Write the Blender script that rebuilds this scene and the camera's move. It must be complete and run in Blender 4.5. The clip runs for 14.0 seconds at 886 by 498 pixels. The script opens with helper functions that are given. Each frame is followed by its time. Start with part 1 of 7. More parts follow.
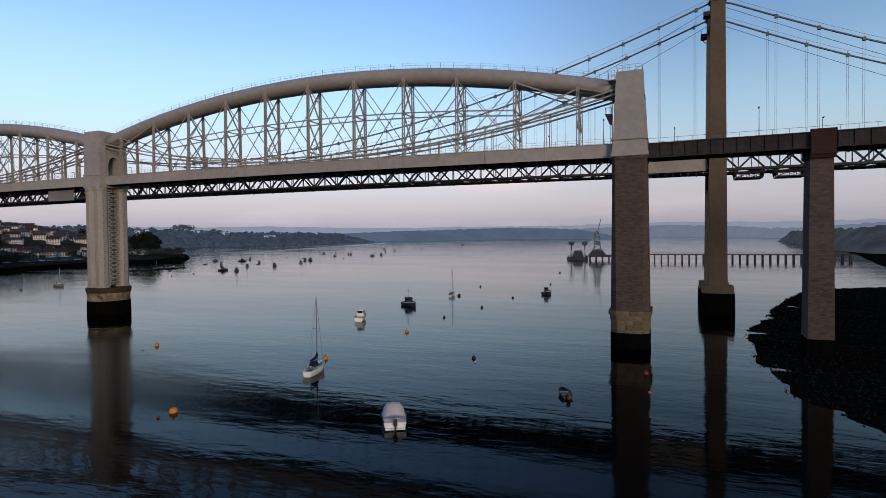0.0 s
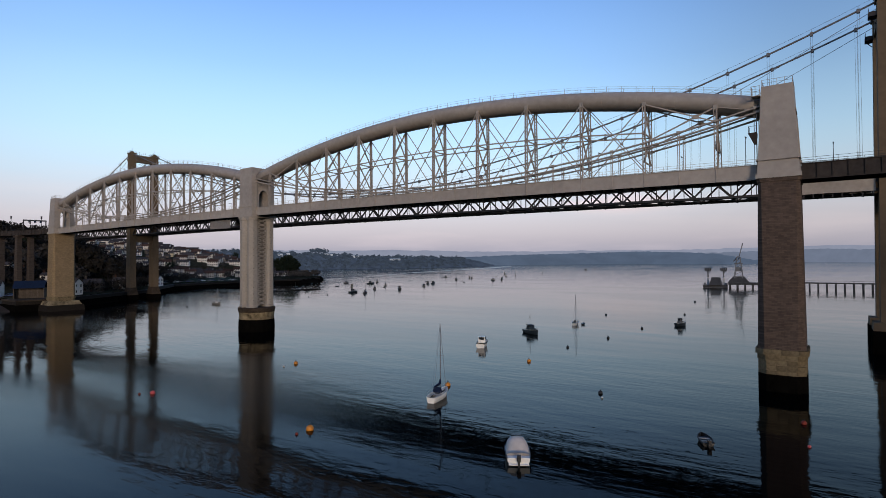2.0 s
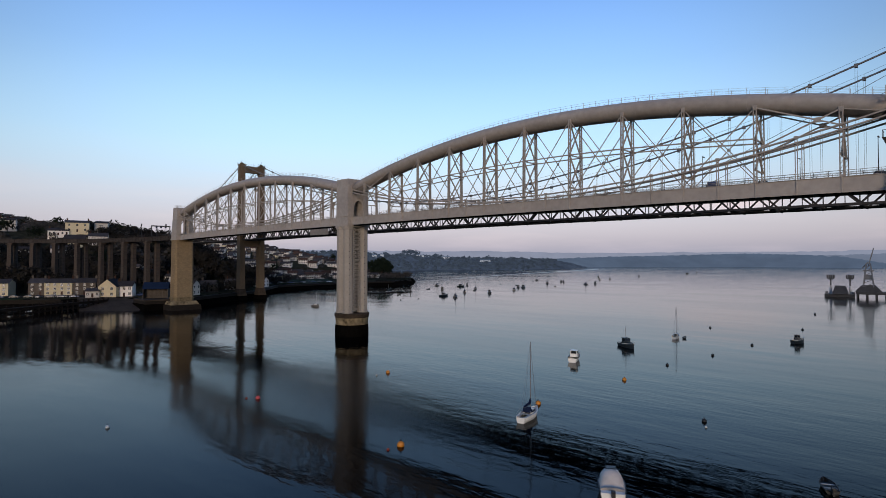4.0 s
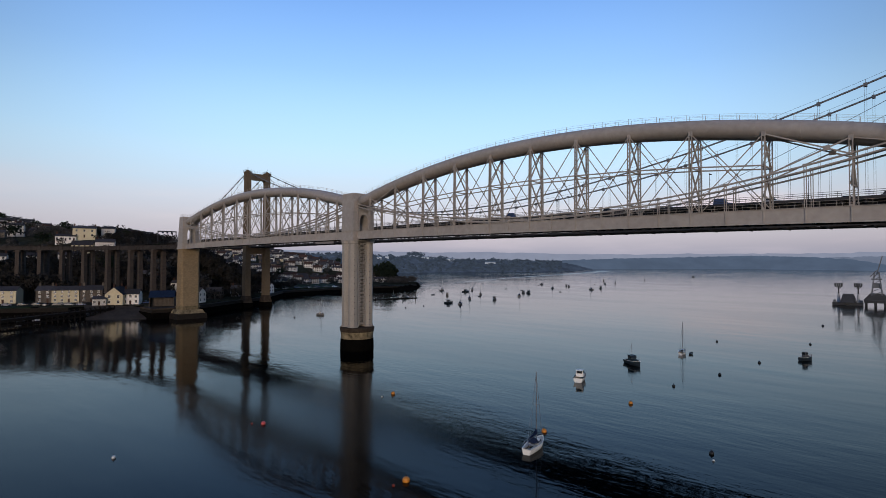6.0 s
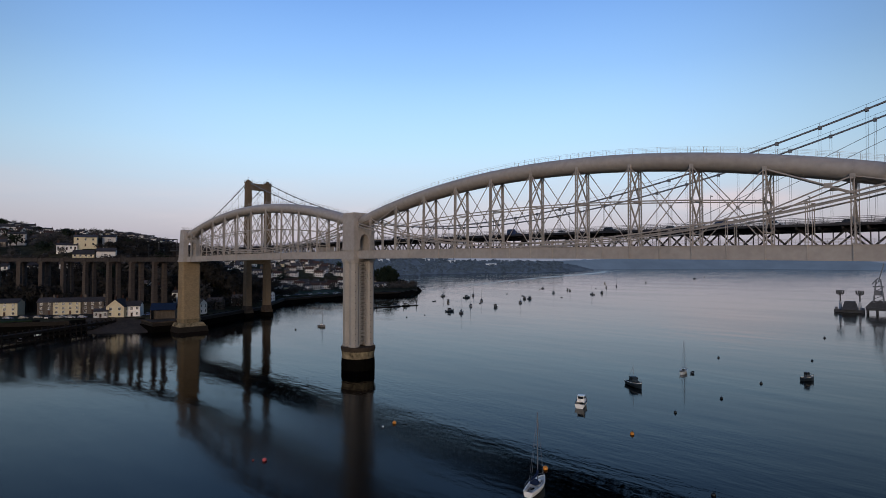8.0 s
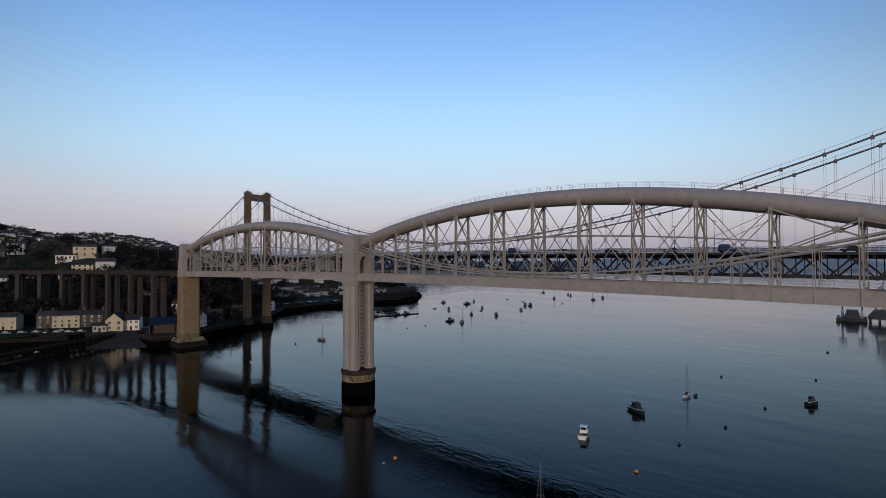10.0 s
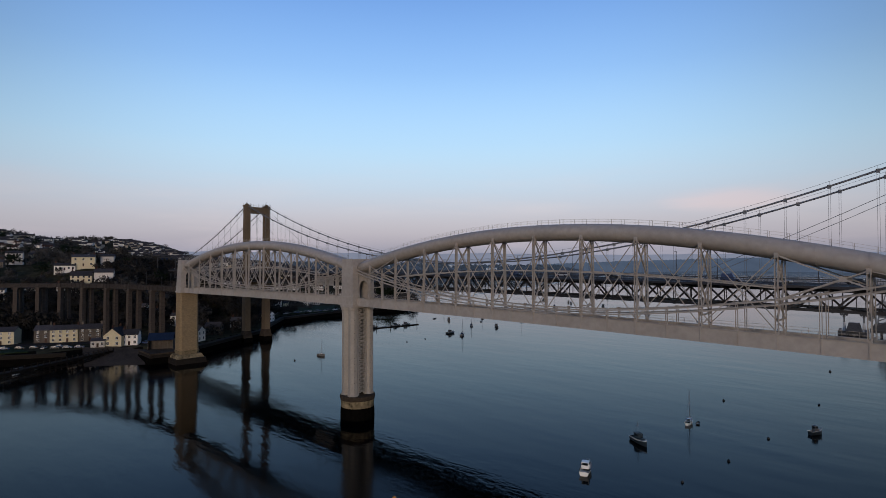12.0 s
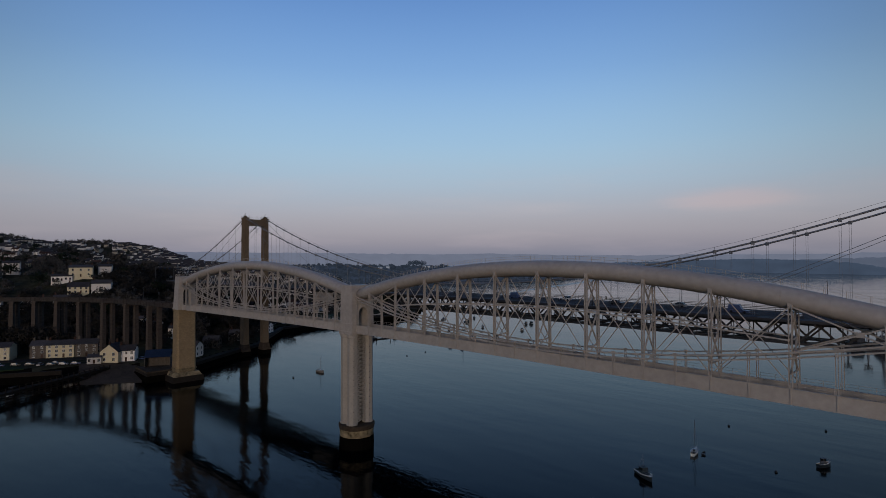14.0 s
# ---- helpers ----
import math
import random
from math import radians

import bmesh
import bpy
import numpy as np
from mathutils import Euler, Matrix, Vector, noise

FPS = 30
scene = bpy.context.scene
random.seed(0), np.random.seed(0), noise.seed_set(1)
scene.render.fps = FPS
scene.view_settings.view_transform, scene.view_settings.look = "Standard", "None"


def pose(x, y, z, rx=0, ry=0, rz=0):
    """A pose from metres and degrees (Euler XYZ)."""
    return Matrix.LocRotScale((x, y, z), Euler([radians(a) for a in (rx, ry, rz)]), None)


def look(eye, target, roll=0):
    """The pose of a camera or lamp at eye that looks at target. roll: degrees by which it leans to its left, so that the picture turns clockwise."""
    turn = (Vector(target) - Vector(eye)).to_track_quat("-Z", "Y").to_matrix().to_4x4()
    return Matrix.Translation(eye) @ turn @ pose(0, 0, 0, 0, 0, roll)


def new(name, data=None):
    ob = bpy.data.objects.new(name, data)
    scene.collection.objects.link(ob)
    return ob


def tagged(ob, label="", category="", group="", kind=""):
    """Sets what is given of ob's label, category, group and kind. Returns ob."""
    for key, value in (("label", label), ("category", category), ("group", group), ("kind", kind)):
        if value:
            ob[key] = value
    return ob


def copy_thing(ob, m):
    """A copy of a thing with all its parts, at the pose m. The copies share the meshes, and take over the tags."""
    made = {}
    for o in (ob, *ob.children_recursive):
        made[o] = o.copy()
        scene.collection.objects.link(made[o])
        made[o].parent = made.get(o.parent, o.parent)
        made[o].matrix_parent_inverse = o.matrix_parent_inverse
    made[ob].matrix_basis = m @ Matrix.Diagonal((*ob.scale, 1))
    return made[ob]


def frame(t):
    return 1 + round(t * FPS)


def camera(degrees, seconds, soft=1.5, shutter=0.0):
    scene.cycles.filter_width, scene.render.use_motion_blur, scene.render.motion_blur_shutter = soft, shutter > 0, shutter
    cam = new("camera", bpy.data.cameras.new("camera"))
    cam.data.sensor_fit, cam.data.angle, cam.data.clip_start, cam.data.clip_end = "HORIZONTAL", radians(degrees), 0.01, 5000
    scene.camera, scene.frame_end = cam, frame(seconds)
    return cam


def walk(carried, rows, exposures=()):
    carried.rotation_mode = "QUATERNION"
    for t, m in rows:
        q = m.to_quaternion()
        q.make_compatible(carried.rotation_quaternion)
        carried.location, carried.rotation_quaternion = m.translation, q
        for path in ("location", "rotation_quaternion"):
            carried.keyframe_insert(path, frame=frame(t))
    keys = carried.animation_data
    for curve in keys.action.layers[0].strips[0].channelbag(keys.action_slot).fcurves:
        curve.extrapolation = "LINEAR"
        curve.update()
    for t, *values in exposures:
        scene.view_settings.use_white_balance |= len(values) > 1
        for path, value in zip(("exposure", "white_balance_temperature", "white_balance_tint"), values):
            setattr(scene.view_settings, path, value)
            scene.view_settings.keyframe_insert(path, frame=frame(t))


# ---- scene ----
cam = camera(78.6, 14.0, soft=0.6)
PATH = [
    (0, (144.214, -106.813, 20.579), (143.446, -104.967, 20.532), -0.6),
    (0.5, (144.128, -106.809, 20.705), (143.341, -104.97, 20.727), -0.7),
    (1, (144.327, -106.893, 20.937), (143.494, -105.075, 20.977), -0.6),
    (1.5, (144.166, -106.977, 21.136), (143.179, -105.238, 21.177), -0.6),
    (2, (143.857, -107.009, 21.428), (142.703, -105.376, 21.471), -0.3),
    (2.5, (143.687, -107.236, 21.693), (142.445, -105.669, 21.736), -0.2),
    (3, (143.673, -106.876, 22.272), (142.314, -105.409, 22.317), 0.0),
    (5.5, (143.538, -106.599, 27.102), (142.116, -105.193, 27.149), 0.1),
    (6, (143.471, -106.677, 28.362), (142.05, -105.27, 28.41), 0.2),
    (6.5, (143.509, -106.716, 29.846), (142.087, -105.31, 29.892), 0.1),
    (7, (143.461, -106.799, 31.321), (142.04, -105.392, 31.368), 0.1),
    (7.5, (143.472, -106.739, 33.044), (142.05, -105.333, 33.09), 0.0),
    (8, (143.512, -106.642, 34.741), (142.089, -105.238, 34.786), -0.0),
    (10.5, (142.355, -105.584, 43.813), (140.931, -104.18, 43.853), -0.2),
    (11, (142.258, -105.393, 45.382), (140.833, -103.99, 45.427), -0.0),
    (11.5, (141.788, -105.238, 47.219), (140.365, -103.833, 47.267), 0.0),
    (12, (141.531, -104.877, 49.675), (140.107, -103.473, 49.719), -0.1),
    (12.5, (141.231, -104.4, 51.786), (139.805, -102.998, 51.828), -0.1),
    (13, (140.791, -104.0, 53.728), (139.365, -102.598, 53.771), -0.1),
    (13.5, (140.25, -103.217, 56.115), (138.822, -101.817, 56.154), -0.2),
    (14, (139.205, -102.971, 57.947), (137.782, -101.567, 57.989), -0.1),
]
EXPOSURES = [(0, 0.06, 6650, 10), (3, 0.06, 6600, 10), (8, -0.1, 6450, 10), (10.5, -0.18, 6500, 10), (12.5, -0.27, 6480, 10), (14, -0.72, 6380, 10)]
walk(cam, [(t, look(eye, target, roll)) for t, eye, target, roll in PATH], EXPOSURES)

# ---------------------------------------------------------------- world and light
def lin(r, g, b):
    return tuple(((c / 255 + 0.055) / 1.055) ** 2.4 if c > 10 else c / 3294.6 for c in (r, g, b))


world = bpy.data.worlds.new("dusk_sky")
scene.world = world
world.use_nodes = True
wn, wl = world.node_tree.nodes, world.node_tree.links
wn.clear()
w_out = wn.new("ShaderNodeOutputWorld")
w_sum = wn.new("ShaderNodeAddShader")
w_sky = wn.new("ShaderNodeTexSky")
w_sky.sky_type, w_sky.sun_disc = "NISHITA", False
SUN_AZ, SUN_EL = radians(138), radians(9)
w_sky.sun_elevation, w_sky.sun_rotation = radians(1.5), SUN_AZ
w_bg1 = wn.new("ShaderNodeBackground")
w_bg1.inputs[1].default_value = 0.06
wl.new(w_sky.outputs[0], w_bg1.inputs[0])
# the band of pale pink dusk over the horizon and the blue above it, the same all the way round
w_geo = wn.new("ShaderNodeTexCoord")
w_sep = wn.new("ShaderNodeSeparateXYZ")
wl.new(w_geo.outputs["Generated"], w_sep.inputs[0])
w_ramp = wn.new("ShaderNodeValToRGB")
w_ramp.color_ramp.interpolation = "B_SPLINE"
SKY_ROWS = [(0.0, (138, 149, 170)), (0.025, (158, 164, 184)), (0.05, (177, 179, 197)), (0.09, (191, 194, 213)), (0.14, (187, 211, 236)),
            (0.21, (181, 223, 254)), (0.33, (140, 192, 253)), (0.50, (84, 136, 216)), (1.0, (36, 72, 136))]
el = w_ramp.color_ramp.elements
el[0].position, el[0].color = SKY_ROWS[0][0], (*lin(*SKY_ROWS[0][1]), 1)
el[1].position, el[1].color = SKY_ROWS[-1][0], (*lin(*SKY_ROWS[-1][1]), 1)
for p, c in SKY_ROWS[1:-1]:
    e = el.new(p)
    e.color = (*lin(*c), 1)
wl.new(w_sep.outputs["Z"], w_ramp.inputs[0])
w_bg2 = wn.new("ShaderNodeBackground")
# thin veils of dusk cloud low over the horizon
w_map, w_veil, w_lo, w_hi, w_thin = wn.new("ShaderNodeMapping"), wn.new("ShaderNodeTexNoise"), wn.new("ShaderNodeMapRange"), wn.new("ShaderNodeMapRange"), wn.new("ShaderNodeMath")
w_map.inputs["Scale"].default_value = (2.2, 2.2, 15)
w_veil.inputs["Scale"].default_value, w_veil.inputs["Detail"].default_value = 1.6, 5
w_lo.inputs[1].default_value, w_lo.inputs[2].default_value = 0.50, 0.72
w_hi.inputs[1].default_value, w_hi.inputs[2].default_value, w_hi.inputs[3].default_value, w_hi.inputs[4].default_value = 0.10, 0.20, 0.30, 0.0
w_thin.operation = "MULTIPLY"
wl.new(w_geo.outputs["Generated"], w_map.inputs[0])
wl.new(w_map.outputs[0], w_veil.inputs[0])
wl.new(w_veil.outputs[0], w_lo.inputs[0])
wl.new(w_sep.outputs["Z"], w_hi.inputs[0])
wl.new(w_lo.outputs[0], w_thin.inputs[0])
wl.new(w_hi.outputs[0], w_thin.inputs[1])
w_tone = wn.new("ShaderNodeMix")
w_tone.data_type = "RGBA"
w_tone.inputs[7].default_value = (*lin(214, 206, 218), 1)
wl.new(w_thin.outputs[0], w_tone.inputs[0])
wl.new(w_ramp.outputs[0], w_tone.inputs[6])
# one soft pink cloud low in the north
w_cm, w_cg, w_cr, w_cs, w_cloud = wn.new("ShaderNodeMapping"), wn.new("ShaderNodeTexGradient"), wn.new("ShaderNodeMath"), wn.new("ShaderNodeMapRange"), wn.new("ShaderNodeMix")
w_cm.vector_type, w_cg.gradient_type, w_cr.operation, w_cs.interpolation_type, w_cloud.data_type = "TEXTURE", "SPHERICAL", "MULTIPLY", "SMOOTHSTEP", "RGBA"
w_cm.inputs["Location"].default_value, w_cm.inputs["Scale"].default_value = (-0.30, 0.948, 0.103), (0.17, 0.4, 0.036)
w_cs.inputs[1].default_value, w_cs.inputs[2].default_value, w_cs.inputs[4].default_value = 0.12, 0.5, 0.42
w_cloud.inputs[7].default_value = (*lin(232, 206, 214), 1)
wl.new(w_geo.outputs["Generated"], w_cm.inputs[0])
wl.new(w_cm.outputs[0], w_cg.inputs[0])
wl.new(w_cg.outputs["Fac"], w_cr.inputs[0])
wl.new(w_veil.outputs[0], w_cr.inputs[1])
wl.new(w_cr.outputs[0], w_cs.inputs[0])
wl.new(w_cs.outputs[0], w_cloud.inputs[0])
wl.new(w_tone.outputs[2], w_cloud.inputs[6])
wl.new(w_cloud.outputs[2], w_bg2.inputs[0])
# the clear sky is a little brighter towards the north-west
w_dot, w_gain = wn.new("ShaderNodeVectorMath"), wn.new("ShaderNodeMapRange")
w_mul, w_norm = wn.new("ShaderNodeVectorMath"), wn.new("ShaderNodeVectorMath")
w_mul.operation, w_norm.operation, w_dot.operation = "MULTIPLY", "NORMALIZE", "DOT_PRODUCT"
w_mul.inputs[1].default_value = (1, 1, 0)
w_dot.inputs[1].default_value = (-math.sin(radians(47)), math.cos(radians(47)), 0)
wl.new(w_geo.outputs["Generated"], w_mul.inputs[0])
wl.new(w_mul.outputs[0], w_norm.inputs[0])
wl.new(w_norm.outputs[0], w_dot.inputs[0])
w_gain.interpolation_type = "SMOOTHSTEP"
w_gain.inputs[1].default_value, w_gain.inputs[2].default_value, w_gain.inputs[3].default_value, w_gain.inputs[4].default_value = 0.66, 1.0, 0.60, 1.12
wl.new(w_dot.outputs["Value"], w_gain.inputs[0])
w_up, w_side = wn.new("ShaderNodeMapRange"), wn.new("ShaderNodeMix")
w_up.inputs[1].default_value, w_up.inputs[2].default_value, w_up.inputs[3].default_value, w_up.inputs[4].default_value = 0.04, 0.30, 0.30, 1.0
w_side.data_type = "FLOAT"
w_side.inputs[2].default_value = 1.03
wl.new(w_sep.outputs["Z"], w_up.inputs[0])
wl.new(w_up.outputs[0], w_side.inputs[0])
wl.new(w_gain.outputs[0], w_side.inputs[3])
wl.new(w_side.outputs[0], w_bg2.inputs[1])
wl.new(w_bg1.outputs[0], w_sum.inputs[0])
wl.new(w_bg2.outputs[0], w_sum.inputs[1])
wl.new(w_sum.outputs[0], w_out.inputs[0])

sun = new("sun", bpy.data.lights.new("sun", "SUN"))
sun.data.energy, sun.data.angle, sun.data.color = 1.35, radians(14), (1.0, 0.83, 0.68)
sun_from = Vector((math.sin(SUN_AZ) * math.cos(SUN_EL), math.cos(SUN_AZ) * math.cos(SUN_EL), math.sin(SUN_EL)))
sun.matrix_world = look(sun_from * 500, (0, 0, 0))


# ---------------------------------------------------------------- materials
def material(name, colour, rough=0.7, vary=0.25, grain=1.2, stain=0.12, metal=0.0, bump=0.02, each=0.0, tint=None):
    """A weathered surface: colour mottled at two sizes, with a fine relief."""
    m = bpy.data.materials.new(name)
    m.use_nodes = True
    n, l = m.node_tree.nodes, m.node_tree.links
    b = n["Principled BSDF"]
    b.inputs["Roughness"].default_value, b.inputs["Metallic"].default_value = rough, metal
    b.inputs["Specular IOR Level"].default_value = 0.5 if rough < 0.6 else 0.22 if rough < 0.78 else 0.08
    co = n.new("ShaderNodeTexCoord")
    fine, broad = n.new("ShaderNodeTexNoise"), n.new("ShaderNodeTexNoise")
    fine.inputs["Scale"].default_value, fine.inputs["Detail"].default_value = grain, 5
    broad.inputs["Scale"].default_value, broad.inputs["Detail"].default_value = stain, 3
    l.new(co.outputs["Object"], fine.inputs[0])
    l.new(co.outputs["Object"], broad.inputs[0])
    mul = n.new("ShaderNodeMath")
    mul.operation = "MULTIPLY_ADD"
    l.new(fine.outputs[0], mul.inputs[0])
    mul.inputs[1].default_value = 0.5
    half = n.new("ShaderNodeMath")
    half.operation = "MULTIPLY"
    half.inputs[1].default_value = 0.5
    l.new(broad.outputs[0], half.inputs[0])
    l.new(half.outputs[0], mul.inputs[2])
    ramp = n.new("ShaderNodeValToRGB")
    ramp.color_ramp.elements[0].position, ramp.color_ramp.elements[1].position = 0.3, 0.7
    dark = tuple(c * (1 - vary) for c in colour)
    light = tuple(min(1, c * (1 + vary)) for c in (tint or colour))
    ramp.color_ramp.elements[0].color, ramp.color_ramp.elements[1].color = (*dark, 1), (*light, 1)
    l.new(mul.outputs[0], ramp.inputs[0])
    last = ramp.outputs[0]
    if each:
        info = n.new("ShaderNodeObjectInfo")
        hsv = n.new("ShaderNodeHueSaturation")
        mr = n.new("ShaderNodeMapRange")
        mr.inputs[3].default_value, mr.inputs[4].default_value = 1 - each, 1 + each
        l.new(info.outputs["Random"], mr.inputs[0])
        l.new(mr.outputs[0], hsv.inputs["Value"])
        l.new(last, hsv.inputs["Color"])
        last = hsv.outputs[0]
    l.new(last, b.inputs["Base Color"])
    if bump:
        bp = n.new("ShaderNodeBump")
        bp.inputs["Strength"].default_value, bp.inputs["Distance"].default_value = 0.6, bump
        l.new(fine.outputs[0], bp.inputs["Height"])
        l.new(bp.outputs[0], b.inputs["Normal"])
    return m


def masonry(name, c1, c2, mortar, width, height, vary=0.2):
    """Coursed stone or brick on upright faces: joints run level, weathered in broad stains."""
    m = material(name, c1, 0.9, vary, 1.5, 0.12, bump=0.0)
    n, l = m.node_tree.nodes, m.node_tree.links
    b = n["Principled BSDF"]
    geo = n.new("ShaderNodeTexCoord")
    sep, com, add = n.new("ShaderNodeSeparateXYZ"), n.new("ShaderNodeCombineXYZ"), n.new("ShaderNodeMath")
    l.new(geo.outputs["Object"], sep.inputs[0])
    l.new(sep.outputs[0], add.inputs[0])
    l.new(sep.outputs[1], add.inputs[1])
    l.new(add.outputs[0], com.inputs[0])
    l.new(sep.outputs[2], com.inputs[1])
    br = n.new("ShaderNodeTexBrick")
    br.inputs["Scale"].default_value = 1.0
    br.inputs["Brick Width"].default_value, br.inputs["Row Height"].default_value = width, height
    br.inputs["Mortar Size"].default_value = height * 0.06
    br.inputs["Color1"].default_value, br.inputs["Color2"].default_value, br.inputs["Mortar"].default_value = (*c1, 1), (*c2, 1), (*mortar, 1)
    l.new(com.outputs[0], br.inputs[0])
    mix = n.new("ShaderNodeMix")
    mix.data_type, mix.blend_type = "RGBA", "MIX"
    mix.inputs[0].default_value = 0.38
    old = b.inputs["Base Color"].links[0].from_socket
    l.new(br.outputs[0], mix.inputs[6])
    l.new(old, mix.inputs[7])
    l.new(mix.outputs[2], b.inputs["Base Color"])
    bp = n.new("ShaderNodeBump")
    bp.inputs["Strength"].default_value, bp.inputs["Distance"].default_value = 0.8, 0.04
    bp.invert = True
    l.new(br.outputs["Fac"], bp.inputs["Height"])
    l.new(bp.outputs[0], b.inputs["Normal"])
    return m


PAINT = material("warm_grey_bridge_paint", (0.325, 0.288, 0.252), 0.6, 0.15, 0.9, 0.10, tint=(0.355, 0.315, 0.275))
PAINT_DIRTY = material("streaked_grey_paint", (0.315, 0.28, 0.238), 0.62, 0.16, 1.6, 0.16)
IRON = material("dark_weathered_iron", (0.045, 0.038, 0.034), 0.8, 0.45, 1.1, 0.2)
GRANITE = masonry("brown_granite", (0.125, 0.09, 0.07), (0.058, 0.043, 0.035), (0.05, 0.04, 0.033), 0.8, 0.26, 0.5)
OCHRE_STONE = masonry("ochre_granite", (0.28, 0.20, 0.112), (0.19, 0.138, 0.08), (0.2, 0.15, 0.095), 0.95, 0.34, 0.45)
PALE_STONE = material("pale_granite_ring", (0.18, 0.138, 0.08), 0.85, 0.6, 1.4, 0.3, each=0.25)
STAINED = material("yellow_stained_granite", (0.11, 0.082, 0.046), 0.85, 0.7, 0.9, 0.35, tint=(0.2, 0.155, 0.09))
DARK_CAP = material("damp_brown_stone", (0.05, 0.037, 0.026), 0.85, 0.5, 1.1, 0.3)
TIDE = material("black_wet_weed", (0.004, 0.0036, 0.003), 0.85, 0.5, 2.0, 0.4, bump=0.06)
CONCRETE = material("buff_concrete", (0.135, 0.099, 0.064), 0.85, 0.2, 0.8, 0.06)
STEEL = material("dark_grey_truss_steel", (0.042, 0.04, 0.042), 0.75, 0.25, 1.0, 0.1)
CABLE = material("grey_cable", (0.13, 0.13, 0.135), 0.5, 0.15, 2.0, 0.2)
ASPHALT = material("asphalt", (0.05, 0.05, 0.052), 0.9, 0.2, 3.0, 0.2)
RED_BRICK = masonry("red_brown_brick", (0.06, 0.032, 0.025), (0.035, 0.022, 0.018), (0.04, 0.032, 0.027), 0.7, 0.28)


# ---------------------------------------------------------------- mesh helpers
class Shape:
    """Collects vertices and faces of one mesh."""

    def __init__(self):
        self.v, self.f, self.smooth = [], [], False

    def add(self, verts, faces):
        k = len(self.v)
        self.v += [tuple(p) for p in verts]
        self.f += [tuple(i + k for i in f) for f in faces]
        return self

    def box(self, x0, y0, z0, x1, y1, z1):
        return self.hexa([(x0, y0, z0), (x1, y0, z0), (x1, y1, z0), (x0, y1, z0), (x0, y0, z1), (x1, y0, z1), (x1, y1, z1), (x0, y1, z1)])

    def hexa(self, p):
        return self.add(p, [(3, 2, 1, 0), (4, 5, 6, 7), (0, 1, 5, 4), (1, 2, 6, 5), (2, 3, 7, 6), (3, 0, 4, 7)])

    def frustum(self, cx, cy, z0, z1, a0, b0, a1, b1):
        """A block of half sizes a, b, tapering from z0 to z1."""
        return self.hexa([(cx - a0, cy - b0, z0), (cx + a0, cy - b0, z0), (cx + a0, cy + b0, z0), (cx - a0, cy + b0, z0),
                          (cx - a1, cy - b1, z1), (cx + a1, cy - b1, z1), (cx + a1, cy + b1, z1), (cx - a1, cy + b1, z1)])

    def beam(self, p, q, w, h=None):
        """A bar of width w and depth h from p to q."""
        h = h or w
        p, q = Vector(p), Vector(q)
        d = (q - p).normalized()
        up = Vector((0, 0, 1)) if abs(d.z) < 0.95 else Vector((1, 0, 0))
        s = d.cross(up).normalized() * (w / 2)
        u = s.cross(d).normalized() * (h / 2)
        return self.hexa([p - s - u, p + s - u, q + s - u, q - s - u, p - s + u, p + s + u, q + s + u, q - s + u])

    def tube(self, p, q, r0, r1=None, n=8, caps=True):
        r1 = r0 if r1 is None else r1
        p, q = Vector(p), Vector(q)
        d = (q - p).normalized()
        up = Vector((0, 0, 1)) if abs(d.z) < 0.95 else Vector((1, 0, 0))
        s = d.cross(up).normalized()
        u = s.cross(d).normalized()
        ring = [(math.cos(2 * math.pi * (i + 0.5) / n), math.sin(2 * math.pi * (i + 0.5) / n)) for i in range(n)]
        vs = [p + s * (c * r0) + u * (t * r0) for c, t in ring] + [q + s * (c * r1) + u * (t * r1) for c, t in ring]
        fs = [(i, (i + 1) % n, n + (i + 1) % n, n + i) for i in range(n)]
        if caps:
            fs += [tuple(range(n - 1, -1, -1)), tuple(range(n, 2 * n))]
        return self.add(vs, fs)

    def loft(self, rings, closed=True, caps=True):
        """Joins rings of equally many points."""
        n, k = len(rings[0]), len(rings)
        vs = [p for r in rings for p in r]
        fs = []
        for j in range(k - 1):
            for i in range(n if closed else n - 1):
                a, b = j * n + i, j * n + (i + 1) % n
                fs.append((a, b, b + n, a + n))
        if caps:
            fs += [tuple(range(n - 1, -1, -1)), tuple(range((k - 1) * n, k * n))]
        return self.add(vs, fs)

    def ball(self, c, rx, ry=None, rz=None, n=10, m=6):
        ry, rz = ry or rx, rz or rx
        rings = []
        for j in range(m + 1):
            a = math.pi * (j / m * 0.98 + 0.01) - math.pi / 2
            rings.append([(c[0] + rx * math.cos(a) * math.cos(2 * math.pi * i / n), c[1] + ry * math.cos(a) * math.sin(2 * math.pi * i / n),
                           c[2] + rz * math.sin(a)) for i in range(n)])
        return self.loft(rings)

    def mesh(self, name, mat):
        me = bpy.data.meshes.new(name)
        me.from_pydata(self.v, [], self.f)
        if self.smooth:
            me.shade_smooth()
        me.materials.append(mat)
        me.update()
        return me


def part(name, shape, mat, parent=None, label=""):
    ob = new(name, shape if isinstance(shape, bpy.types.Mesh) else shape.mesh(name, mat))
    if parent is not None:
        ob.parent = parent
    return tagged(ob, label)


def thing(name, label, category, m=None, group="", kind=""):
    ob = new(name)
    ob.empty_display_size = 0.5
    if m is not None:
        ob.matrix_basis = m
    return tagged(ob, label, category, group, kind)


def solid(name, shape, mat, label, category, group="", kind=""):
    return tagged(new(name, shape.mesh(name, mat)), label, category, group, kind)


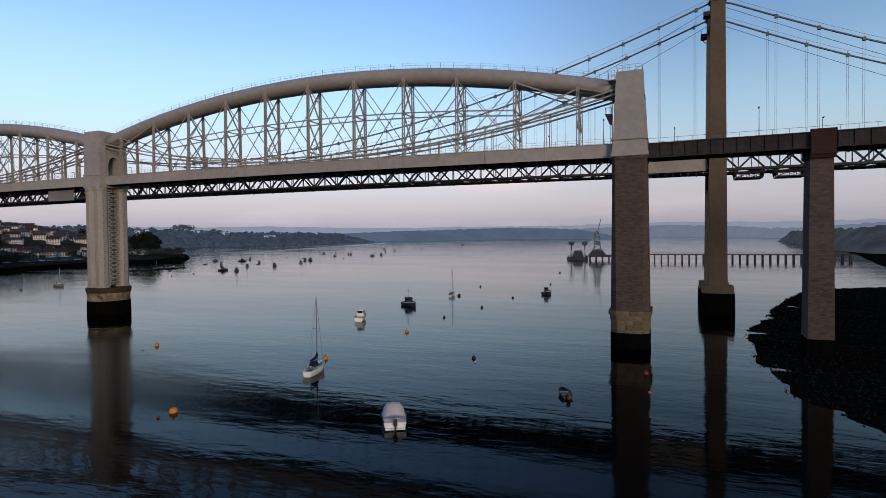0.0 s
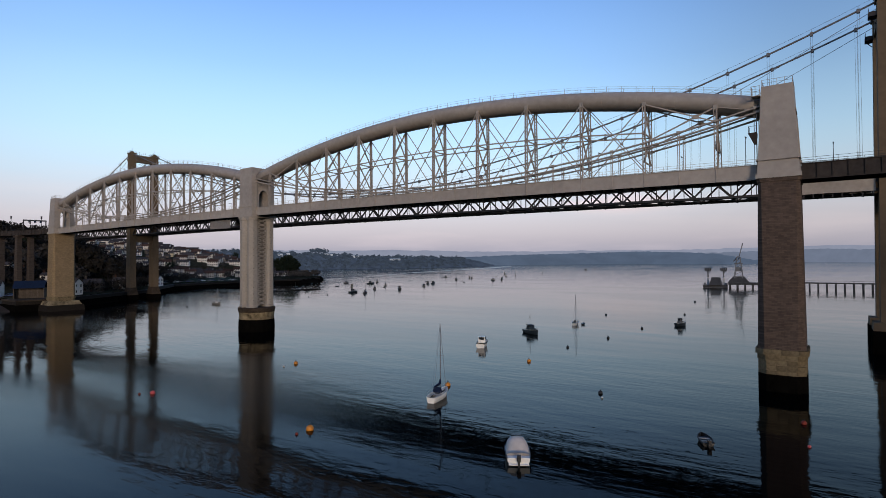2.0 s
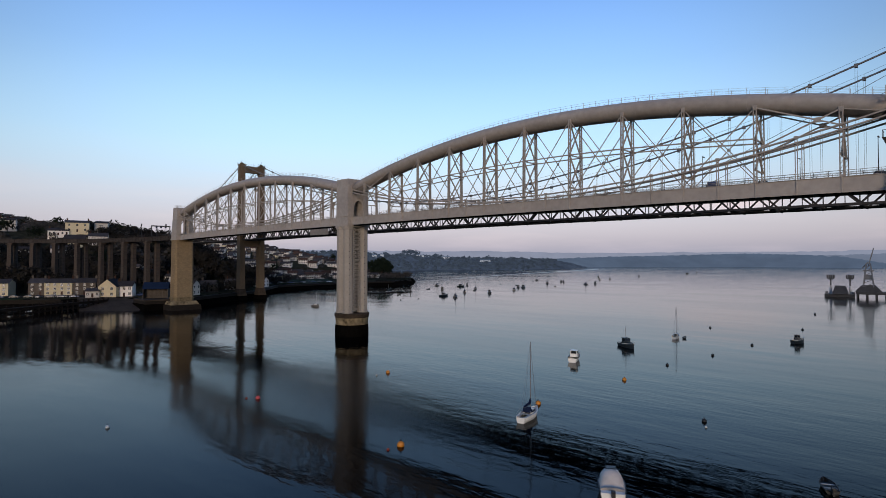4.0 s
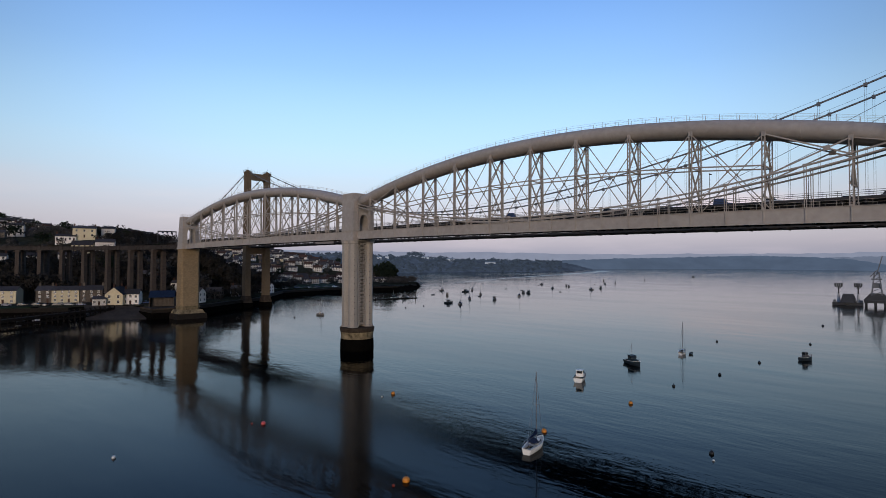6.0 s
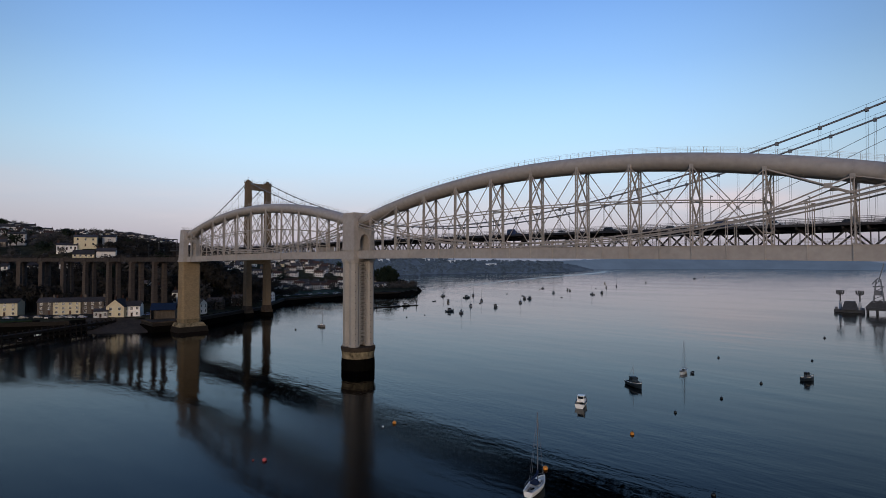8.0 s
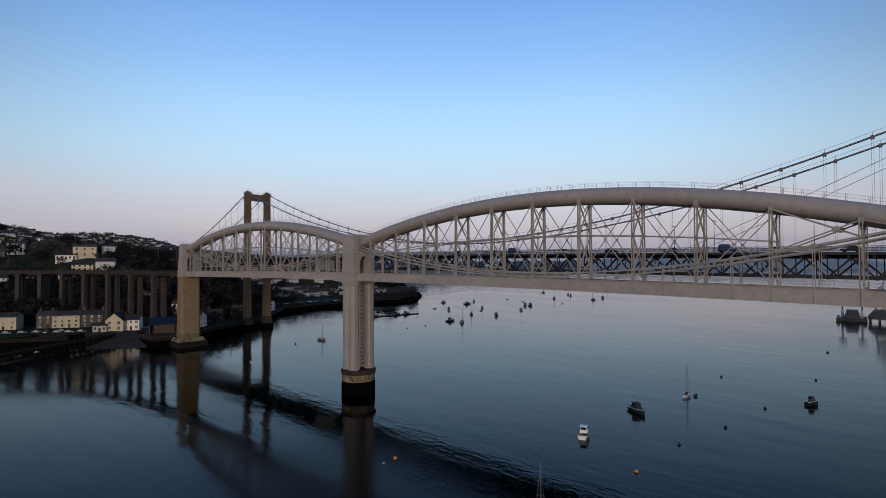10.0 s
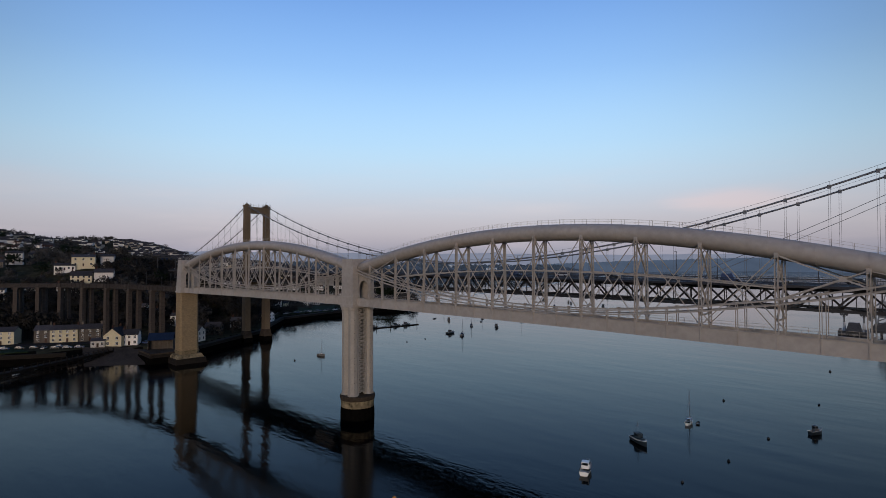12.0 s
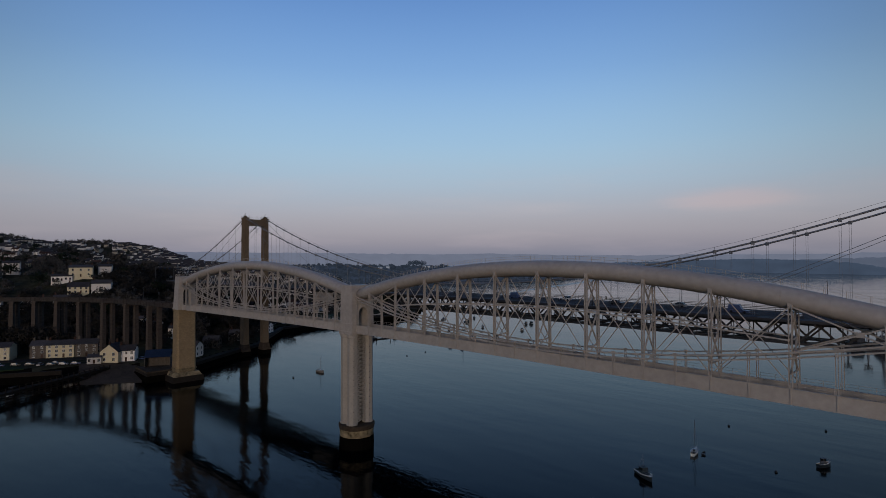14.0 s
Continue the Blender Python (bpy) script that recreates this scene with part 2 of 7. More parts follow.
# ---------------------------------------------------------------- the lie of the land
W_SHORE = [(-2000, -260), (-400, -225), (-130, -212), (-75, -194), (-55, -186), (-32, -181), (-20, -168), (-10, -153), (0, -150), (30, -172), (60, -192), (82, -222), (106, -256), (140, -266), (174, -272), (215, -282), (245, -268), (266, -273), (300, -303), (326, -330),
           (338, -372), (389, -453), (469, -522), (540, -690), (590, -830), (660, -863), (741, -879), (956, -900), (1050, -1080), (1300, -1400), (1600, -1690), (2200, -1800), (9000, -3000)]
W_STEP = [(-2000, 42), (40, 42), (70, 36), (100, 18), (140, 12), (200, 10), (400, 4), (9000, 4)]
W_RISE = [(-2000, 89), (-250, 89), (-60, 88), (-31, 84), (-15, 76), (10, 66), (40, 56), (60, 50), (90, 44), (200, 47), (330, 34), (420, 11), (520, 18), (700, 18), (1500, 20), (9000, 20)]
W_BACK = [(-2000, 14), (-60, 16), (-20, 22), (20, 34), (60, 40), (123, 44), (180, 45), (240, 46), (300, 42), (420, 14), (500, 0), (9000, 0)]
W_RUN = [(-2000, 600), (-100, 560), (-20, 430), (20, 360), (60, 300), (110, 280), (200, 320), (400, 260), (700, 300), (9000, 400)]
E_SHORE = [(-2000, 240), (-120, 190), (-38, 164), (-27, 160), (-11, 158), (22, 160), (84, 177), (112, 187), (128, 198), (138, 212), (150, 236), (319, 268), (480, 300), (839, 350),
           (1400, 760), (2500, 1600), (9000, 5000)]


def table(rows, y):
    return float(np.interp(y, [r[0] for r in rows], [r[1] for r in rows]))


def smooth(t):
    t = max(0.0, min(1.0, t))
    return t * t * (3 - 2 * t)


def height(x, y):
    d = (table(W_SHORE, y) - x) * 0.78 - 0.9 * max(0.0, y - 650)
    if d > -3:
        flat = 40 if y < 60 else 18
        z = -2.5 + 7.3 * smooth((d + 3) / 9)
        if d > flat:
            step = table(W_STEP, y)
            z += step * smooth((d - flat) / 125)
            if d > 90:
                z += (table(W_RISE, y) - step) * smooth((d - (125 if y < 60 else 90 - 0.5 * min(144, y - 60))) / table(W_RUN, y)) * (1 + 0.015 * noise.noise((x / 140, y / 140, 3)))
            if d > 330:
                z += table(W_BACK, y) * smooth((d - 400) / 360)
            z += 1.2 * noise.noise((x / 30, y / 30, 1)) * smooth((d - flat) / 60)
        return z
    d = (x - table(E_SHORE, y)) * 0.85 - 0.9 * max(0.0, y - 600)
    if d > -8:
        z = 0.06 + 0.022 * d + 0.17 * noise.noise((x / 8, y / 8, 5)) + 0.10 * noise.noise((x / 2.4, y / 2.4, 7))
        if d > 45:
            z += 5 * smooth((d - 45) / 20) + 48 * smooth((d - 70) / 420)
        return min(z, 60) if d > 0 else min(z, 0.35) + 0.12 * d
    return -3.0


MUD = material("wet_mud_and_weed", (0.007, 0.006, 0.0045), 0.9, 0.5, 0.6, 0.08, bump=0.12)
LAND = material("winter_grass_and_scrub", (0.026, 0.028, 0.016), 0.95, 0.6, 0.25, 0.02, bump=0.2, tint=(0.042, 0.038, 0.024))


for dull in (MUD, TIDE, LAND):
    dull.node_tree.nodes["Principled BSDF"].inputs["Specular IOR Level"].default_value = 0.0


def build_ground():
    """One sheet of land and river bed, finer towards the water's middle, out to the horizon."""
    cx, cy = 139.0, -100.0
    angles = list(np.linspace(radians(40), radians(178), 470)) + list(np.linspace(radians(178), radians(400), 70))[1:-1]
    radii = [30.0]
    while radii[-1] < 2300:
        radii.append(radii[-1] * 1.0145 + 0.3)
    radii += [2700, 3300, 4200, 4900]
    vs, fs, mats = [], [], []
    n = len(angles)
    for r in radii:
        for a in angles:
            x, y = cx + r * math.cos(a), cy + r * math.sin(a)
            vs.append((x, y, height(x, y)))
    vs.append((cx, cy, -3.0))
    for j in range(len(radii) - 1):
        for i in range(n):
            k = (i + 1) % n
            fs.append((j * n + i, (j + 1) * n + i, (j + 1) * n + k, j * n + k))
            x, y, z = vs[j * n + i]
            mats.append(1 if (x > 100 and y < 900 and z < 3.5) or z < 3.2 else 0)
    for i in range(n):
        fs.append((len(vs) - 1, i, (i + 1) % n))
        mats.append(1)
    me = bpy.data.meshes.new("ground")
    me.from_pydata(vs, [], fs)
    me.materials.append(LAND)
    me.materials.append(MUD)
    me.polygons.foreach_set("material_index", mats)
    me.shade_smooth()
    tagged(new("ground", me), "river banks of dark mud, winter grass and scrub", "ground", kind="structure")


build_ground()


def build_water():
    m = bpy.data.materials.new("calm_dusk_water")
    m.use_nodes = True
    n, l = m.node_tree.nodes, m.node_tree.links
    b = n["Principled BSDF"]
    b.inputs["Base Color"].default_value = (0.0001, 0.0009, 0.0014, 1)
    b.inputs["Roughness"].default_value, b.inputs["IOR"].default_value = 0.075, 1.33
    b.inputs["Specular IOR Level"].default_value = 0.125
    b.inputs["Specular Tint"].default_value = (0.62, 1.0, 1.0, 1)
    co = n.new("ShaderNodeTexCoord")
    mp = n.new("ShaderNodeMapping")
    mp.inputs["Rotation"].default_value = (0, 0, radians(-25))
    mp.inputs["Scale"].default_value = (0.36, 1.0, 1.0)
    l.new(co.outputs["Object"], mp.inputs[0])
    ripple, swell, patch, streak = (n.new("ShaderNodeTexNoise") for _ in range(4))
    for t, s, d in ((ripple, 0.9, 3), (swell, 0.08, 2), (patch, 0.02, 4), (streak, 0.007, 3)):
        t.inputs["Scale"].default_value, t.inputs["Detail"].default_value = s, d
        l.new(mp.outputs[0], t.inputs[0])
    # calm and ruffled patches
    mr, ro = n.new("ShaderNodeMapRange"), n.new("ShaderNodeMapRange")
    mix = n.new("ShaderNodeMath")
    mix.operation = "MULTIPLY_ADD"
    mix.inputs[1].default_value = 0.6
    half = n.new("ShaderNodeMath")
    half.operation = "MULTIPLY"
    half.inputs[1].default_value = 0.4
    l.new(streak.outputs[0], half.inputs[0])
    l.new(patch.outputs[0], mix.inputs[0])
    l.new(half.outputs[0], mix.inputs[2])
    for q, lo, hi, a, z in ((mr, 0.44, 0.60, 0.18, 1.0), (ro, 0.45, 0.58, 0.12, 0.03)):
        q.inputs[1].default_value, q.inputs[2].default_value, q.inputs[3].default_value, q.inputs[4].default_value = lo, hi, a, z
        l.new(mix.outputs[0], q.inputs[0])
    # a broad gust patch off the middle of the stream, where reflections smear
    gm, gt, gr, top = n.new("ShaderNodeMapping"), n.new("ShaderNodeTexGradient"), n.new("ShaderNodeMapRange"), n.new("ShaderNodeMath")
    gm.vector_type = "TEXTURE"
    gm.inputs["Location"].default_value, gm.inputs["Scale"].default_value = (80, -22, 0), (62, 36, 1000)
    gt.gradient_type = "SPHERICAL"
    wob, wmul = n.new("ShaderNodeVectorMath"), n.new("ShaderNodeVectorMath")
    wmul.operation, wob.operation = "SCALE", "ADD"
    wmul.inputs["Scale"].default_value = 44
    l.new(patch.outputs["Color"], wmul.inputs[0])
    l.new(co.outputs["Object"], wob.inputs[0])
    l.new(wmul.outputs[0], wob.inputs[1])
    l.new(wob.outputs[0], gm.inputs[0])
    l.new(gm.outputs[0], gt.inputs[0])
    gr.interpolation_type = "SMOOTHSTEP"
    gr.inputs[1].default_value, gr.inputs[2].default_value, gr.inputs[3].default_value, gr.inputs[4].default_value = 0.0, 0.8, 0.0, 0.17
    l.new(gt.outputs["Fac"], gr.inputs[0])
    top.operation = "MAXIMUM"
    l.new(ro.outputs[0], top.inputs[0])
    l.new(gr.outputs[0], top.inputs[1])
    # a second ruffled reach off the western promenade
    gm2, gt2, gr2, top2 = n.new("ShaderNodeMapping"), n.new("ShaderNodeTexGradient"), n.new("ShaderNodeMapRange"), n.new("ShaderNodeMath")
    gm2.vector_type = "TEXTURE"
    gm2.inputs["Location"].default_value, gm2.inputs["Scale"].default_value = (-53, -50, 0), (75, 30, 1000)
    gm2.inputs["Rotation"].default_value = (0, 0, radians(8))
    gt2.gradient_type, gr2.interpolation_type, top2.operation = "SPHERICAL", "SMOOTHSTEP", "MAXIMUM"
    gr2.inputs[1].default_value, gr2.inputs[2].default_value, gr2.inputs[3].default_value, gr2.inputs[4].default_value = 0.0, 0.8, 0.0, 0.085
    l.new(wob.outputs[0], gm2.inputs[0])
    l.new(gm2.outputs[0], gt2.inputs[0])
    l.new(gt2.outputs["Fac"], gr2.inputs[0])
    l.new(top.outputs[0], top2.inputs[0])
    l.new(gr2.outputs[0], top2.inputs[1])
    l.new(top2.outputs[0], b.inputs["Roughness"])
    mul = n.new("ShaderNodeMath")
    mul.operation = "MULTIPLY"
    l.new(ripple.outputs[0], mul.inputs[0])
    l.new(mr.outputs[0], mul.inputs[1])
    b1, b2 = n.new("ShaderNodeBump"), n.new("ShaderNodeBump")
    b1.inputs["Strength"].default_value, b1.inputs["Distance"].default_value = 1.0, 0.032
    b2.inputs["Strength"].default_value, b2.inputs["Distance"].default_value = 1.0, 0.10
    l.new(mul.outputs[0], b1.inputs["Height"])
    l.new(swell.outputs[0], b2.inputs["Height"])
    # wavelets a few metres long that break reflections into fingers
    chop, b3 = n.new("ShaderNodeTexNoise"), n.new("ShaderNodeBump")
    chop.inputs["Scale"].default_value, chop.inputs["Detail"].default_value = 0.26, 2
    b3.inputs["Strength"].default_value, b3.inputs["Distance"].default_value = 1.0, 0.045
    fold = n.new("ShaderNodeMath")
    fold.operation = "MULTIPLY"
    l.new(mp.outputs[0], chop.inputs[0])
    l.new(chop.outputs[0], fold.inputs[0])
    l.new(mr.outputs[0], fold.inputs[1])
    l.new(fold.outputs[0], b3.inputs["Height"])
    l.new(b2.outputs[0], b3.inputs["Normal"])
    l.new(b3.outputs[0], b1.inputs["Normal"])
    l.new(b1.outputs[0], b.inputs["Normal"])
    s = Shape()
    k = 48
    s.add([(139 + 4800 * math.cos(2 * math.pi * i / k), -100 + 4800 * math.sin(2 * math.pi * i / k), 0) for i in range(k)], [tuple(range(k))])
    solid("water", s, m, "calm dark blue tidal river at dusk", "water", kind="structure")


build_water()

# ---------------------------------------------------------------- railway bridge: spans
EAST, MID, WEST = Vector((137.8, 0.0, 0)), Vector((-1.6, -2.2, 0)), Vector((-138.6, -6.6, 0))
SPAN = (EAST - MID).length
HALF, PITCH = SPAN / 2, 12.08
GT, GB, GY = 36.78, 34.22, 2.6          # girder top and bottom, half the distance of the girders
TIDE_Z = 2.7


def tube_z(d):
    return 56.05 - 8.5 * (d / 66.5) ** 2


def chain_z(d):
    return 38.6 + 7.7 * (d / 66.0) ** 2


def strut_z(d):
    return 47.4 - 2.1 * (d / 46.0) ** 2


def camber(x):
    """The deck's slight rise towards the middle pier."""
    return 1.35 - 0.95 * ((x - 10) / 128) ** 2


def build_span(name, label, cx):
    """A lenticular span about its own middle, which stands at cx along the bridge."""
    sp = thing(name, label, "bridge span")
    end = HALF - 2.6

    def up(d):
        return camber(cx + d)

    def strip(s, x0, x1, y0, y1, z0, z1, n=24):
        """A long bar of the deck that follows its camber."""
        rows = []
        for i in range(n + 1):
            d = x0 + (x1 - x0) * i / n
            rows.append([(d, y0, z0 + up(d)), (d, y1, z0 + up(d)), (d, y1, z1 + up(d)), (d, y0, z1 + up(d))])
        s.loft(rows)

    # oval wrought-iron tube
    s = Shape()
    rings = []
    for i in range(41):
        d = -end + 2 * end * i / 40
        rings.append([(d, 2.55 * math.cos(a), tube_z(d) + 1.85 * math.sin(a)) for a in (2 * math.pi * k / 28 for k in range(28))])
    s.loft(rings)
    s.smooth = True
    tube = part("tube", s, PAINT, sp, "warm grey painted oval iron tube")
    for i in range(0, 41, 2):
        s = Shape()
        d = -end + 2 * end * i / 40
        s.loft([[(d + e, 2.58 * math.cos(a), tube_z(d) + 1.88 * math.sin(a)) for a in (2 * math.pi * k / 28 for k in range(28))] for e in (-0.09, 0.09)])
        part("seam_band", s, PAINT, tube)
    # handrail along the tube's top
    for side in (-0.75, 0.75):
        s = Shape()
        pts = []
        for i in range(47):
            d = -end + 2 * end * i / 46
            z = tube_z(d) + 1.8
            s.beam((d, side, z - 0.1), (d, side, z + 1.1), 0.055)
            pts.append((d, side, z))
        for a, b in zip(pts, pts[1:]):
            for hh in (0.55, 1.05):
                s.beam((a[0], a[1], a[2] + hh), (b[0], b[1], b[2] + hh), 0.024)
        part("tube_handrail", s, PAINT, tube, "thin grey handrail")
    # plate girders with narrow flanges and stiffeners, and the track bed between them
    for side in (-1, 1):
        y = side * GY
        s = Shape()
        e = HALF - 2.2
        strip(s, -e, e, y - 0.06, y + 0.06, GB, GT)
        strip(s, -e, e, y - 0.24, y + 0.24, GT - 0.08, GT)
        strip(s, -e, e, y - 0.22, y + 0.22, GB, GB + 0.07)
        for k in range(-11, 12):
            d = k * PITCH / 2
            s.box(d - 0.07, y - 0.2, GB + 0.07 + up(d), d + 0.07, y + 0.2, GT - 0.08 + up(d))
        girder = part("girder", s, PAINT, sp, "riveted grey plate girder")
        s = Shape()
        n = 60
        for i in range(n + 1):
            d = -e + 2 * e * i / n
            s.beam((d, y, GT + up(d)), (d, y, GT + 0.95 + up(d)), 0.05)
        for h in (0.5, 0.95):
            strip(s, -e, e, y - 0.02, y + 0.02, GT + h - 0.02, GT + h + 0.02)
        part("parapet_rail", s, PAINT, girder)
    s = Shape()
    strip(s, -HALF + 2.2, HALF - 2.2, -GY + 0.3, GY - 0.3, GB + 0.9, GB + 1.5)
    for k in range(-33, 34):
        d = k * 2.04
        s.box(d - 0.12, -GY + 0.07, GB + 0.02 + up(d), d + 0.12, GY - 0.07, GB + 0.9 + up(d))
    part("track_bed", s, IRON, sp, "dark trough floor on cross girders")
    for y in (-0.72, 0.72):
        s = Shape()
        strip(s, -HALF + 2.2, HALF - 2.2, y - 0.05, y + 0.05, GB + 1.5, GB + 1.65)
        part("rail", s, IRON, sp)
    # hangers
    for k in range(-5, 6):
        d = k * PITCH
        top = tube_z(d) - 0.95
        g = GT + up(d)
        for side in (-1, 1):
            y = side * (GY - 0.02)
            s = Shape()
            yt = side * 2.36
            for o in (-0.23, 0.23):
                s.beam((d + o, y, g), (d + o, yt, top), 0.46, 0.12)
            z = g + 0.4
            while z < top - 0.8:
                s.beam((d - 0.17, y, z), (d + 0.17, y, z + 0.55), 0.1, 0.05)
                z += 0.8
            s.box(d - 0.35, yt - 0.14, top - 0.5, d + 0.35, yt + 0.14, top + 0.35)
            s.box(d - 0.30, y - 0.2, g, d + 0.30, y + 0.2, g + 0.3)
            part("hanger", s, PAINT, sp)
        # bracing across the track between the two hangers
        s = Shape()
        low = g + 2.2
        cuts = [top - 0.2, strut_z(d), low] if abs(k) < 5 else [top - 0.2, low + 1.2]
        for a, b in zip(cuts, cuts[1:]):
            s.beam((d, -2.4, a), (d, 2.5, b), 0.28, 0.2)
            s.beam((d, 2.4, a), (d, -2.5, b), 0.28, 0.2)
            s.beam((d, -2.5, b + 0.35), (d, 0, b - 0.1), 0.16, 0.16)
            s.beam((d, 2.5, b + 0.35), (d, 0, b - 0.1), 0.16, 0.16)
            s.beam((d, -2.5, b), (d, 2.5, b), 0.2, 0.22)
        part("cross_frame", s, PAINT, sp)
    # level struts and crossing ties of each side
    for side in (-1, 1):
        y = side * (GY - 0.05)
        for k in range(-4, 4):
            a, b = k * PITCH, (k + 1) * PITCH
            part("level_strut", Shape().beam((a, y, strut_z(a)), (b, y, strut_z(b)), 0.2, 0.24), PAINT, sp)
        for k in range(-5, 5):
            a, b = k * PITCH, (k + 1) * PITCH
            la = GT + up(a) + 0.3 if abs(k) < 5 else chain_z(a)
            lb = GT + up(b) + 0.3 if abs(k + 1) < 5 else chain_z(b)
            if k in (-5, 4):
                la, lb = chain_z(a) + 0.4, chain_z(b) + 0.4
            w = 0.22 if k in (-5, 4) else 0.15
            s = Shape()
            ta, tb = (a, side * 2.4, tube_z(a) - 1.0), (b, side * 2.4, tube_z(b) - 1.0)
            s.beam(ta, (b, y, lb), w)
            s.beam(tb, (a, y, la), w)
            za, zb = ta[2], tb[2]
            t = (za - la) / ((za - la) + (zb - lb))
            mid = (a + (b - a) * t, y, za + (lb - za) * t)
            r = 0.5 if k in (-5, 4) else 0.26
            s.box(mid[0] - r, y - 0.07, mid[2] - r * 0.8, mid[0] + r, y + 0.07, mid[2] + r * 0.8)
            part("diagonal_tie", s, PAINT, sp)
        for sg in (-1, 1):
            a, b = sg * 5 * PITCH, sg * (HALF - 2.4)
            s = Shape()
            s.beam((a, side * 2.4, tube_z(a) - 1.0), (b, y, chain_z(b) - 0.3), 0.14)
            part("diagonal_tie", s, PAINT, sp)
    # suspension chains: an upper and a lower run of eyebar links on each side
    for side in (-1, 1):
        for lift in (0.42, -0.42):
            s = Shape()
            for k in range(-11, 11):
                a, b = k * PITCH / 2, (k + 1) * PITCH / 2
                a, b = max(a, -HALF + 2.4), min(b, HALF - 2.4)
                for o in (-0.22, 0.0, 0.22):
                    y = side * (GY + 0.12) + o
                    s.beam((a, y, chain_z(a) + lift), (b, y, chain_z(b) + lift), 0.07, 0.24)
                s.tube((b, side * (GY + 0.12) - 0.3, chain_z(b) + lift), (b, side * (GY + 0.12) + 0.3, chain_z(b) + lift), 0.22, n=8)
            for sg in (-1, 1):
                a, b = sg * 11 * PITCH / 2, sg * (HALF - 2.0)
                for o in (-0.22, 0.0, 0.22):
                    y = side * (GY + 0.12) + o
                    s.beam((a, y, chain_z(a) + lift), (b, y, chain_z(b) + lift), 0.07, 0.24)
            part("suspension_chain", s, PAINT, sp, "flat eyebar chain links")
        for k in range(-6, 6):
            d = (k + 0.5) * PITCH
            s = Shape()
            z1 = chain_z(d) + 0.75
            s.beam((d - 0.16, side * GY, GT + up(d)), (d - 0.16, side * GY, z1), 0.26, 0.09)
            s.beam((d + 0.16, side * GY, GT + up(d)), (d + 0.16, side * GY, z1), 0.26, 0.09)
            s.box(d - 0.3, side * GY - 0.25, z1 - 0.25, d + 0.3, side * GY + 0.25, z1)
            part("chain_post", s, PAINT, sp)
    return sp


def along(a, b):
    m = (a + b) / 2
    return Matrix.Translation(m) @ Matrix.Rotation(math.atan2(b.y - a.y, b.x - a.x), 4, "Z")


for a, b in ((MID, EAST), (WEST, MID)):
    span = build_span("bridge_span", "grey iron lenticular railway span, arched tube over hanging chains", (a.x + b.x) / 2)
    tagged(span, group="spans of the railway bridge")
    span.matrix_basis = along(a, b)


# ---------------------------------------------------------------- railway bridge: portals and piers
def arch_ring(hw, z0, spring, top, n=10):
    pts = [(-hw, z0), (-hw, spring)]
    for i in range(1, n):
        a = math.pi * (1 - i / n)
        pts.append((hw * math.cos(a), spring + (top - spring) * math.sin(a)))
    return pts + [(hw, spring), (hw, z0)]


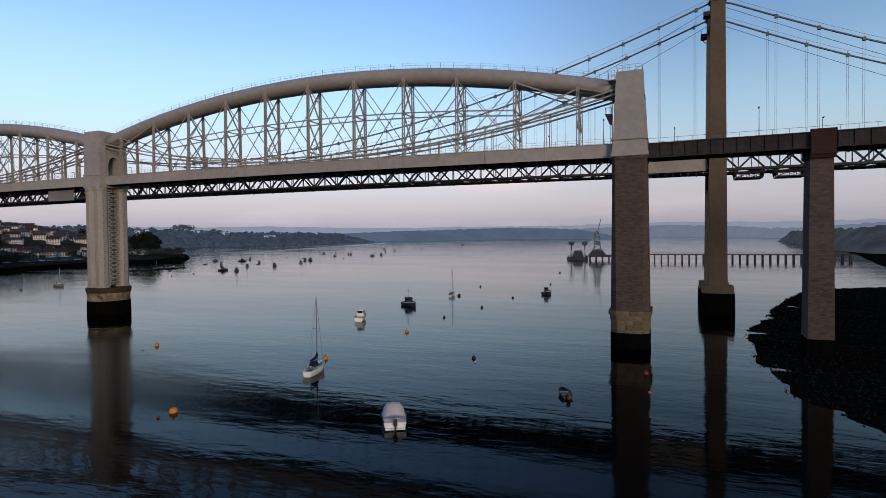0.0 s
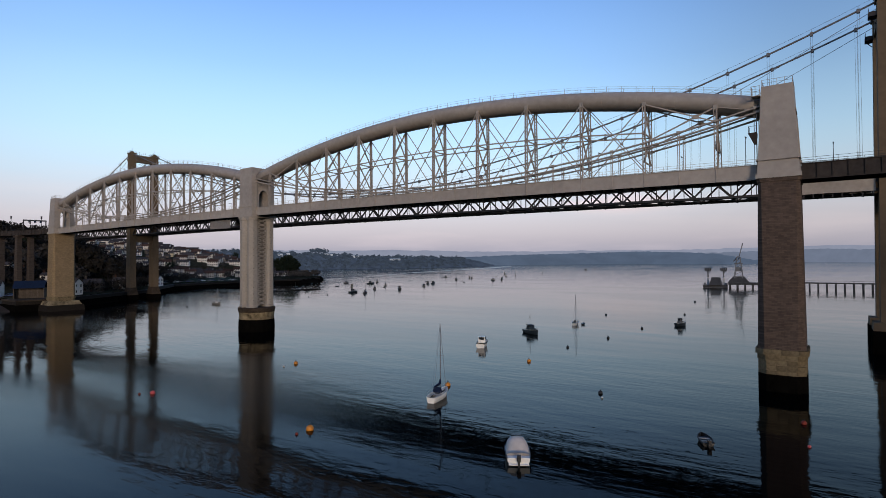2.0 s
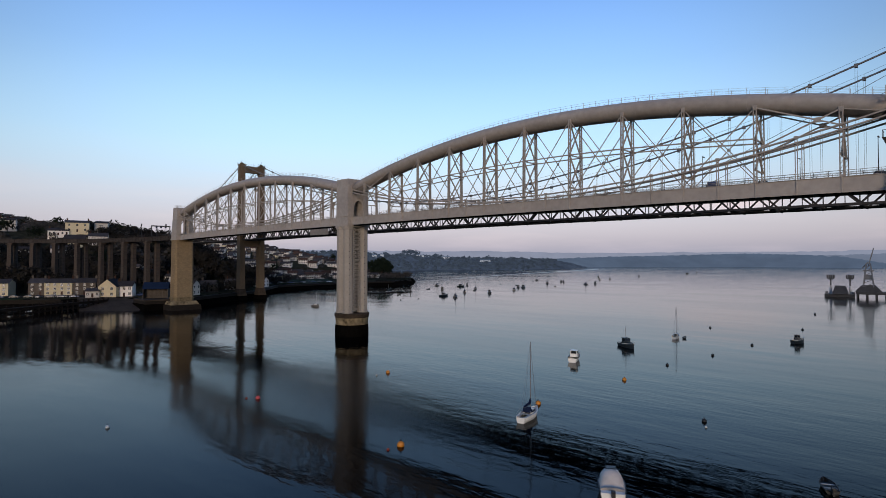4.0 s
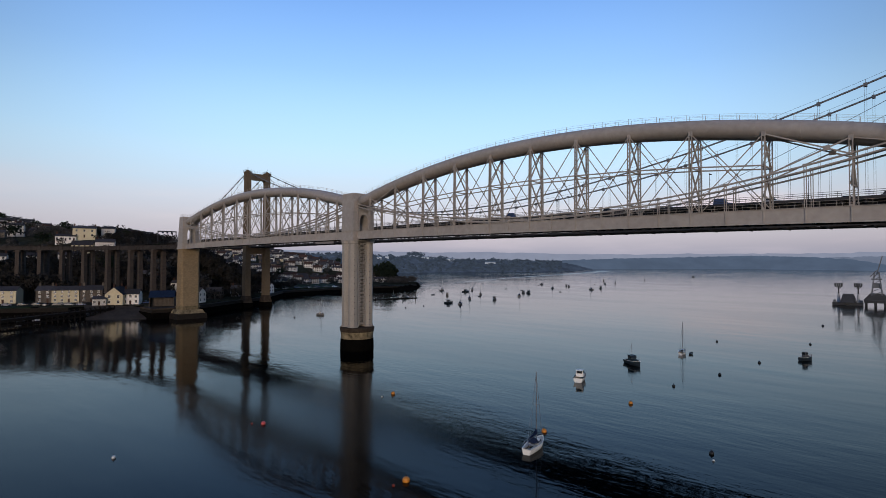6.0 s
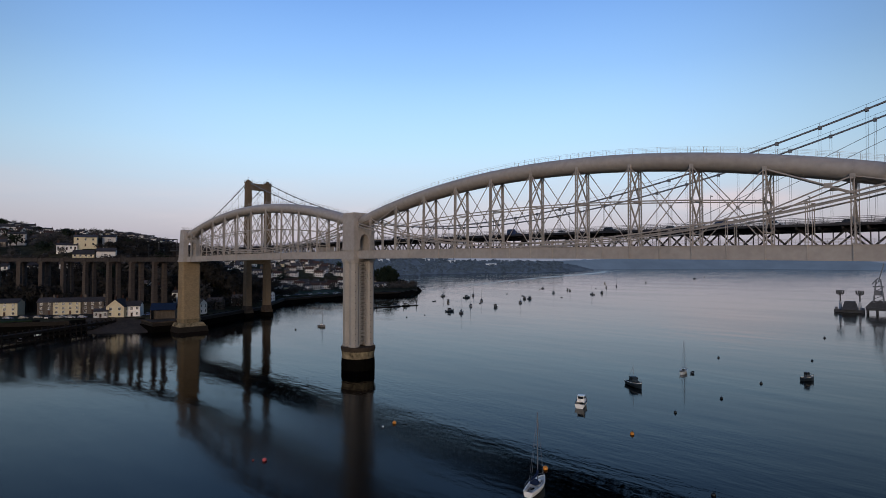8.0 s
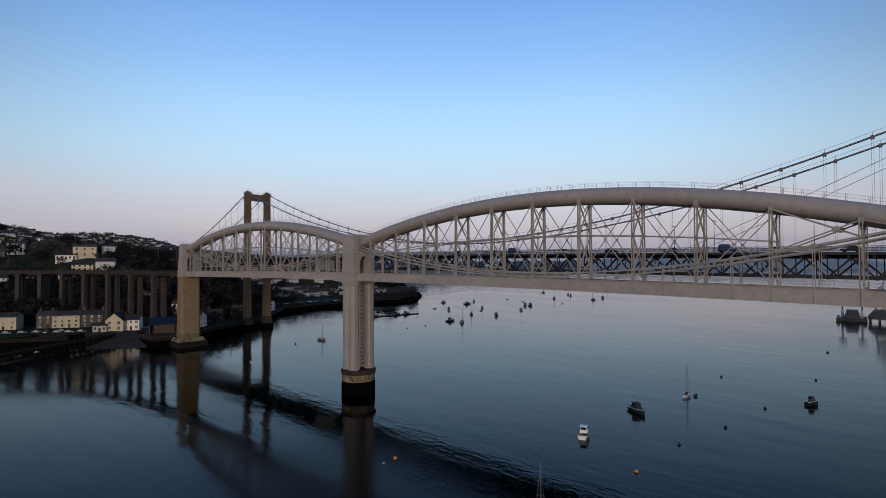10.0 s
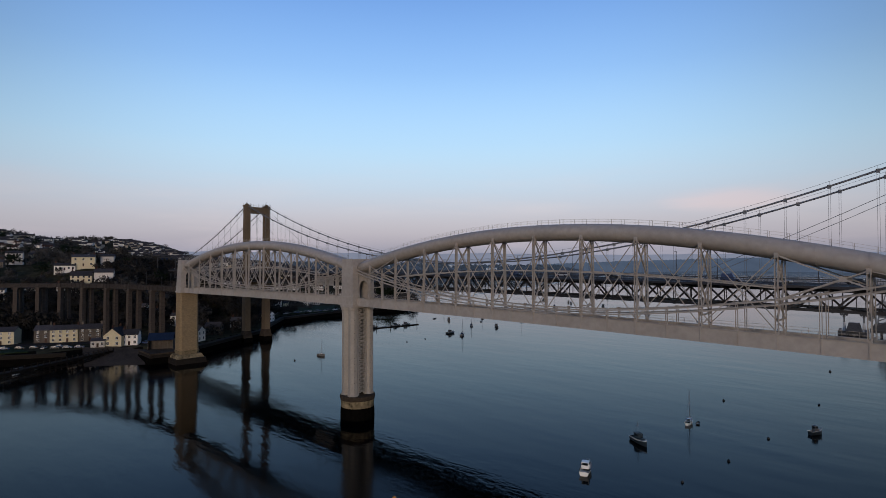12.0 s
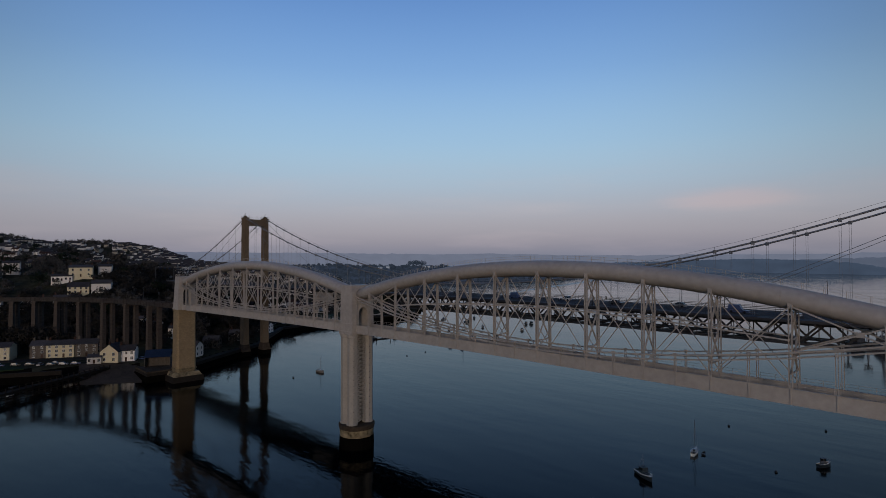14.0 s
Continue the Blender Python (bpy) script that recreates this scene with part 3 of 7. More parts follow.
def portal(at, name, x_half, y_half, z0, z1, label, mat, taper=0.80, spring=7.6, crown=10.2):
    """A tapering tower with an arch along the track."""
    th = thing(name, label, "bridge portal", Matrix.Translation(at), group="portals of the railway bridge")
    inner = arch_ring(1.75, z0, z0 + spring, z0 + crown)
    n = len(inner)
    outer = []
    for i in range(n):
        t = i / (n - 1)
        if i < 2:
            outer.append((-1, 0.0 if i == 0 else 0.62))
        elif i >= n - 2:
            outer.append((1, 0.0 if i == n - 1 else 0.62))
        else:
            outer.append((-1 + 2 * (i - 2) / (n - 5), 1.0))
    s = Shape()

    def put(yy, zz, side, flat=True):
        f = 1 - (1 - taper) * (zz - z0) / (z1 - z0)
        return side * x_half * f

    vs = []
    for side in (-1, 1):
        for (iy, iz), (oy, ot) in zip(inner, outer):
            oz = z0 + ot * (z1 - z0)
            f = 1 - (1 - taper) * (oz - z0) / (z1 - z0)
            vs.append((put(iy, iz, side), iy, iz))
            vs.append((put(oy, oz, side), oy * y_half * (0.5 + 0.5 * f), oz))
    m = 2 * n
    fs = []
    for i in range(n - 1):
        a = 2 * i
        fs.append((a, a + 1, a + 3, a + 2))
        fs.append((m + a + 2, m + a + 3, m + a + 1, m + a))
        fs.append((a + 2, m + a + 2, m + a, a))
        fs.append((a + 1, m + a + 1, m + a + 3, a + 3))
    fs += [(0, m, m + 1, 1), (m - 2, m - 1, 2 * m - 1, 2 * m - 2)]
    s.add(vs, fs)
    part("tower", s, mat, th)
    # plinth band, string course, arch moulding
    for side in (-1, 1):
        y0, y1 = (1.8, y_half + 0.22) if side > 0 else (-y_half - 0.22, -1.8)
        part("plinth", Shape().box(-x_half - 0.22, y0, z0 - 0.02, x_half + 0.22, y1, z0 + 0.7), mat, th)
        part("string_course", Shape().box(-x_half - 0.12, y0, z0 + 2.9, x_half + 0.12, y1 - 0.1 if side > 0 else y1, z0 + 3.15), mat, th)
    s = Shape()
    for side in (-1, 1):
        ring_o = arch_ring(2.1, z0 + 3.2, z0 + spring, z0 + crown + 0.4)
        ring_i = arch_ring(1.78, z0 + 3.2, z0 + spring, z0 + crown + 0.02)
        for k in range(len(ring_o) - 1):
            def at_x(zz, e):
                return side * (x_half * (1 - (1 - taper) * (zz - z0) / (z1 - z0)) + e)
            quad = [ring_i[k], ring_o[k], ring_o[k + 1], ring_i[k + 1]]
            s.hexa([(at_x(z, -0.05), y, z) for y, z in quad] + [(at_x(z, 0.14), y, z) for y, z in quad])
        s.box(min(at_x(z0 + crown + 1.0, -0.05), at_x(z0 + crown + 1.0, 0.12)), -2.6, z0 + crown + 0.9, max(at_x(z0 + crown + 1.0, -0.05), at_x(z0 + crown + 1.0, 0.12)), 2.6, z0 + crown + 1.15)
    part("arch_moulding", s, mat, th)
    return th


def portal_rail(th, xh, yh, z):
    s = Shape()
    pts = [(-xh, -yh), (xh, -yh), (xh, yh), (-xh, yh)]
    for a, b in zip(pts, pts[1:] + pts[:1]):
        for i in range(4):
            x, y = a[0] + (b[0] - a[0]) * i / 4, a[1] + (b[1] - a[1]) * i / 4
            s.beam((x, y, z - 0.1), (x, y, z + 1.15), 0.06)
        for up in (0.6, 1.12):
            s.beam((*a, z + up), (*b, z + up), 0.045)
    part("top_rail", s, PAINT, th, "thin metal safety rail")


E_PORTAL = portal(EAST, "bridge_portal", 3.0, 4.2, 34.7, 49.95, "tapered pale grey end tower on the masonry pier", PAINT, 0.74)
portal_rail(E_PORTAL, 2.15, 3.4, 49.95)
s = Shape()
s.box(-3.6, -4.6, 14.9, -2.3, -2.6, 15.0)
for q in ((-3.6, -4.6), (-3.6, -2.6), (-2.4, -4.6), (-3.0, -4.6), (-3.6, -3.6)):
    s.beam((q[0], q[1], 14.9), (q[0], q[1], 16.6), 0.07)
for z in (15.7, 16.55):
    s.beam((-3.6, -4.6, z), (-3.6, -2.6, z), 0.06)
    s.beam((-3.6, -4.6, z), (-2.3, -4.6, z), 0.06)
s.v = [(x, y, z + 33.4) for x, y, z in s.v]
part("access_platform", s, PAINT, E_PORTAL, "small railed access platform")
s = Shape()
s.hexa([(-3.4, -4.0, 40.6), (-3.0, -4.0, 40.6), (-3.0, -2.8, 40.6), (-3.4, -2.8, 40.6), (-4.2, -4.3, 42.4), (-2.9, -4.3, 42.4), (-2.9, -2.6, 42.4), (-4.2, -2.6, 42.4)])
for q in ((-4.1, -4.2), (-4.1, -2.7), (-3.0, -4.2)):
    s.beam((q[0], q[1], 42.4), (q[0], q[1], 43.5), 0.07)
s.beam((-4.1, -4.2, 43.5), (-4.1, -2.7, 43.5), 0.06)
s.beam((-4.1, -4.2, 43.5), (-3.0, -4.2, 43.5), 0.06)
part("chain_bracket", s, IRON, E_PORTAL, "dark bracket platform at the chain end")
W_PORTAL = portal(WEST, "bridge_portal", 3.5, 4.2, 34.4, 50.3, "tapered pale grey end tower above the ochre pier", PAINT, 0.72)
portal_rail(W_PORTAL, 2.4, 3.4, 50.3)
portal(MID, "bridge_portal", 3.3, 4.1, 35.35, 50.3, "grey central tower with an arched opening between the spans", PAINT, 0.92, 5.5, 8.1)


def octagon(a, b, cut):
    return [(-a + cut, -b), (a - cut, -b), (a, -b + cut), (a, b - cut), (a - cut, b), (-a + cut, b), (-a, b - cut), (-a, -b + cut)]


def masonry_pier(at, stone, label, a, b, z_ring, z_top, a_top, b_top, tide):
    th = thing("masonry_pier", label, "bridge pier", Matrix.Translation(at), group="masonry piers")
    s = Shape()
    rows = [(z_ring, a, b, 1.0), (z_top - 0.7, a_top, b_top, 0.5), (z_top - 0.65, a_top + 0.12, b_top + 0.12, 0.5), (z_top, a_top + 0.2, b_top + 0.2, 0.5)]
    s.loft([[(x, y, z) for x, y in octagon(p, q, c)] for z, p, q, c in rows])
    part("shaft", s, stone, th)
    s = Shape()
    s.loft([[(x, y, z) for x, y in octagon(a - 0.12, b - 0.12, 1.3)] for z in (tide - 0.4, z_ring + 0.05)])
    part("core", s, PALE_STONE, th)
    s = Shape()
    s.loft([[(x, y, z) for x, y in octagon(a + 0.06, b + 0.06, 1.25)] for z in (-3.5, tide)])
    part("tide_zone", s, TIDE, th, "black weed below the high-water line")
    # courses of proud base stones, the upper ones stepped out
    count = 5
    hgt = (z_ring - tide + 0.3) / count
    for r in range(count):
        out = 0.04 + (0.12 if r >= count - 2 else 0.0) + (0.24 if r == count - 1 else 0)
        z0 = tide - 0.3 + r * hgt
        ring = octagon(a + out, b + out, 1.25)
        for k in range(8):
            p, q = Vector((*ring[k], 0)), Vector((*ring[(k + 1) % 8], 0))
            ln = (q - p).length
            cnt = max(1, round(ln / 1.35))
            w = ln / cnt
            turn = math.atan2(q.y - p.y, q.x - p.x)
            e = 0.025
            me = Shape().hexa([(-w / 2 + e, 0.0, 0), (w / 2 - e, 0.0, 0), (w / 2 - e, 0.45, 0), (-w / 2 + e, 0.45, 0),
                               (-w / 2 + e, 0.02, hgt - 2 * e), (w / 2 - e, 0.02, hgt - 2 * e), (w / 2 - e, 0.45, hgt - 2 * e), (-w / 2 + e, 0.45, hgt - 2 * e)]).mesh("stone", PALE_STONE)
            for i in range(cnt):
                st = new("stone", me)
                st.parent = th
                c = p.lerp(q, (i + 0.5) / cnt)
                st.matrix_basis = Matrix.Translation((c.x, c.y, z0 + e)) @ Matrix.Rotation(turn, 4, "Z")
    return th


masonry_pier(EAST, GRANITE, "tall brown granite pier with a pale stone base", 3.32, 4.5, 6.8, 34.7, 2.95, 4.1, 2.75)
masonry_pier(WEST, OCHRE_STONE, "tall ochre granite pier standing at the shore", 3.75, 4.6, 6.2, 34.4, 3.4, 4.15, 2.9)


def centre_pier():
    th = thing("iron_pier", "four grey octagonal iron columns on a round granite base", "bridge pier", Matrix.Translation(MID))
    for x in (-1.72, 1.72):
        for y in (-2.95, 2.95):
            s = Shape()
            ring = [(math.cos(math.pi * (k + 0.5) / 4), math.sin(math.pi * (k + 0.5) / 4)) for k in range(8)]
            prof = [(7.4, 1.78), (7.9, 1.78), (8.1, 1.58), (34.0, 1.58), (34.3, 1.78), (35.3, 1.8)]
            s.loft([[(x + c * r, y + t * r, z) for c, t in ring] for z, r in prof])
            col = part("column", s, PAINT_DIRTY, th, "octagonal riveted iron column")
            s = Shape()
            for sx, sy in ((1, 0),):
                for i in range(12):
                    z = 9.6 + i * 1.95
                    for o in (-0.45,):
                        px, py = x + sx * 1.47, y + sy * 1.47
                        if sx:
                            s.box(px - 0.02, py + o - 0.07, z - 0.12, px + 0.06, py + o + 0.07, z + 0.12)
                        else:
                            s.box(px + o - 0.09, py - 0.1, z - 0.1, px + o + 0.09, py + 0.02, z + 0.1)
            part("bolt_row", s, IRON, col)
    # lattice between the columns on the two faces along the river
    for x in (-2.45, 2.45):
        s = Shape()
        n = 22
        for i in range(n):
            z0, z1 = 8.0 + 26.6 * i / n, 8.0 + 26.6 * (i + 1) / n
            s.beam((x, -1.7, z0), (x, 1.7, z1), 0.3, 0.3)
            s.beam((x, 1.7, z0), (x, -1.7, z1), 0.3, 0.3)
        for y in (-1.5, 1.5):
            s.beam((x, y, 7.6), (x, y, 34.9), 0.34, 0.34)
        part("lattice", s, PAINT_DIRTY, th, "diagonal iron lattice")
    s = Shape()
    s.box(-3.4, -4.3, 34.9, 3.4, 4.3, 35.34)
    part("head_block", s, PAINT_DIRTY, th)
    s = Shape()
    n = 24
    ring_of = lambda prof: [[(r * math.cos(2 * math.pi * k / n), r * math.sin(2 * math.pi * k / n), z) for k in range(n)] for z, r in prof]
    s.loft(ring_of([(TIDE_Z - 0.2, 5.2), (5.4, 5.25), (5.42, 5.33), (5.9, 5.34)]))
    part("base", s, STAINED, th, "round yellow-stained granite base")
    s = Shape()
    s.loft(ring_of([(5.9, 5.42), (6.3, 5.45), (6.35, 5.6), (7.2, 5.62), (7.4, 5.3)]))
    part("base_cap", s, DARK_CAP, th, "dark damp stone cap")
    s = Shape()
    s.loft([[(r * math.cos(2 * math.pi * k / n), r * math.sin(2 * math.pi * k / n), z) for k in range(n)] for z, r in [(-3.5, 5.42), (2.0, 5.4), (3.7, 5.3)]])
    part("tide_zone", s, TIDE, th, "black weed below the high-water line")


centre_pier()


# ---------------------------------------------------------------- railway bridge: approach viaducts
def viaduct_span(a, b, mat, label, depth=2.6, half=2.6, stiff=2.0, group="approach spans"):
    a, b = Vector((*a, 0)), Vector((*b, 0))
    ln = (b - a).length
    th = thing("approach_span", label, "bridge span", along(a, b), group=group)
    for side in (-1, 1):
        s = Shape()
        y = side * half
        s.box(-ln / 2, y - 0.06, GT - depth, ln / 2, y + 0.06, GT)
        s.box(-ln / 2, y - 0.28, GT - 0.1, ln / 2, y + 0.28, GT + 0.02)
        s.box(-ln / 2, y - 0.28, GT - depth, ln / 2, y + 0.28, GT - depth + 0.1)
        k = int(ln / stiff)
        for i in range(k + 1):
            x = -ln / 2 + ln * i / k
            s.box(x - 0.07, y - 0.24, GT - depth + 0.1, x + 0.07, y + 0.24, GT - 0.1)
        part("girder", s, mat, th)
        s = Shape()
        for i in range(int(ln / 2.4) + 1):
            x = -ln / 2 + i * 2.4
            s.beam((x, y, GT), (x, y, GT + 0.9), 0.05)
        s.beam((-ln / 2, y, GT + 0.9), (ln / 2, y, GT + 0.9), 0.045)
        part("handrail", s, mat, th)
    s = Shape()
    s.box(-ln / 2, -half + 0.07, GT - depth + 0.5, ln / 2, half - 0.07, GT - 0.7)
    part("track_bed", s, mat, th)
    return th


E_STOPS = [(141.0, 0.0), (167.2, 0.0), (193.0, -0.5), (220.0, -2.5), (246.0, -6.0)]
for a, b in zip(E_STOPS, E_STOPS[1:]):
    viaduct_span(a, b, IRON, "dark weathered riveted girder span of the approach")


def approach_pier_east(at):
    th = thing("approach_pier", "brown stone pier with a red brick head", "bridge pier", Matrix.Translation((*at, 0)), group="east approach piers")
    z0 = height(at[0], at[1]) - 1
    s = Shape()
    s.frustum(0, 0, z0, 32.6, 1.9, 2.3, 1.62, 2.2)
    part("shaft", s, GRANITE, th)
    if z0 < 1.5:
        part("tide_zone", Shape().frustum(0, 0, z0 - 0.5, 3.1, 1.96, 2.36, 1.93, 2.33), TIDE, th, "black weed at the pier foot")
    s = Shape()
    s.frustum(0, 0, 32.6, 33.2, 1.75, 2.7, 1.8, 3.0)
    s.box(-1.7, -3.3, 33.2, 1.7, -2.95, 37.0)
    s.box(-1.7, 2.95, 33.2, 1.7, 3.3, 37.0)
    s.box(-1.7, -2.2, 33.2, 1.7, 2.2, 34.15)
    s.box(-1.8, -3.4, 36.75, 1.8, -2.9, 37.2)
    part("head", s, RED_BRICK, th, "red brick pier head")


for p in E_STOPS[1:]:
    approach_pier_east(p)

W_STOPS = [(-142.4, -6.9), (-164.5, -10.2), (-187.5, -15.0), (-209.0, -20.8), (-227.5, -29.0), (-241.5, -37.6), (-252.7, -46.7), (-262.0, -56.5), (-268.3, -66.8), (-273.0, -82.0)]
W_STOPS = W_STOPS[:1] + [(p[0] * 0.8 + q[0] * 0.2, p[1] * 0.8 + q[1] * 0.2) for p, q in zip(W_STOPS[1:], W_STOPS[2:])] + W_STOPS[-1:]
for a, b in zip(W_STOPS, W_STOPS[1:]):
    viaduct_span(a, b, IRON, "dark girder span of the curved approach", 2.3, 2.4, 2.6)


def twin_pier(at, turn):
    th = thing("approach_pier", "pair of tall dark stone viaduct piers", "bridge pier",
               Matrix.Translation((*at, 0)) @ Matrix.Rotation(turn, 4, "Z"), group="west approach piers")
    z0 = height(*at) - 1.5
    for y in (-2.6, 2.6):
        s = Shape()
        s.frustum(0, y, z0, 33.4, 1.3, 1.2, 1.02, 0.95)
        s.frustum(0, y, 33.4, 34.0, 1.6, 1.4, 1.65, 1.5)
        part("shaft", s, GRANITE_W, th)
    s = Shape()
    s.box(-1.2, -3.4, 34.0, 1.2, 3.4, 34.5)
    part("crosshead", s, GRANITE_W, th)


GRANITE_W = masonry("grey_brown_granite", (0.08, 0.063, 0.052), (0.043, 0.035, 0.03), (0.06, 0.048, 0.04), 1.3, 0.55)
for i in range(1, len(W_STOPS) - 1):
    a, b = W_STOPS[i - 1], W_STOPS[i + 1]
    twin_pier(W_STOPS[i], math.atan2(b[1] - a[1], b[0] - a[0]))

# ---------------------------------------------------------------- suspension road bridge
T_EAST, T_WEST = Vector((156.1, 58.0, 0)), Vector((-181.6, 49.8, 0))
LEG = 6.4
DECK_T, DECK_B = 43.4, 37.2
HALF_DECK = 7.6


def axis_y(x):
    return T_WEST.y + (T_EAST.y - T_WEST.y) * (x - T_WEST.x) / (T_EAST.x - T_WEST.x)


def road_tower(at, top, label, foot=None):
    th = thing("bridge_tower", label, "bridge tower", Matrix.Translation(at), group="towers of the suspension bridge")
    for y in (-LEG, LEG):
        s = Shape()
        s.frustum(0, y, 7.0, top, 2.3, 1.75, 1.7, 1.5)
        leg = part("leg", s, CONCRETE, th, "buff concrete tower leg")
        s = Shape()
        s.frustum(0, y, top, top + 0.7, 2.0, 1.75, 2.1, 1.8)
        s.frustum(0, y, top + 0.7, top + 1.8, 1.3, 0.9, 0.7, 0.5)
        part("cable_saddle", s, CONCRETE, leg)
        s = Shape()
        for i in range(5):
            for e in (-1.7, 1.7):
                s.beam((-2.2 + 1.1 * i, y + e, top + 0.6), (-2.2 + 1.1 * i, y + e, top + 1.8), 0.06)
        for e in (-1.7, 1.7):
            s.beam((-2.2, y + e, top + 1.75), (2.2, y + e, top + 1.75), 0.05)
            s.beam((-2.2, y + e, top + 1.2), (2.2, y + e, top + 1.2), 0.05)
        s.beam((0.4, y, top + 1.6), (0.4, y, top + 3.6), 0.09)
        s.beam((-0.9, y, top + 1.0), (-0.9, y, top + 2.9), 0.12)
        part("saddle_rail", s, STEEL, leg, "thin railings and a mast round the saddle")
        s = Shape()
        for i in range(16):
            s.beam((2.3, y - 1.2, 46 + i * 2.0), (2.3, y - 0.7, 46 + i * 2.0), 0.05)
        part("ladder", s, STEEL, leg)
    for y, z in ((-LEG, top - 2.6), (LEG, top - 4.0)):
        s = Shape().box(-3.3, y - 1.2, z - 0.9, -1.75, y + 1.2, z - 0.75).box(-3.3, y - 1.2, z - 0.9, -3.15, y + 1.2, z + 0.3).box(-3.15, y - 1.2, z - 0.9, -1.75, y - 1.1, z + 0.3)
        for e in (-1.15, 1.15):
            s.beam((-3.2, y + e, z + 0.3), (-3.2, y + e, z + 1.1), 0.07)
        s.beam((-3.2, y - 1.15, z + 1.1), (-3.2, y + 1.15, z + 1.1), 0.06)
        s.beam((-3.1, y, z - 0.9), (-1.8, y, z - 2.3), 0.16)
        part("access_platform", s, STEEL, th, "small dark access platform with a rail")
    for z0, z1 in ((top - 4.2, top - 0.2), (DECK_B - 4.2, DECK_B - 0.6)):
        s = Shape()
        s.box(-1.6, -LEG + 1.4, z0, 1.6, LEG - 1.4, z1)
        part("cross_beam", s, CONCRETE, th)
    s = Shape()
    for i in range(9):
        s.beam((-0.8 + 0.2 * i, -4 + i, top - 0.2), (-0.8 + 0.2 * i, -4 + i, top + 1.1 + (i % 3) * 0.5), 0.06)
    s.beam((0, -LEG, top + 0.9), (0, LEG, top + 0.9), 0.05)
    part("crosswalk_rail", s, STEEL, th)
    for y in (-LEG, LEG):
        s = Shape()
        s.frustum(0, y, TIDE_Z, 7.0, *((3.8, 3.2, 3.65, 3.05) if not foot else (3.2, 2.7, 2.4, 1.9)))
        base = part("base", s, foot or CONCRETE, th, "stepped concrete caisson" if not foot else "dark damp footing")
        s = Shape()
        s.frustum(0, y, -3.5, TIDE_Z if foot else 5.1, *((3.92, 3.32, 3.86, 3.26) if not foot else (3.4, 2.9, 3.25, 2.75)))
        part("tide_zone", s, TIDE, base)
    return th


E_TOP, W_TOP, LOW = 80.4, 83.6, 48.0
road_tower(T_EAST, E_TOP, "slender buff concrete suspension bridge tower in the river")
road_tower(T_WEST, W_TOP, "slender buff concrete suspension bridge tower at the bank", DARK_CAP)
X_MID = (T_EAST.x + T_WEST.x) / 2


def cable_z(x):
    if x > T_EAST.x:
        return max(44.0, E_TOP - (E_TOP - 46.0) * (x - T_EAST.x) / 97 - 3.9 * math.sin(math.pi * min(1, (x - T_EAST.x) / 97)))
    if x < T_WEST.x:
        return W_TOP - (W_TOP - 46.0) * (T_WEST.x - x) / 114 - 3.0 * math.sin(math.pi * min(1, (T_WEST.x - x) / 114))
    u = (x - X_MID) / (T_EAST.x - X_MID)
    return LOW + (E_TOP - LOW) * u * u if u > 0 else LOW + (W_TOP - LOW) * (-u) ** 1.75


def deck_z(x):
    return 0.9 * (1 - ((x - X_MID) / 170) ** 2) if abs(x - X_MID) < 170 else 0.0


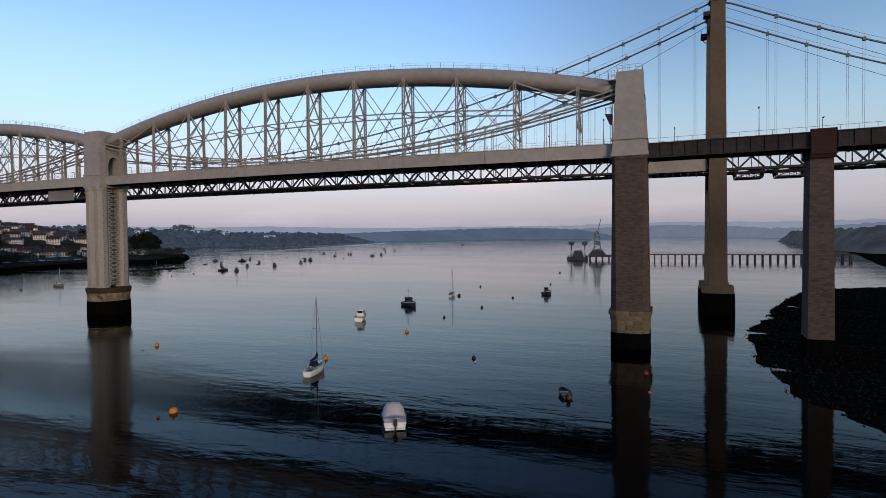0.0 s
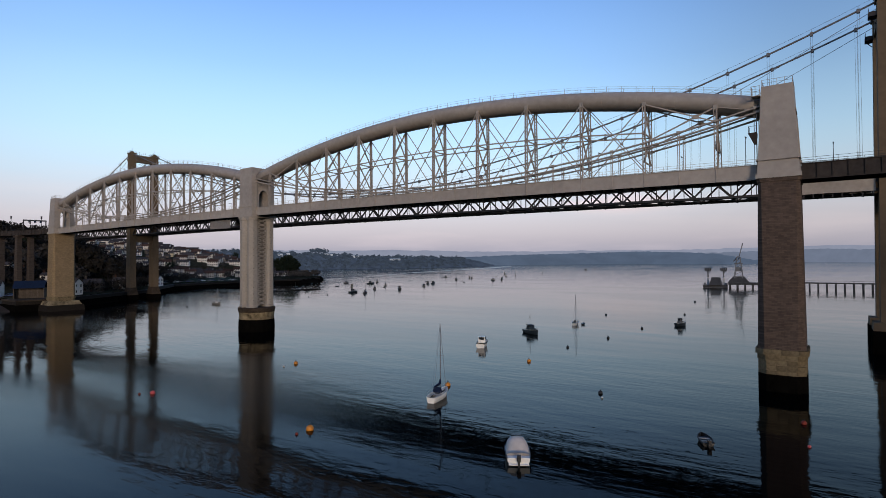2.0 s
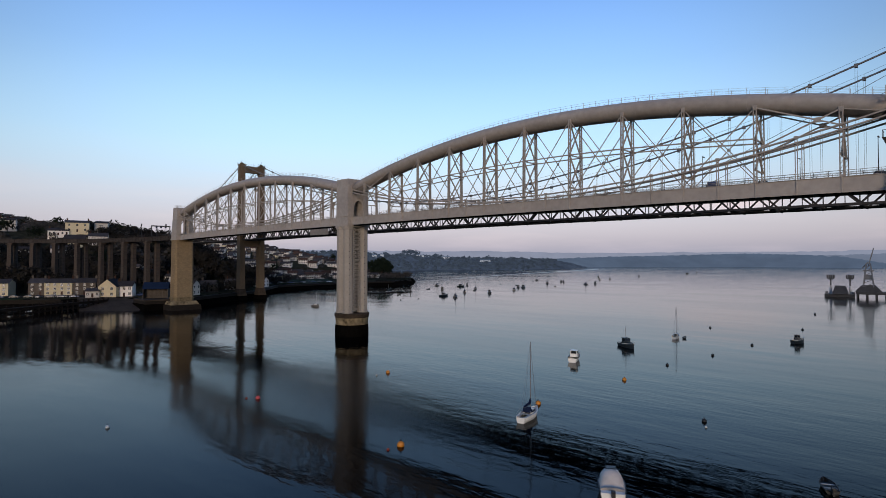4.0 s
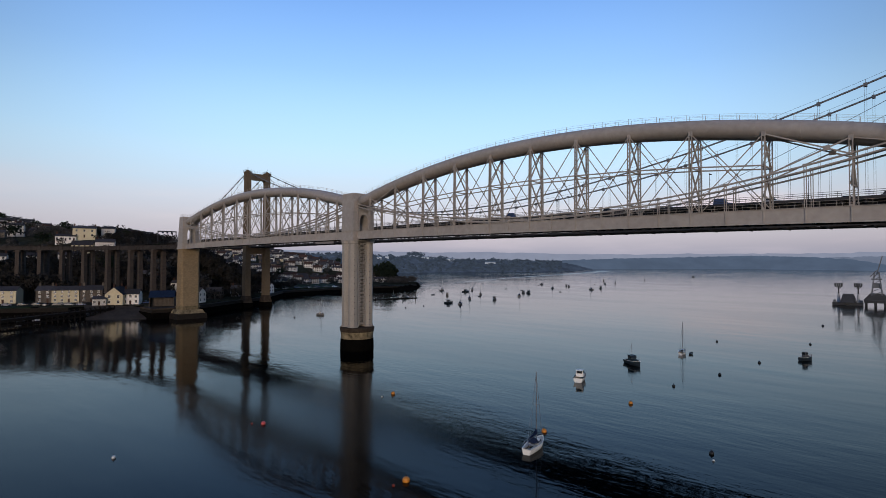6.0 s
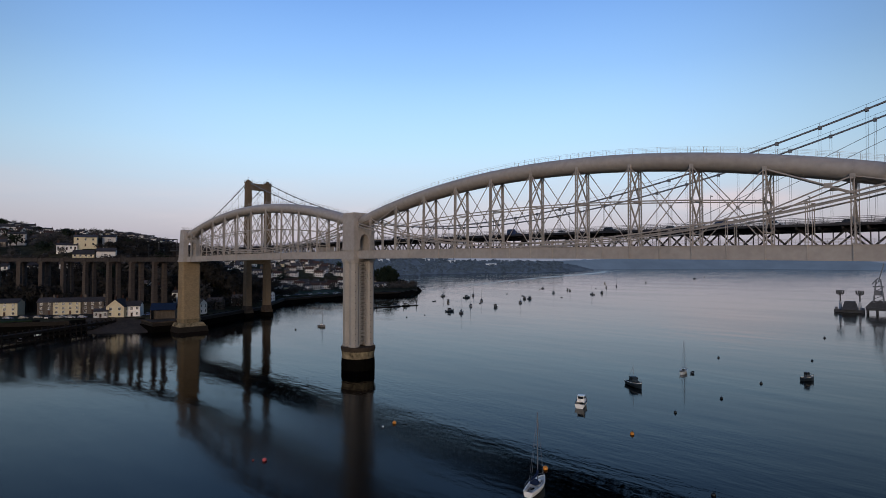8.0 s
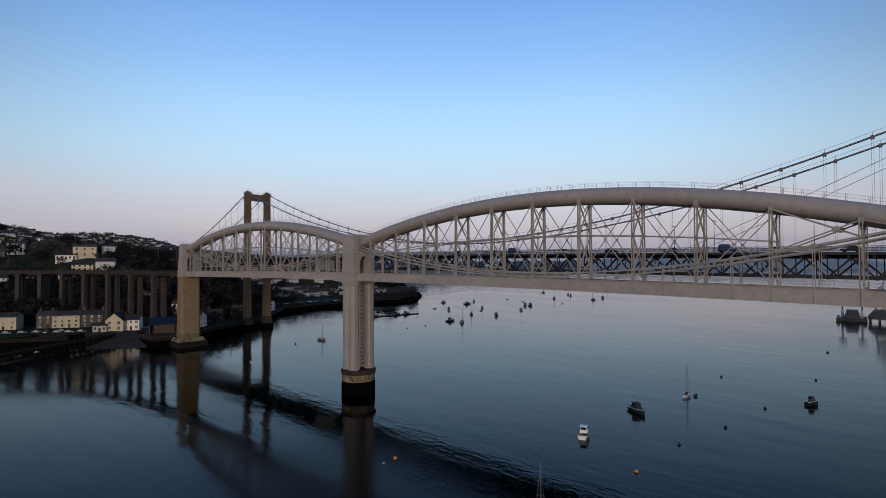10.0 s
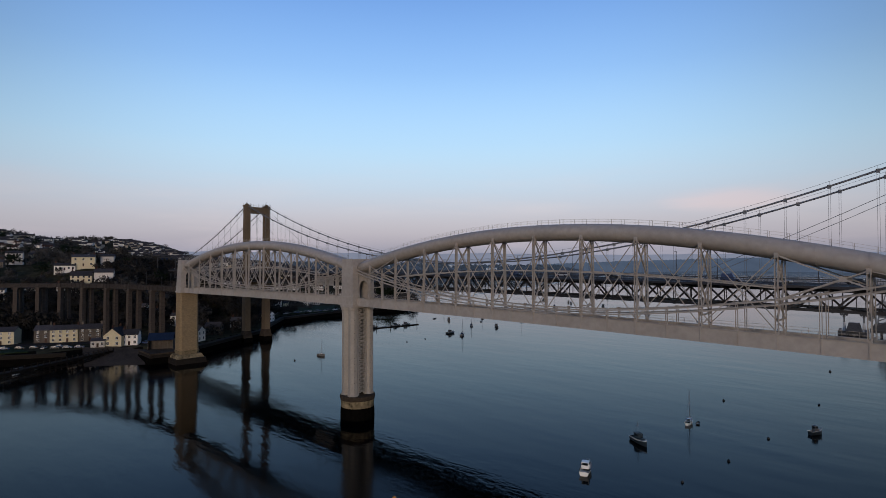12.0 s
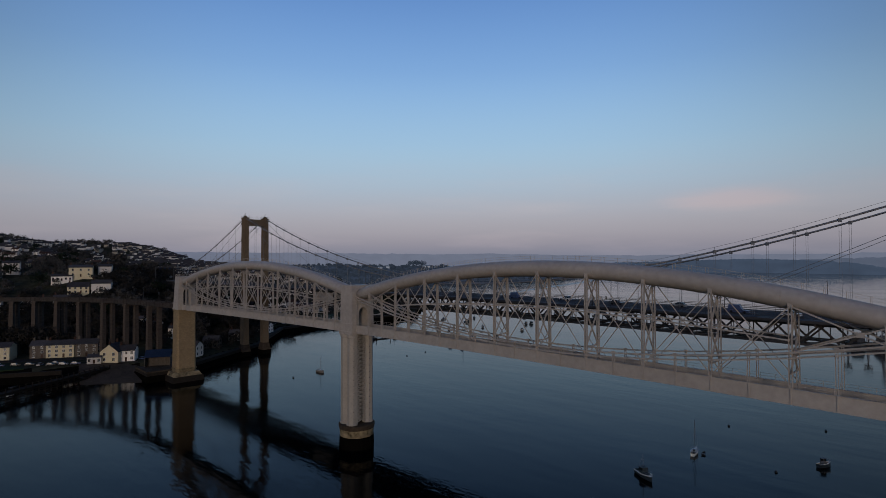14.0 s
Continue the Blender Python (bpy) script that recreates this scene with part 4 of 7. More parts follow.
def build_road_bridge():
    th = thing("suspension_bridge", "dark steel truss road deck hung from two cables", "bridge", kind="")
    X0, X1 = -300.0, 290.0
    for side in (-1, 1):
        for lift, r, nm in ((0.0, 0.24, "main_cable"), (1.15, 0.035, "hand_line")):
            s = Shape()
            xs = list(np.linspace(-295, 284.6, 140))
            for a, b in zip(xs, xs[1:]):
                s.tube((a, axis_y(a) + side * LEG, cable_z(a) + 0.8 + lift), (b, axis_y(b) + side * LEG, cable_z(b) + 0.8 + lift), r, n=6, caps=False)
            part(nm, s, CABLE, th)
        # raking stays from the saddles to the deck
        for tw, tz in ((T_EAST, E_TOP), (T_WEST, W_TOP)):
            for dx in (-78, 78):
                s = Shape()
                p0, p1 = (tw.x, tw.y + side * LEG, tz - 0.6), (tw.x + dx, axis_y(tw.x + dx) + side * LEG, DECK_T)
                rings = []
                for i in range(9):
                    x, y, z = (p0[q] + (p1[q] - p0[q]) * i / 8 - (0 if q < 2 else 1.0 * math.sin(math.pi * i / 8)) for q in range(3))
                    rings.append([(x, y + 0.075 * math.cos(g), z + 0.075 * math.sin(g)) for g in (2 * math.pi * k / 5 for k in range(5))])
                s.loft(rings)
                part("stay_cable", s, CABLE, th)
        x = X_MID - 9.1 * 30
        while x < 280:
            if min(abs(x - T_EAST.x), abs(x - T_WEST.x)) > 5 and cable_z(x) > DECK_T + 2 and -292 < x:
                y = axis_y(x) + side * LEG
                s = Shape()
                for o in (-0.22, 0.22):
                    s.tube((x + o, y, DECK_T + deck_z(x)), (x + o, y, cable_z(x) + 0.8), 0.035, n=4, caps=False)
                s.box(x - 0.35, y - 0.36, cable_z(x) + 0.25, x + 0.35, y + 0.36, cable_z(x) + 1.15)
                s.beam((x, y, cable_z(x) + 1.1), (x, y, cable_z(x) + 2.0), 0.07)
                part("hanger_rope", s, CABLE, th)
            x += 9.1
        # stiffening truss of the side
        y_off = side * LEG
        n = 64
        step = (X1 - X0) / n
        tops, lows = [], []
        for i in range(n + 1):
            a = X0 + i * step
            ya, za = axis_y(a) + y_off, deck_z(a)
            tops.append([(a, ya + e, DECK_T - 1.4 + za + f) for e, f in ((-0.25, -0.28), (0.25, -0.28), (0.25, 0.28), (-0.25, 0.28))])
            lows.append([(a, ya + e, DECK_B + za + f) for e, f in ((-0.25, -0.3), (0.25, -0.3), (0.25, 0.3), (-0.25, 0.3))])
        part("top_chord", Shape().loft(tops), STEEL, th)
        part("bottom_chord", Shape().loft(lows), STEEL, th)
        for i in range(n):
            a, b = X0 + i * step, X0 + (i + 1) * step
            ya, yb, za, zb = axis_y(a) + y_off, axis_y(b) + y_off, deck_z(a), deck_z(b)
            m, ym, zm = (a + b) / 2, (ya + yb) / 2, (za + zb) / 2
            web = Shape()
            web.beam((a, ya, DECK_B + za), (m, ym, DECK_T - 1.5 + zm), 0.44, 0.44)
            web.beam((m, ym, DECK_T - 1.5 + zm), (b, yb, DECK_B + zb), 0.44, 0.44)
            web.beam((a, ya, DECK_B + za), (a, ya, DECK_T - 1.5 + za), 0.24, 0.24)
            web.beam((m, ym, DECK_B + zm), (m, ym, DECK_T - 1.5 + zm), 0.18, 0.18)
            part("web_panel", web, STEEL, th)
    n = 64
    step = (X1 - X0) / n
    road, floor, lat, cant = Shape(), Shape(), Shape(), Shape()
    for i in range(n):
        a, b = X0 + i * step, X0 + (i + 1) * step
        ya, yb, za, zb = axis_y(a), axis_y(b), deck_z(a), deck_z(b)

        def slab(sh, y0, y1, z0, z1):
            sh.hexa([(a, ya + y0, z0 + za), (b, yb + y0, z0 + zb), (b, yb + y1, z0 + zb), (a, ya + y1, z0 + za),
                     (a, ya + y0, z1 + za), (b, yb + y0, z1 + zb), (b, yb + y1, z1 + zb), (a, ya + y1, z1 + za)])
        slab(road, -HALF_DECK + 1.4, HALF_DECK - 1.4, DECK_T - 0.45, DECK_T - 0.05)
        lat.beam((a, ya - LEG, DECK_B + za), (b, yb + LEG, DECK_B + zb), 0.35)
        lat.beam((a, ya + LEG, DECK_B + za), (b, yb - LEG, DECK_B + zb), 0.35)
        lat.beam((a, ya - LEG, DECK_B + za), (a, ya + LEG, DECK_B + za), 0.4, 0.9)
        floor.beam((a, ya - LEG - 4, DECK_T - 1.1 + za), (a, ya + LEG + 4, DECK_T - 1.1 + za), 0.35, 0.8)
        m, ym, zm = (a + b) / 2, (ya + yb) / 2, (za + zb) / 2
        floor.beam((m, ym - LEG - 4, DECK_T - 1.1 + zm), (m, ym + LEG + 4, DECK_T - 1.1 + zm), 0.3, 0.7)
        for e in (-3.2, 0, 3.2):
            slab(floor, e - 0.15, e + 0.15, DECK_T - 1.3, DECK_T - 0.45)
    part("roadway", road, ASPHALT, th, "asphalt carriageway")
    for y0, y1 in ((-HALF_DECK - 3.4, -HALF_DECK + 1.35), (HALF_DECK - 1.35, HALF_DECK + 3.4)):
        rows = []
        for i in range(n + 1):
            a = X0 + i * step
            rows.append([(a, axis_y(a) + y, DECK_T + deck_z(a) + z) for y, z in ((y0, -0.75), (y1, -0.75), (y1, -0.12), (y0, -0.12))])
        part("side_lane", Shape().loft(rows), STEEL, th, "cantilevered side lane")
    tagged(part("floor_framing", floor, STEEL, th), kind="stuff")
    tagged(part("lower_bracing", lat, STEEL, th), kind="stuff")
    # soffit walkway trays between the trusses
    tray = Shape()
    for i in range(n):
        a, b = X0 + i * step, X0 + (i + 1) * step
        for e in (-3.8, 3.8):
            tray.hexa([(a, axis_y(a) + e - 1.3, DECK_B + deck_z(a) - 0.1), (b, axis_y(b) + e - 1.3, DECK_B + deck_z(b) - 0.1), (b, axis_y(b) + e + 1.3, DECK_B + deck_z(b) - 0.1),
                       (a, axis_y(a) + e + 1.3, DECK_B + deck_z(a) - 0.1), (a, axis_y(a) + e - 1.3, DECK_B + deck_z(a) + 0.15), (b, axis_y(b) + e - 1.3, DECK_B + deck_z(b) + 0.15),
                       (b, axis_y(b) + e + 1.3, DECK_B + deck_z(b) + 0.15), (a, axis_y(a) + e + 1.3, DECK_B + deck_z(a) + 0.15)])
    part("inspection_walkway", tray, STEEL, th)
    for y0 in (-HALF_DECK - 3.3, -HALF_DECK + 1.5, HALF_DECK - 1.5, HALF_DECK + 3.3):
        s = Shape()
        k = 200
        for i in range(k + 1):
            x = X0 + (X1 - X0) * i / k
            z = DECK_T + deck_z(x) - 0.1
            s.beam((x, axis_y(x) + y0, z), (x, axis_y(x) + y0, z + 1.35), 0.07)
        for i in range(n):
            a, b = X0 + i * step, X0 + (i + 1) * step
            for up in (0.45, 0.9, 1.35):
                s.beam((a, axis_y(a) + y0, DECK_T - 0.1 + deck_z(a) + up), (b, axis_y(b) + y0, DECK_T - 0.1 + deck_z(b) + up), 0.05, 0.08)
        part("parapet", s, STEEL, th, "grey railing parapet")
    # sheeted lengths of the truss
    for x0, x1 in ((-104.0, -88.0), (139.0, 153.5)):
        for sg in (-1, 1):
            s = Shape()
            y0, y1 = axis_y(x0) + sg * (LEG + 0.45), axis_y(x1) + sg * (LEG + 0.45)
            z0, z1 = DECK_B - 0.4 + deck_z(x0), DECK_T - 1.9 + deck_z(x0)
            s.hexa([(x0, y0 - 0.06, z0), (x1, y1 - 0.06, z0), (x1, y1 + 0.06, z0), (x0, y0 + 0.06, z0), (x0, y0 - 0.06, z1), (x1, y1 - 0.06, z1), (x1, y1 + 0.06, z1), (x0, y0 + 0.06, z1)])
            part("sheeting", s, PAINT, th, "pale sheeting hung over the truss")
    # hanging droppers of the inspection walkway
    for x0, x1 in ((136.0, 153.0), (-60.0, -25.0)):
        for i in range(10):
            x = x0 + (x1 - x0) * i / 9
            y = axis_y(x) - LEG
            part("dropper", Shape().beam((x, y, DECK_B + deck_z(x) - 1.3), (x, y, DECK_B + deck_z(x)), 0.3), STEEL, th)
    # two small inspection cradles slung under the east side span
    for x in (163.4, 172.6):
        s = Shape()
        y = axis_y(x)
        y -= 4.5
        s.box(x - 3.0, y - 3, DECK_B - 2.6, x + 3.0, y + 3, DECK_B - 2.3)
        for e in (-3.0, 0.0, 3.0):
            for u, w in ((-3.4, -3.0), (3.4, 3.0)):
                s.beam((x + u, y + e, DECK_B - 0.2), (x + w, y + e, DECK_B - 2.4), 0.16)
            for o in (-3.0, -1.5, 0, 1.5, 3.0):
                s.beam((x + o, y + e, DECK_B - 2.4), (x + o, y + e, DECK_B - 1.0), 0.12)
            s.beam((x - 3.2, y + e, DECK_B - 0.9), (x + 3.2, y + e, DECK_B - 0.9), 0.14)
            s.beam((x - 3.0, y + e, DECK_B - 2.3), (x, y + e, DECK_B - 1.0), 0.1)
            s.beam((x + 3.0, y + e, DECK_B - 2.3), (x, y + e, DECK_B - 1.0), 0.1)
        for u in (-3.1, 3.1):
            s.beam((x + u, y - 3, DECK_B - 1.6), (x + u, y + 3, DECK_B - 1.6), 0.12, 1.1)
        part("maintenance_gantry", s, IRON, th, "dark steel inspection cradle")
    return th


build_road_bridge()

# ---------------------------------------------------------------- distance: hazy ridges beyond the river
# distance haze painted in: the hills glow in one mottled haze colour
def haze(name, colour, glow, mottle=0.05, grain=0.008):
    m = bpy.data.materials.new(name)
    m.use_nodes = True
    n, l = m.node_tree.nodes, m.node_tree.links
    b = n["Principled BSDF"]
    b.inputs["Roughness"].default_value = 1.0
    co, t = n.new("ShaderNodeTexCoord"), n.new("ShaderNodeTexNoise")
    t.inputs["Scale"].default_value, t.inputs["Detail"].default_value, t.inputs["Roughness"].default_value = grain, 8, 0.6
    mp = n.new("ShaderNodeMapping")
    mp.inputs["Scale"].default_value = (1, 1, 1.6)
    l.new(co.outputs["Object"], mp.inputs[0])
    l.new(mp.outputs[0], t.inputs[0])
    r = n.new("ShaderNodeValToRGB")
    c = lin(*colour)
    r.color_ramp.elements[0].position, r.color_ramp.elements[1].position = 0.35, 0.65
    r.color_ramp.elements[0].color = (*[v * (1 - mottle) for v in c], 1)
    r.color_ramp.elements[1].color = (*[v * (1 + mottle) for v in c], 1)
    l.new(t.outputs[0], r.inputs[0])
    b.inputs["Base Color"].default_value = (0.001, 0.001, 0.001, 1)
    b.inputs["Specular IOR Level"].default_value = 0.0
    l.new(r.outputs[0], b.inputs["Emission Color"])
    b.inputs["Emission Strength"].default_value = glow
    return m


def ridge(name, label, rows, deep, mat, bumps, seed):
    """A long hill: rows of bearing (degrees left of north), distance and crest height seen from the river's middle."""
    cx, cy = 140.0, -104.0
    s = Shape()
    bear = list(np.linspace(rows[0][0], rows[-1][0], 260))
    rings = [[], [], [], []]
    for b in bear:
        order = sorted(rows)
        d = float(np.interp(b, [r[0] for r in order], [r[1] for r in order]))
        h = float(np.interp(b, [r[0] for r in order], [r[2] for r in order]))
        crest = h + bumps * (noise.noise((b * 1.9, seed, 0)) + 0.6 * noise.noise((b * 6.3, seed, 4)) + 0.35 * noise.noise((b * 17, seed, 8)))
        a = radians(b)
        for k, (dd, hh) in enumerate(((0, -1.0), (deep * 0.12, crest * 0.35), (deep * 0.5, crest), (deep, crest * 0.5))):
            rings[k].append((cx - math.sin(a) * (d + dd), cy + math.cos(a) * (d + dd), hh))
    s.loft(rings, closed=False, caps=False)
    s.smooth = True
    return tagged(new(name, s.mesh(name, mat)), label, "backdrop", kind="structure")


# each layer's glow colour is paler with distance, standing for thicker air
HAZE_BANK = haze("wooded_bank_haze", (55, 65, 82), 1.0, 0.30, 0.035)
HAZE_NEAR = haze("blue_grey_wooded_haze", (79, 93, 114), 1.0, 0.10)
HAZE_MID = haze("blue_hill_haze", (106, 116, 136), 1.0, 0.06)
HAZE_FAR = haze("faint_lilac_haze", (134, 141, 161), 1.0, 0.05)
BANK = [(66, 1180, 44), (60, 1200, 46), (56, 1220, 46), (52.7, 1261, 43), (50.3, 1324, 43), (48.2, 1396, 42), (44.3, 1482, 35), (41.3, 1537, 35), (37, 1590, 33), (33.4, 1754, 31), (31.5, 1900, 20), (29.8, 2050, 3)]
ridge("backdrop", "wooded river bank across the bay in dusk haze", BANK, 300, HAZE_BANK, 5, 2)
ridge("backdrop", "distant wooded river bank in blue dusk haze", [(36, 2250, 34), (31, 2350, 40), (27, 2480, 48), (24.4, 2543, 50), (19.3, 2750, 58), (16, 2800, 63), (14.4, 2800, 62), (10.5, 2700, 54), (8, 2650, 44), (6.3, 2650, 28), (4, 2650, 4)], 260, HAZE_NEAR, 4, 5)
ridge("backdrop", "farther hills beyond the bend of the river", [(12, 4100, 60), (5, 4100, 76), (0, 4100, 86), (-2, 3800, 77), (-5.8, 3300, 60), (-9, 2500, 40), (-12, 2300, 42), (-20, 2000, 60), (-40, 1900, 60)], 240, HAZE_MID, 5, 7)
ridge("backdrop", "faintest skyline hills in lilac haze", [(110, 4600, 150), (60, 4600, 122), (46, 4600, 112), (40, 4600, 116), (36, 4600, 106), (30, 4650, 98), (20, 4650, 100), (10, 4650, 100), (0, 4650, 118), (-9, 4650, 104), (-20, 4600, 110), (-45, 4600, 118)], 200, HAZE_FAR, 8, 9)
ridge("backdrop", "hazy wooded slope of the eastern bank", [(-9.3, 1400, 0), (-10.4, 1252, 24), (-12.6, 830, 25), (-14.2, 715, 25), (-16, 640, 26), (-20, 600, 32), (-30, 560, 40), (-50, 520, 44)], 200, haze("dim_blue_slope_haze", (52, 58, 68), 1.0, 0.3, 0.03), 3, 12)

# ---------------------------------------------------------------- west bank: buildings
WHITE = material("white_render", (0.6, 0.55, 0.49), 0.85, 0.15, 1.0, 0.2, each=0.34)
CREAM = material("cream_render", (0.56, 0.475, 0.31), 0.85, 0.12, 1.0, 0.2, each=0.1)
CREAM_DULL = material("dull_buff_render", (0.34, 0.29, 0.22), 0.85, 0.2, 1.0, 0.2)
GREYWALL = material("grey_stone_wall", (0.10, 0.082, 0.066), 0.9, 0.3, 1.2, 0.3, each=0.2)
SLATE = material("slate_roof", (0.05, 0.046, 0.047), 0.82, 0.35, 1.4, 0.3, each=0.3)
TILE_ROOF = material("brown_tile_roof", (0.06, 0.035, 0.026), 0.85, 0.35, 1.4, 0.3, each=0.3)
BLUE_ROOF = material("blue_sheet_roof", (0.010, 0.020, 0.045), 0.8, 0.2, 1.0, 0.2)
GLASS = material("dark_window_glass", (0.008, 0.009, 0.011), 0.25, 0.2, 0.8, 0.3, bump=0)
FRAME = material("white_window_frame", (0.6, 0.6, 0.58), 0.6, 0.1, 2.0, 0.5, bump=0)
LIT = bpy.data.materials.new("lit_window")
LIT.use_nodes = True
LIT.node_tree.nodes["Principled BSDF"].inputs["Emission Color"].default_value = (1.0, 0.62, 0.25, 1)
LIT.node_tree.nodes["Principled BSDF"].inputs["Emission Strength"].default_value = 0.9


def house(name, label, m, ln, dp, wall_h, roof_h, wall_mat, roof_mat, cols=3, floors=2, chimneys=1, gable=False, group="", door=True, framed=True):
    """A pitched-roof house; its long front faces -y, its base is at z 0."""
    th = thing(name, label, "house", m, group)
    s = Shape()
    a, b = ln / 2, dp / 2
    s.add([(-a, -b, -3), (a, -b, -3), (a, b, -3), (-a, b, -3), (-a, -b, wall_h), (a, -b, wall_h), (a, b, wall_h), (-a, b, wall_h), (-a, 0, wall_h + roof_h - 0.1), (a, 0, wall_h + roof_h - 0.1)],
          [(3, 2, 1, 0), (0, 1, 5, 4), (2, 3, 7, 6), (1, 2, 6, 9, 5), (3, 0, 4, 8, 7), (4, 5, 9, 8), (6, 7, 8, 9)])
    wall = part("wall", s, wall_mat, th)
    s = Shape()
    o, k = 0.35, roof_h / b
    for sg in (-1, 1):
        e = [(-a - o, sg * (b + o), wall_h - o * k), (a + o, sg * (b + o), wall_h - o * k), (a + o, 0, wall_h + roof_h), (-a - o, 0, wall_h + roof_h)]
        s.hexa([p for p in e] + [(x, y, z + 0.22) for x, y, z in e])
    roof = part("roof", s, roof_mat, th)
    for c in range(chimneys):
        s = Shape()
        x = (-a + 0.8) if c == 0 else (a - 0.8)
        s.box(x - 0.45, -0.4, wall_h + roof_h - 0.9, x + 0.45, 0.4, wall_h + roof_h + 1.3)
        s.box(x - 0.55, -0.5, wall_h + roof_h + 1.3, x + 0.55, 0.5, wall_h + roof_h + 1.5)
        for q in (-0.2, 0.2):
            s.tube((x + q, 0, wall_h + roof_h + 1.5), (x + q, 0, wall_h + roof_h + 2.0), 0.14, n=6)
        part("chimney", s, GREYWALL if wall_mat is GREYWALL else TILE_ROOF, roof)
    fh = wall_h / floors
    wh = min(1.5, fh * 0.56)
    g = Shape().box(-0.56, -0.05, 0, 0.56, 0.02, wh).mesh("window", GLASS)
    fr = Shape()
    fr.box(-0.66, -0.1, -0.12, 0.66, 0.0, 0.0).box(-0.62, -0.07, wh, 0.62, 0.0, wh + 0.06).box(-0.62, -0.07, 0, -0.56, 0.0, wh).box(0.56, -0.07, 0, 0.62, 0.0, wh).box(-0.03, -0.07, 0, 0.03, 0.0, wh)
    fr = fr.mesh("frame", FRAME)
    spots = [(-a + ln * (i + 0.5) / cols, -b - 0.01, 0) for i in range(cols)]
    if gable:
        spots += [(a + 0.01, y, 90) for y in (-b * 0.5, b * 0.5)]
    for f in range(floors):
        for i, (x, y, turn) in enumerate(spots):
            if f == 0 and i == cols // 2 and door:
                d = part("door", Shape().box(x - 0.5, y - 0.06, 0, x + 0.5, y + 0.02, 2.1), TILE_ROOF, th)
                continue
            w = new("window", g)
            w.parent = th
            w.matrix_basis = pose(x, y, f * fh + fh * 0.3, 0, 0, turn)
            if framed:
                q = new("frame", fr)
                q.parent = w
    return th


protos = []
for ln, dp, wh, rh, wm, rm, c, lb in ((8, 6.4, 4.9, 2.4, WHITE, SLATE, 3, "white rendered house with a slate roof on the hillside"),
                                     (12, 6.6, 5.0, 2.5, WHITE, TILE_ROOF, 5, "pair of white rendered hillside houses under one roof"),
                                     (7, 6.4, 4.8, 2.7, CREAM, SLATE, 2, "cream rendered house with a slate roof on the hillside"),
                                     (8.5, 7, 4.9, 2.5, GREYWALL, SLATE, 3, "grey stone house with a slate roof on the hillside"),
                                     (19, 6.8, 5.0, 2.5, WHITE, SLATE, 8, "row of pale terraced houses on the hillside"),
                                     (17, 7, 5.2, 2.4, GREYWALL, TILE_ROOF, 6, "row of dark stone terraced houses on the hillside")):
    protos.append((house("house", lb, None, ln, dp, wh, rh, wm, rm, c, 2, 2 if ln > 12 else 1, True, "houses of the hillside town", framed=False), ln))

rnd = random.Random(7)
used_proto = set()
placed = []


plots = []


def put_house(k, x, y, turn):
    plots.append((k, x, y, turn, rnd.uniform(0.68, 0.86) if y < 80 else rnd.uniform(0.82, 1.0)))
    placed.append((x, y, protos[k][1] * 0.45 + 3))


def free(x, y, r):
    return all((x - a) ** 2 + (y - b) ** 2 > (r + c) ** 2 for a, b, c in placed)


# the town behind the road bridge: terraces that follow the slope
for row in range(16):
    d = 48 + row * 17.5
    y = 128.0 + rnd.uniform(0, 14)
    while y < 372:
        k = rnd.choice((0, 1, 1, 2, 4, 4, 3, 0))
        ln = protos[k][1]
        yy = y + ln * 0.5
        x = table(W_SHORE, yy) - d / 0.78 + rnd.uniform(-4, 4)
        if rnd.random() < 0.95 and free(x, yy, ln * 0.22):
            put_house(k, x, yy, radians(rnd.gauss(51, 6)))
        y += ln * 0.7 + rnd.uniform(1, 9)
# the hill above the viaduct
for row in range(19):
    d = 128 + row * 25
    y = -260.0
    while y < 60:
        k = rnd.choice((0, 1, 2, 3, 4, 5, 0))
        ln = protos[k][1]
        x = table(W_SHORE, y) - d / 0.78 + rnd.uniform(-10, 10)
        if rnd.random() < (0.22 if row < 4 else 0.8) and free(x, y, ln * 0.3) and (y < -14 or row > 5):
            put_house(k, x, y, radians(rnd.gauss(78, 10)))
        y += ln * 0.8 + rnd.uniform(2, 13)

for i in range(3600):
    if len(plots) > 1250:
        break
    bear, far = (radians(rnd.uniform(56, 87)), rnd.uniform(600, 1350)) if i % 2 else (radians(rnd.uniform(62, 76)), rnd.uniform(760, 1480))
    x, y = 140 - math.sin(bear) * far, -104 + math.cos(bear) * far
    k = rnd.choice((0, 0, 1, 2, 3, 4))
    if table(W_SHORE, y) - x > 60 and free(x, y, 3):
        put_house(k, x, y, radians(rnd.gauss(66, 18)))

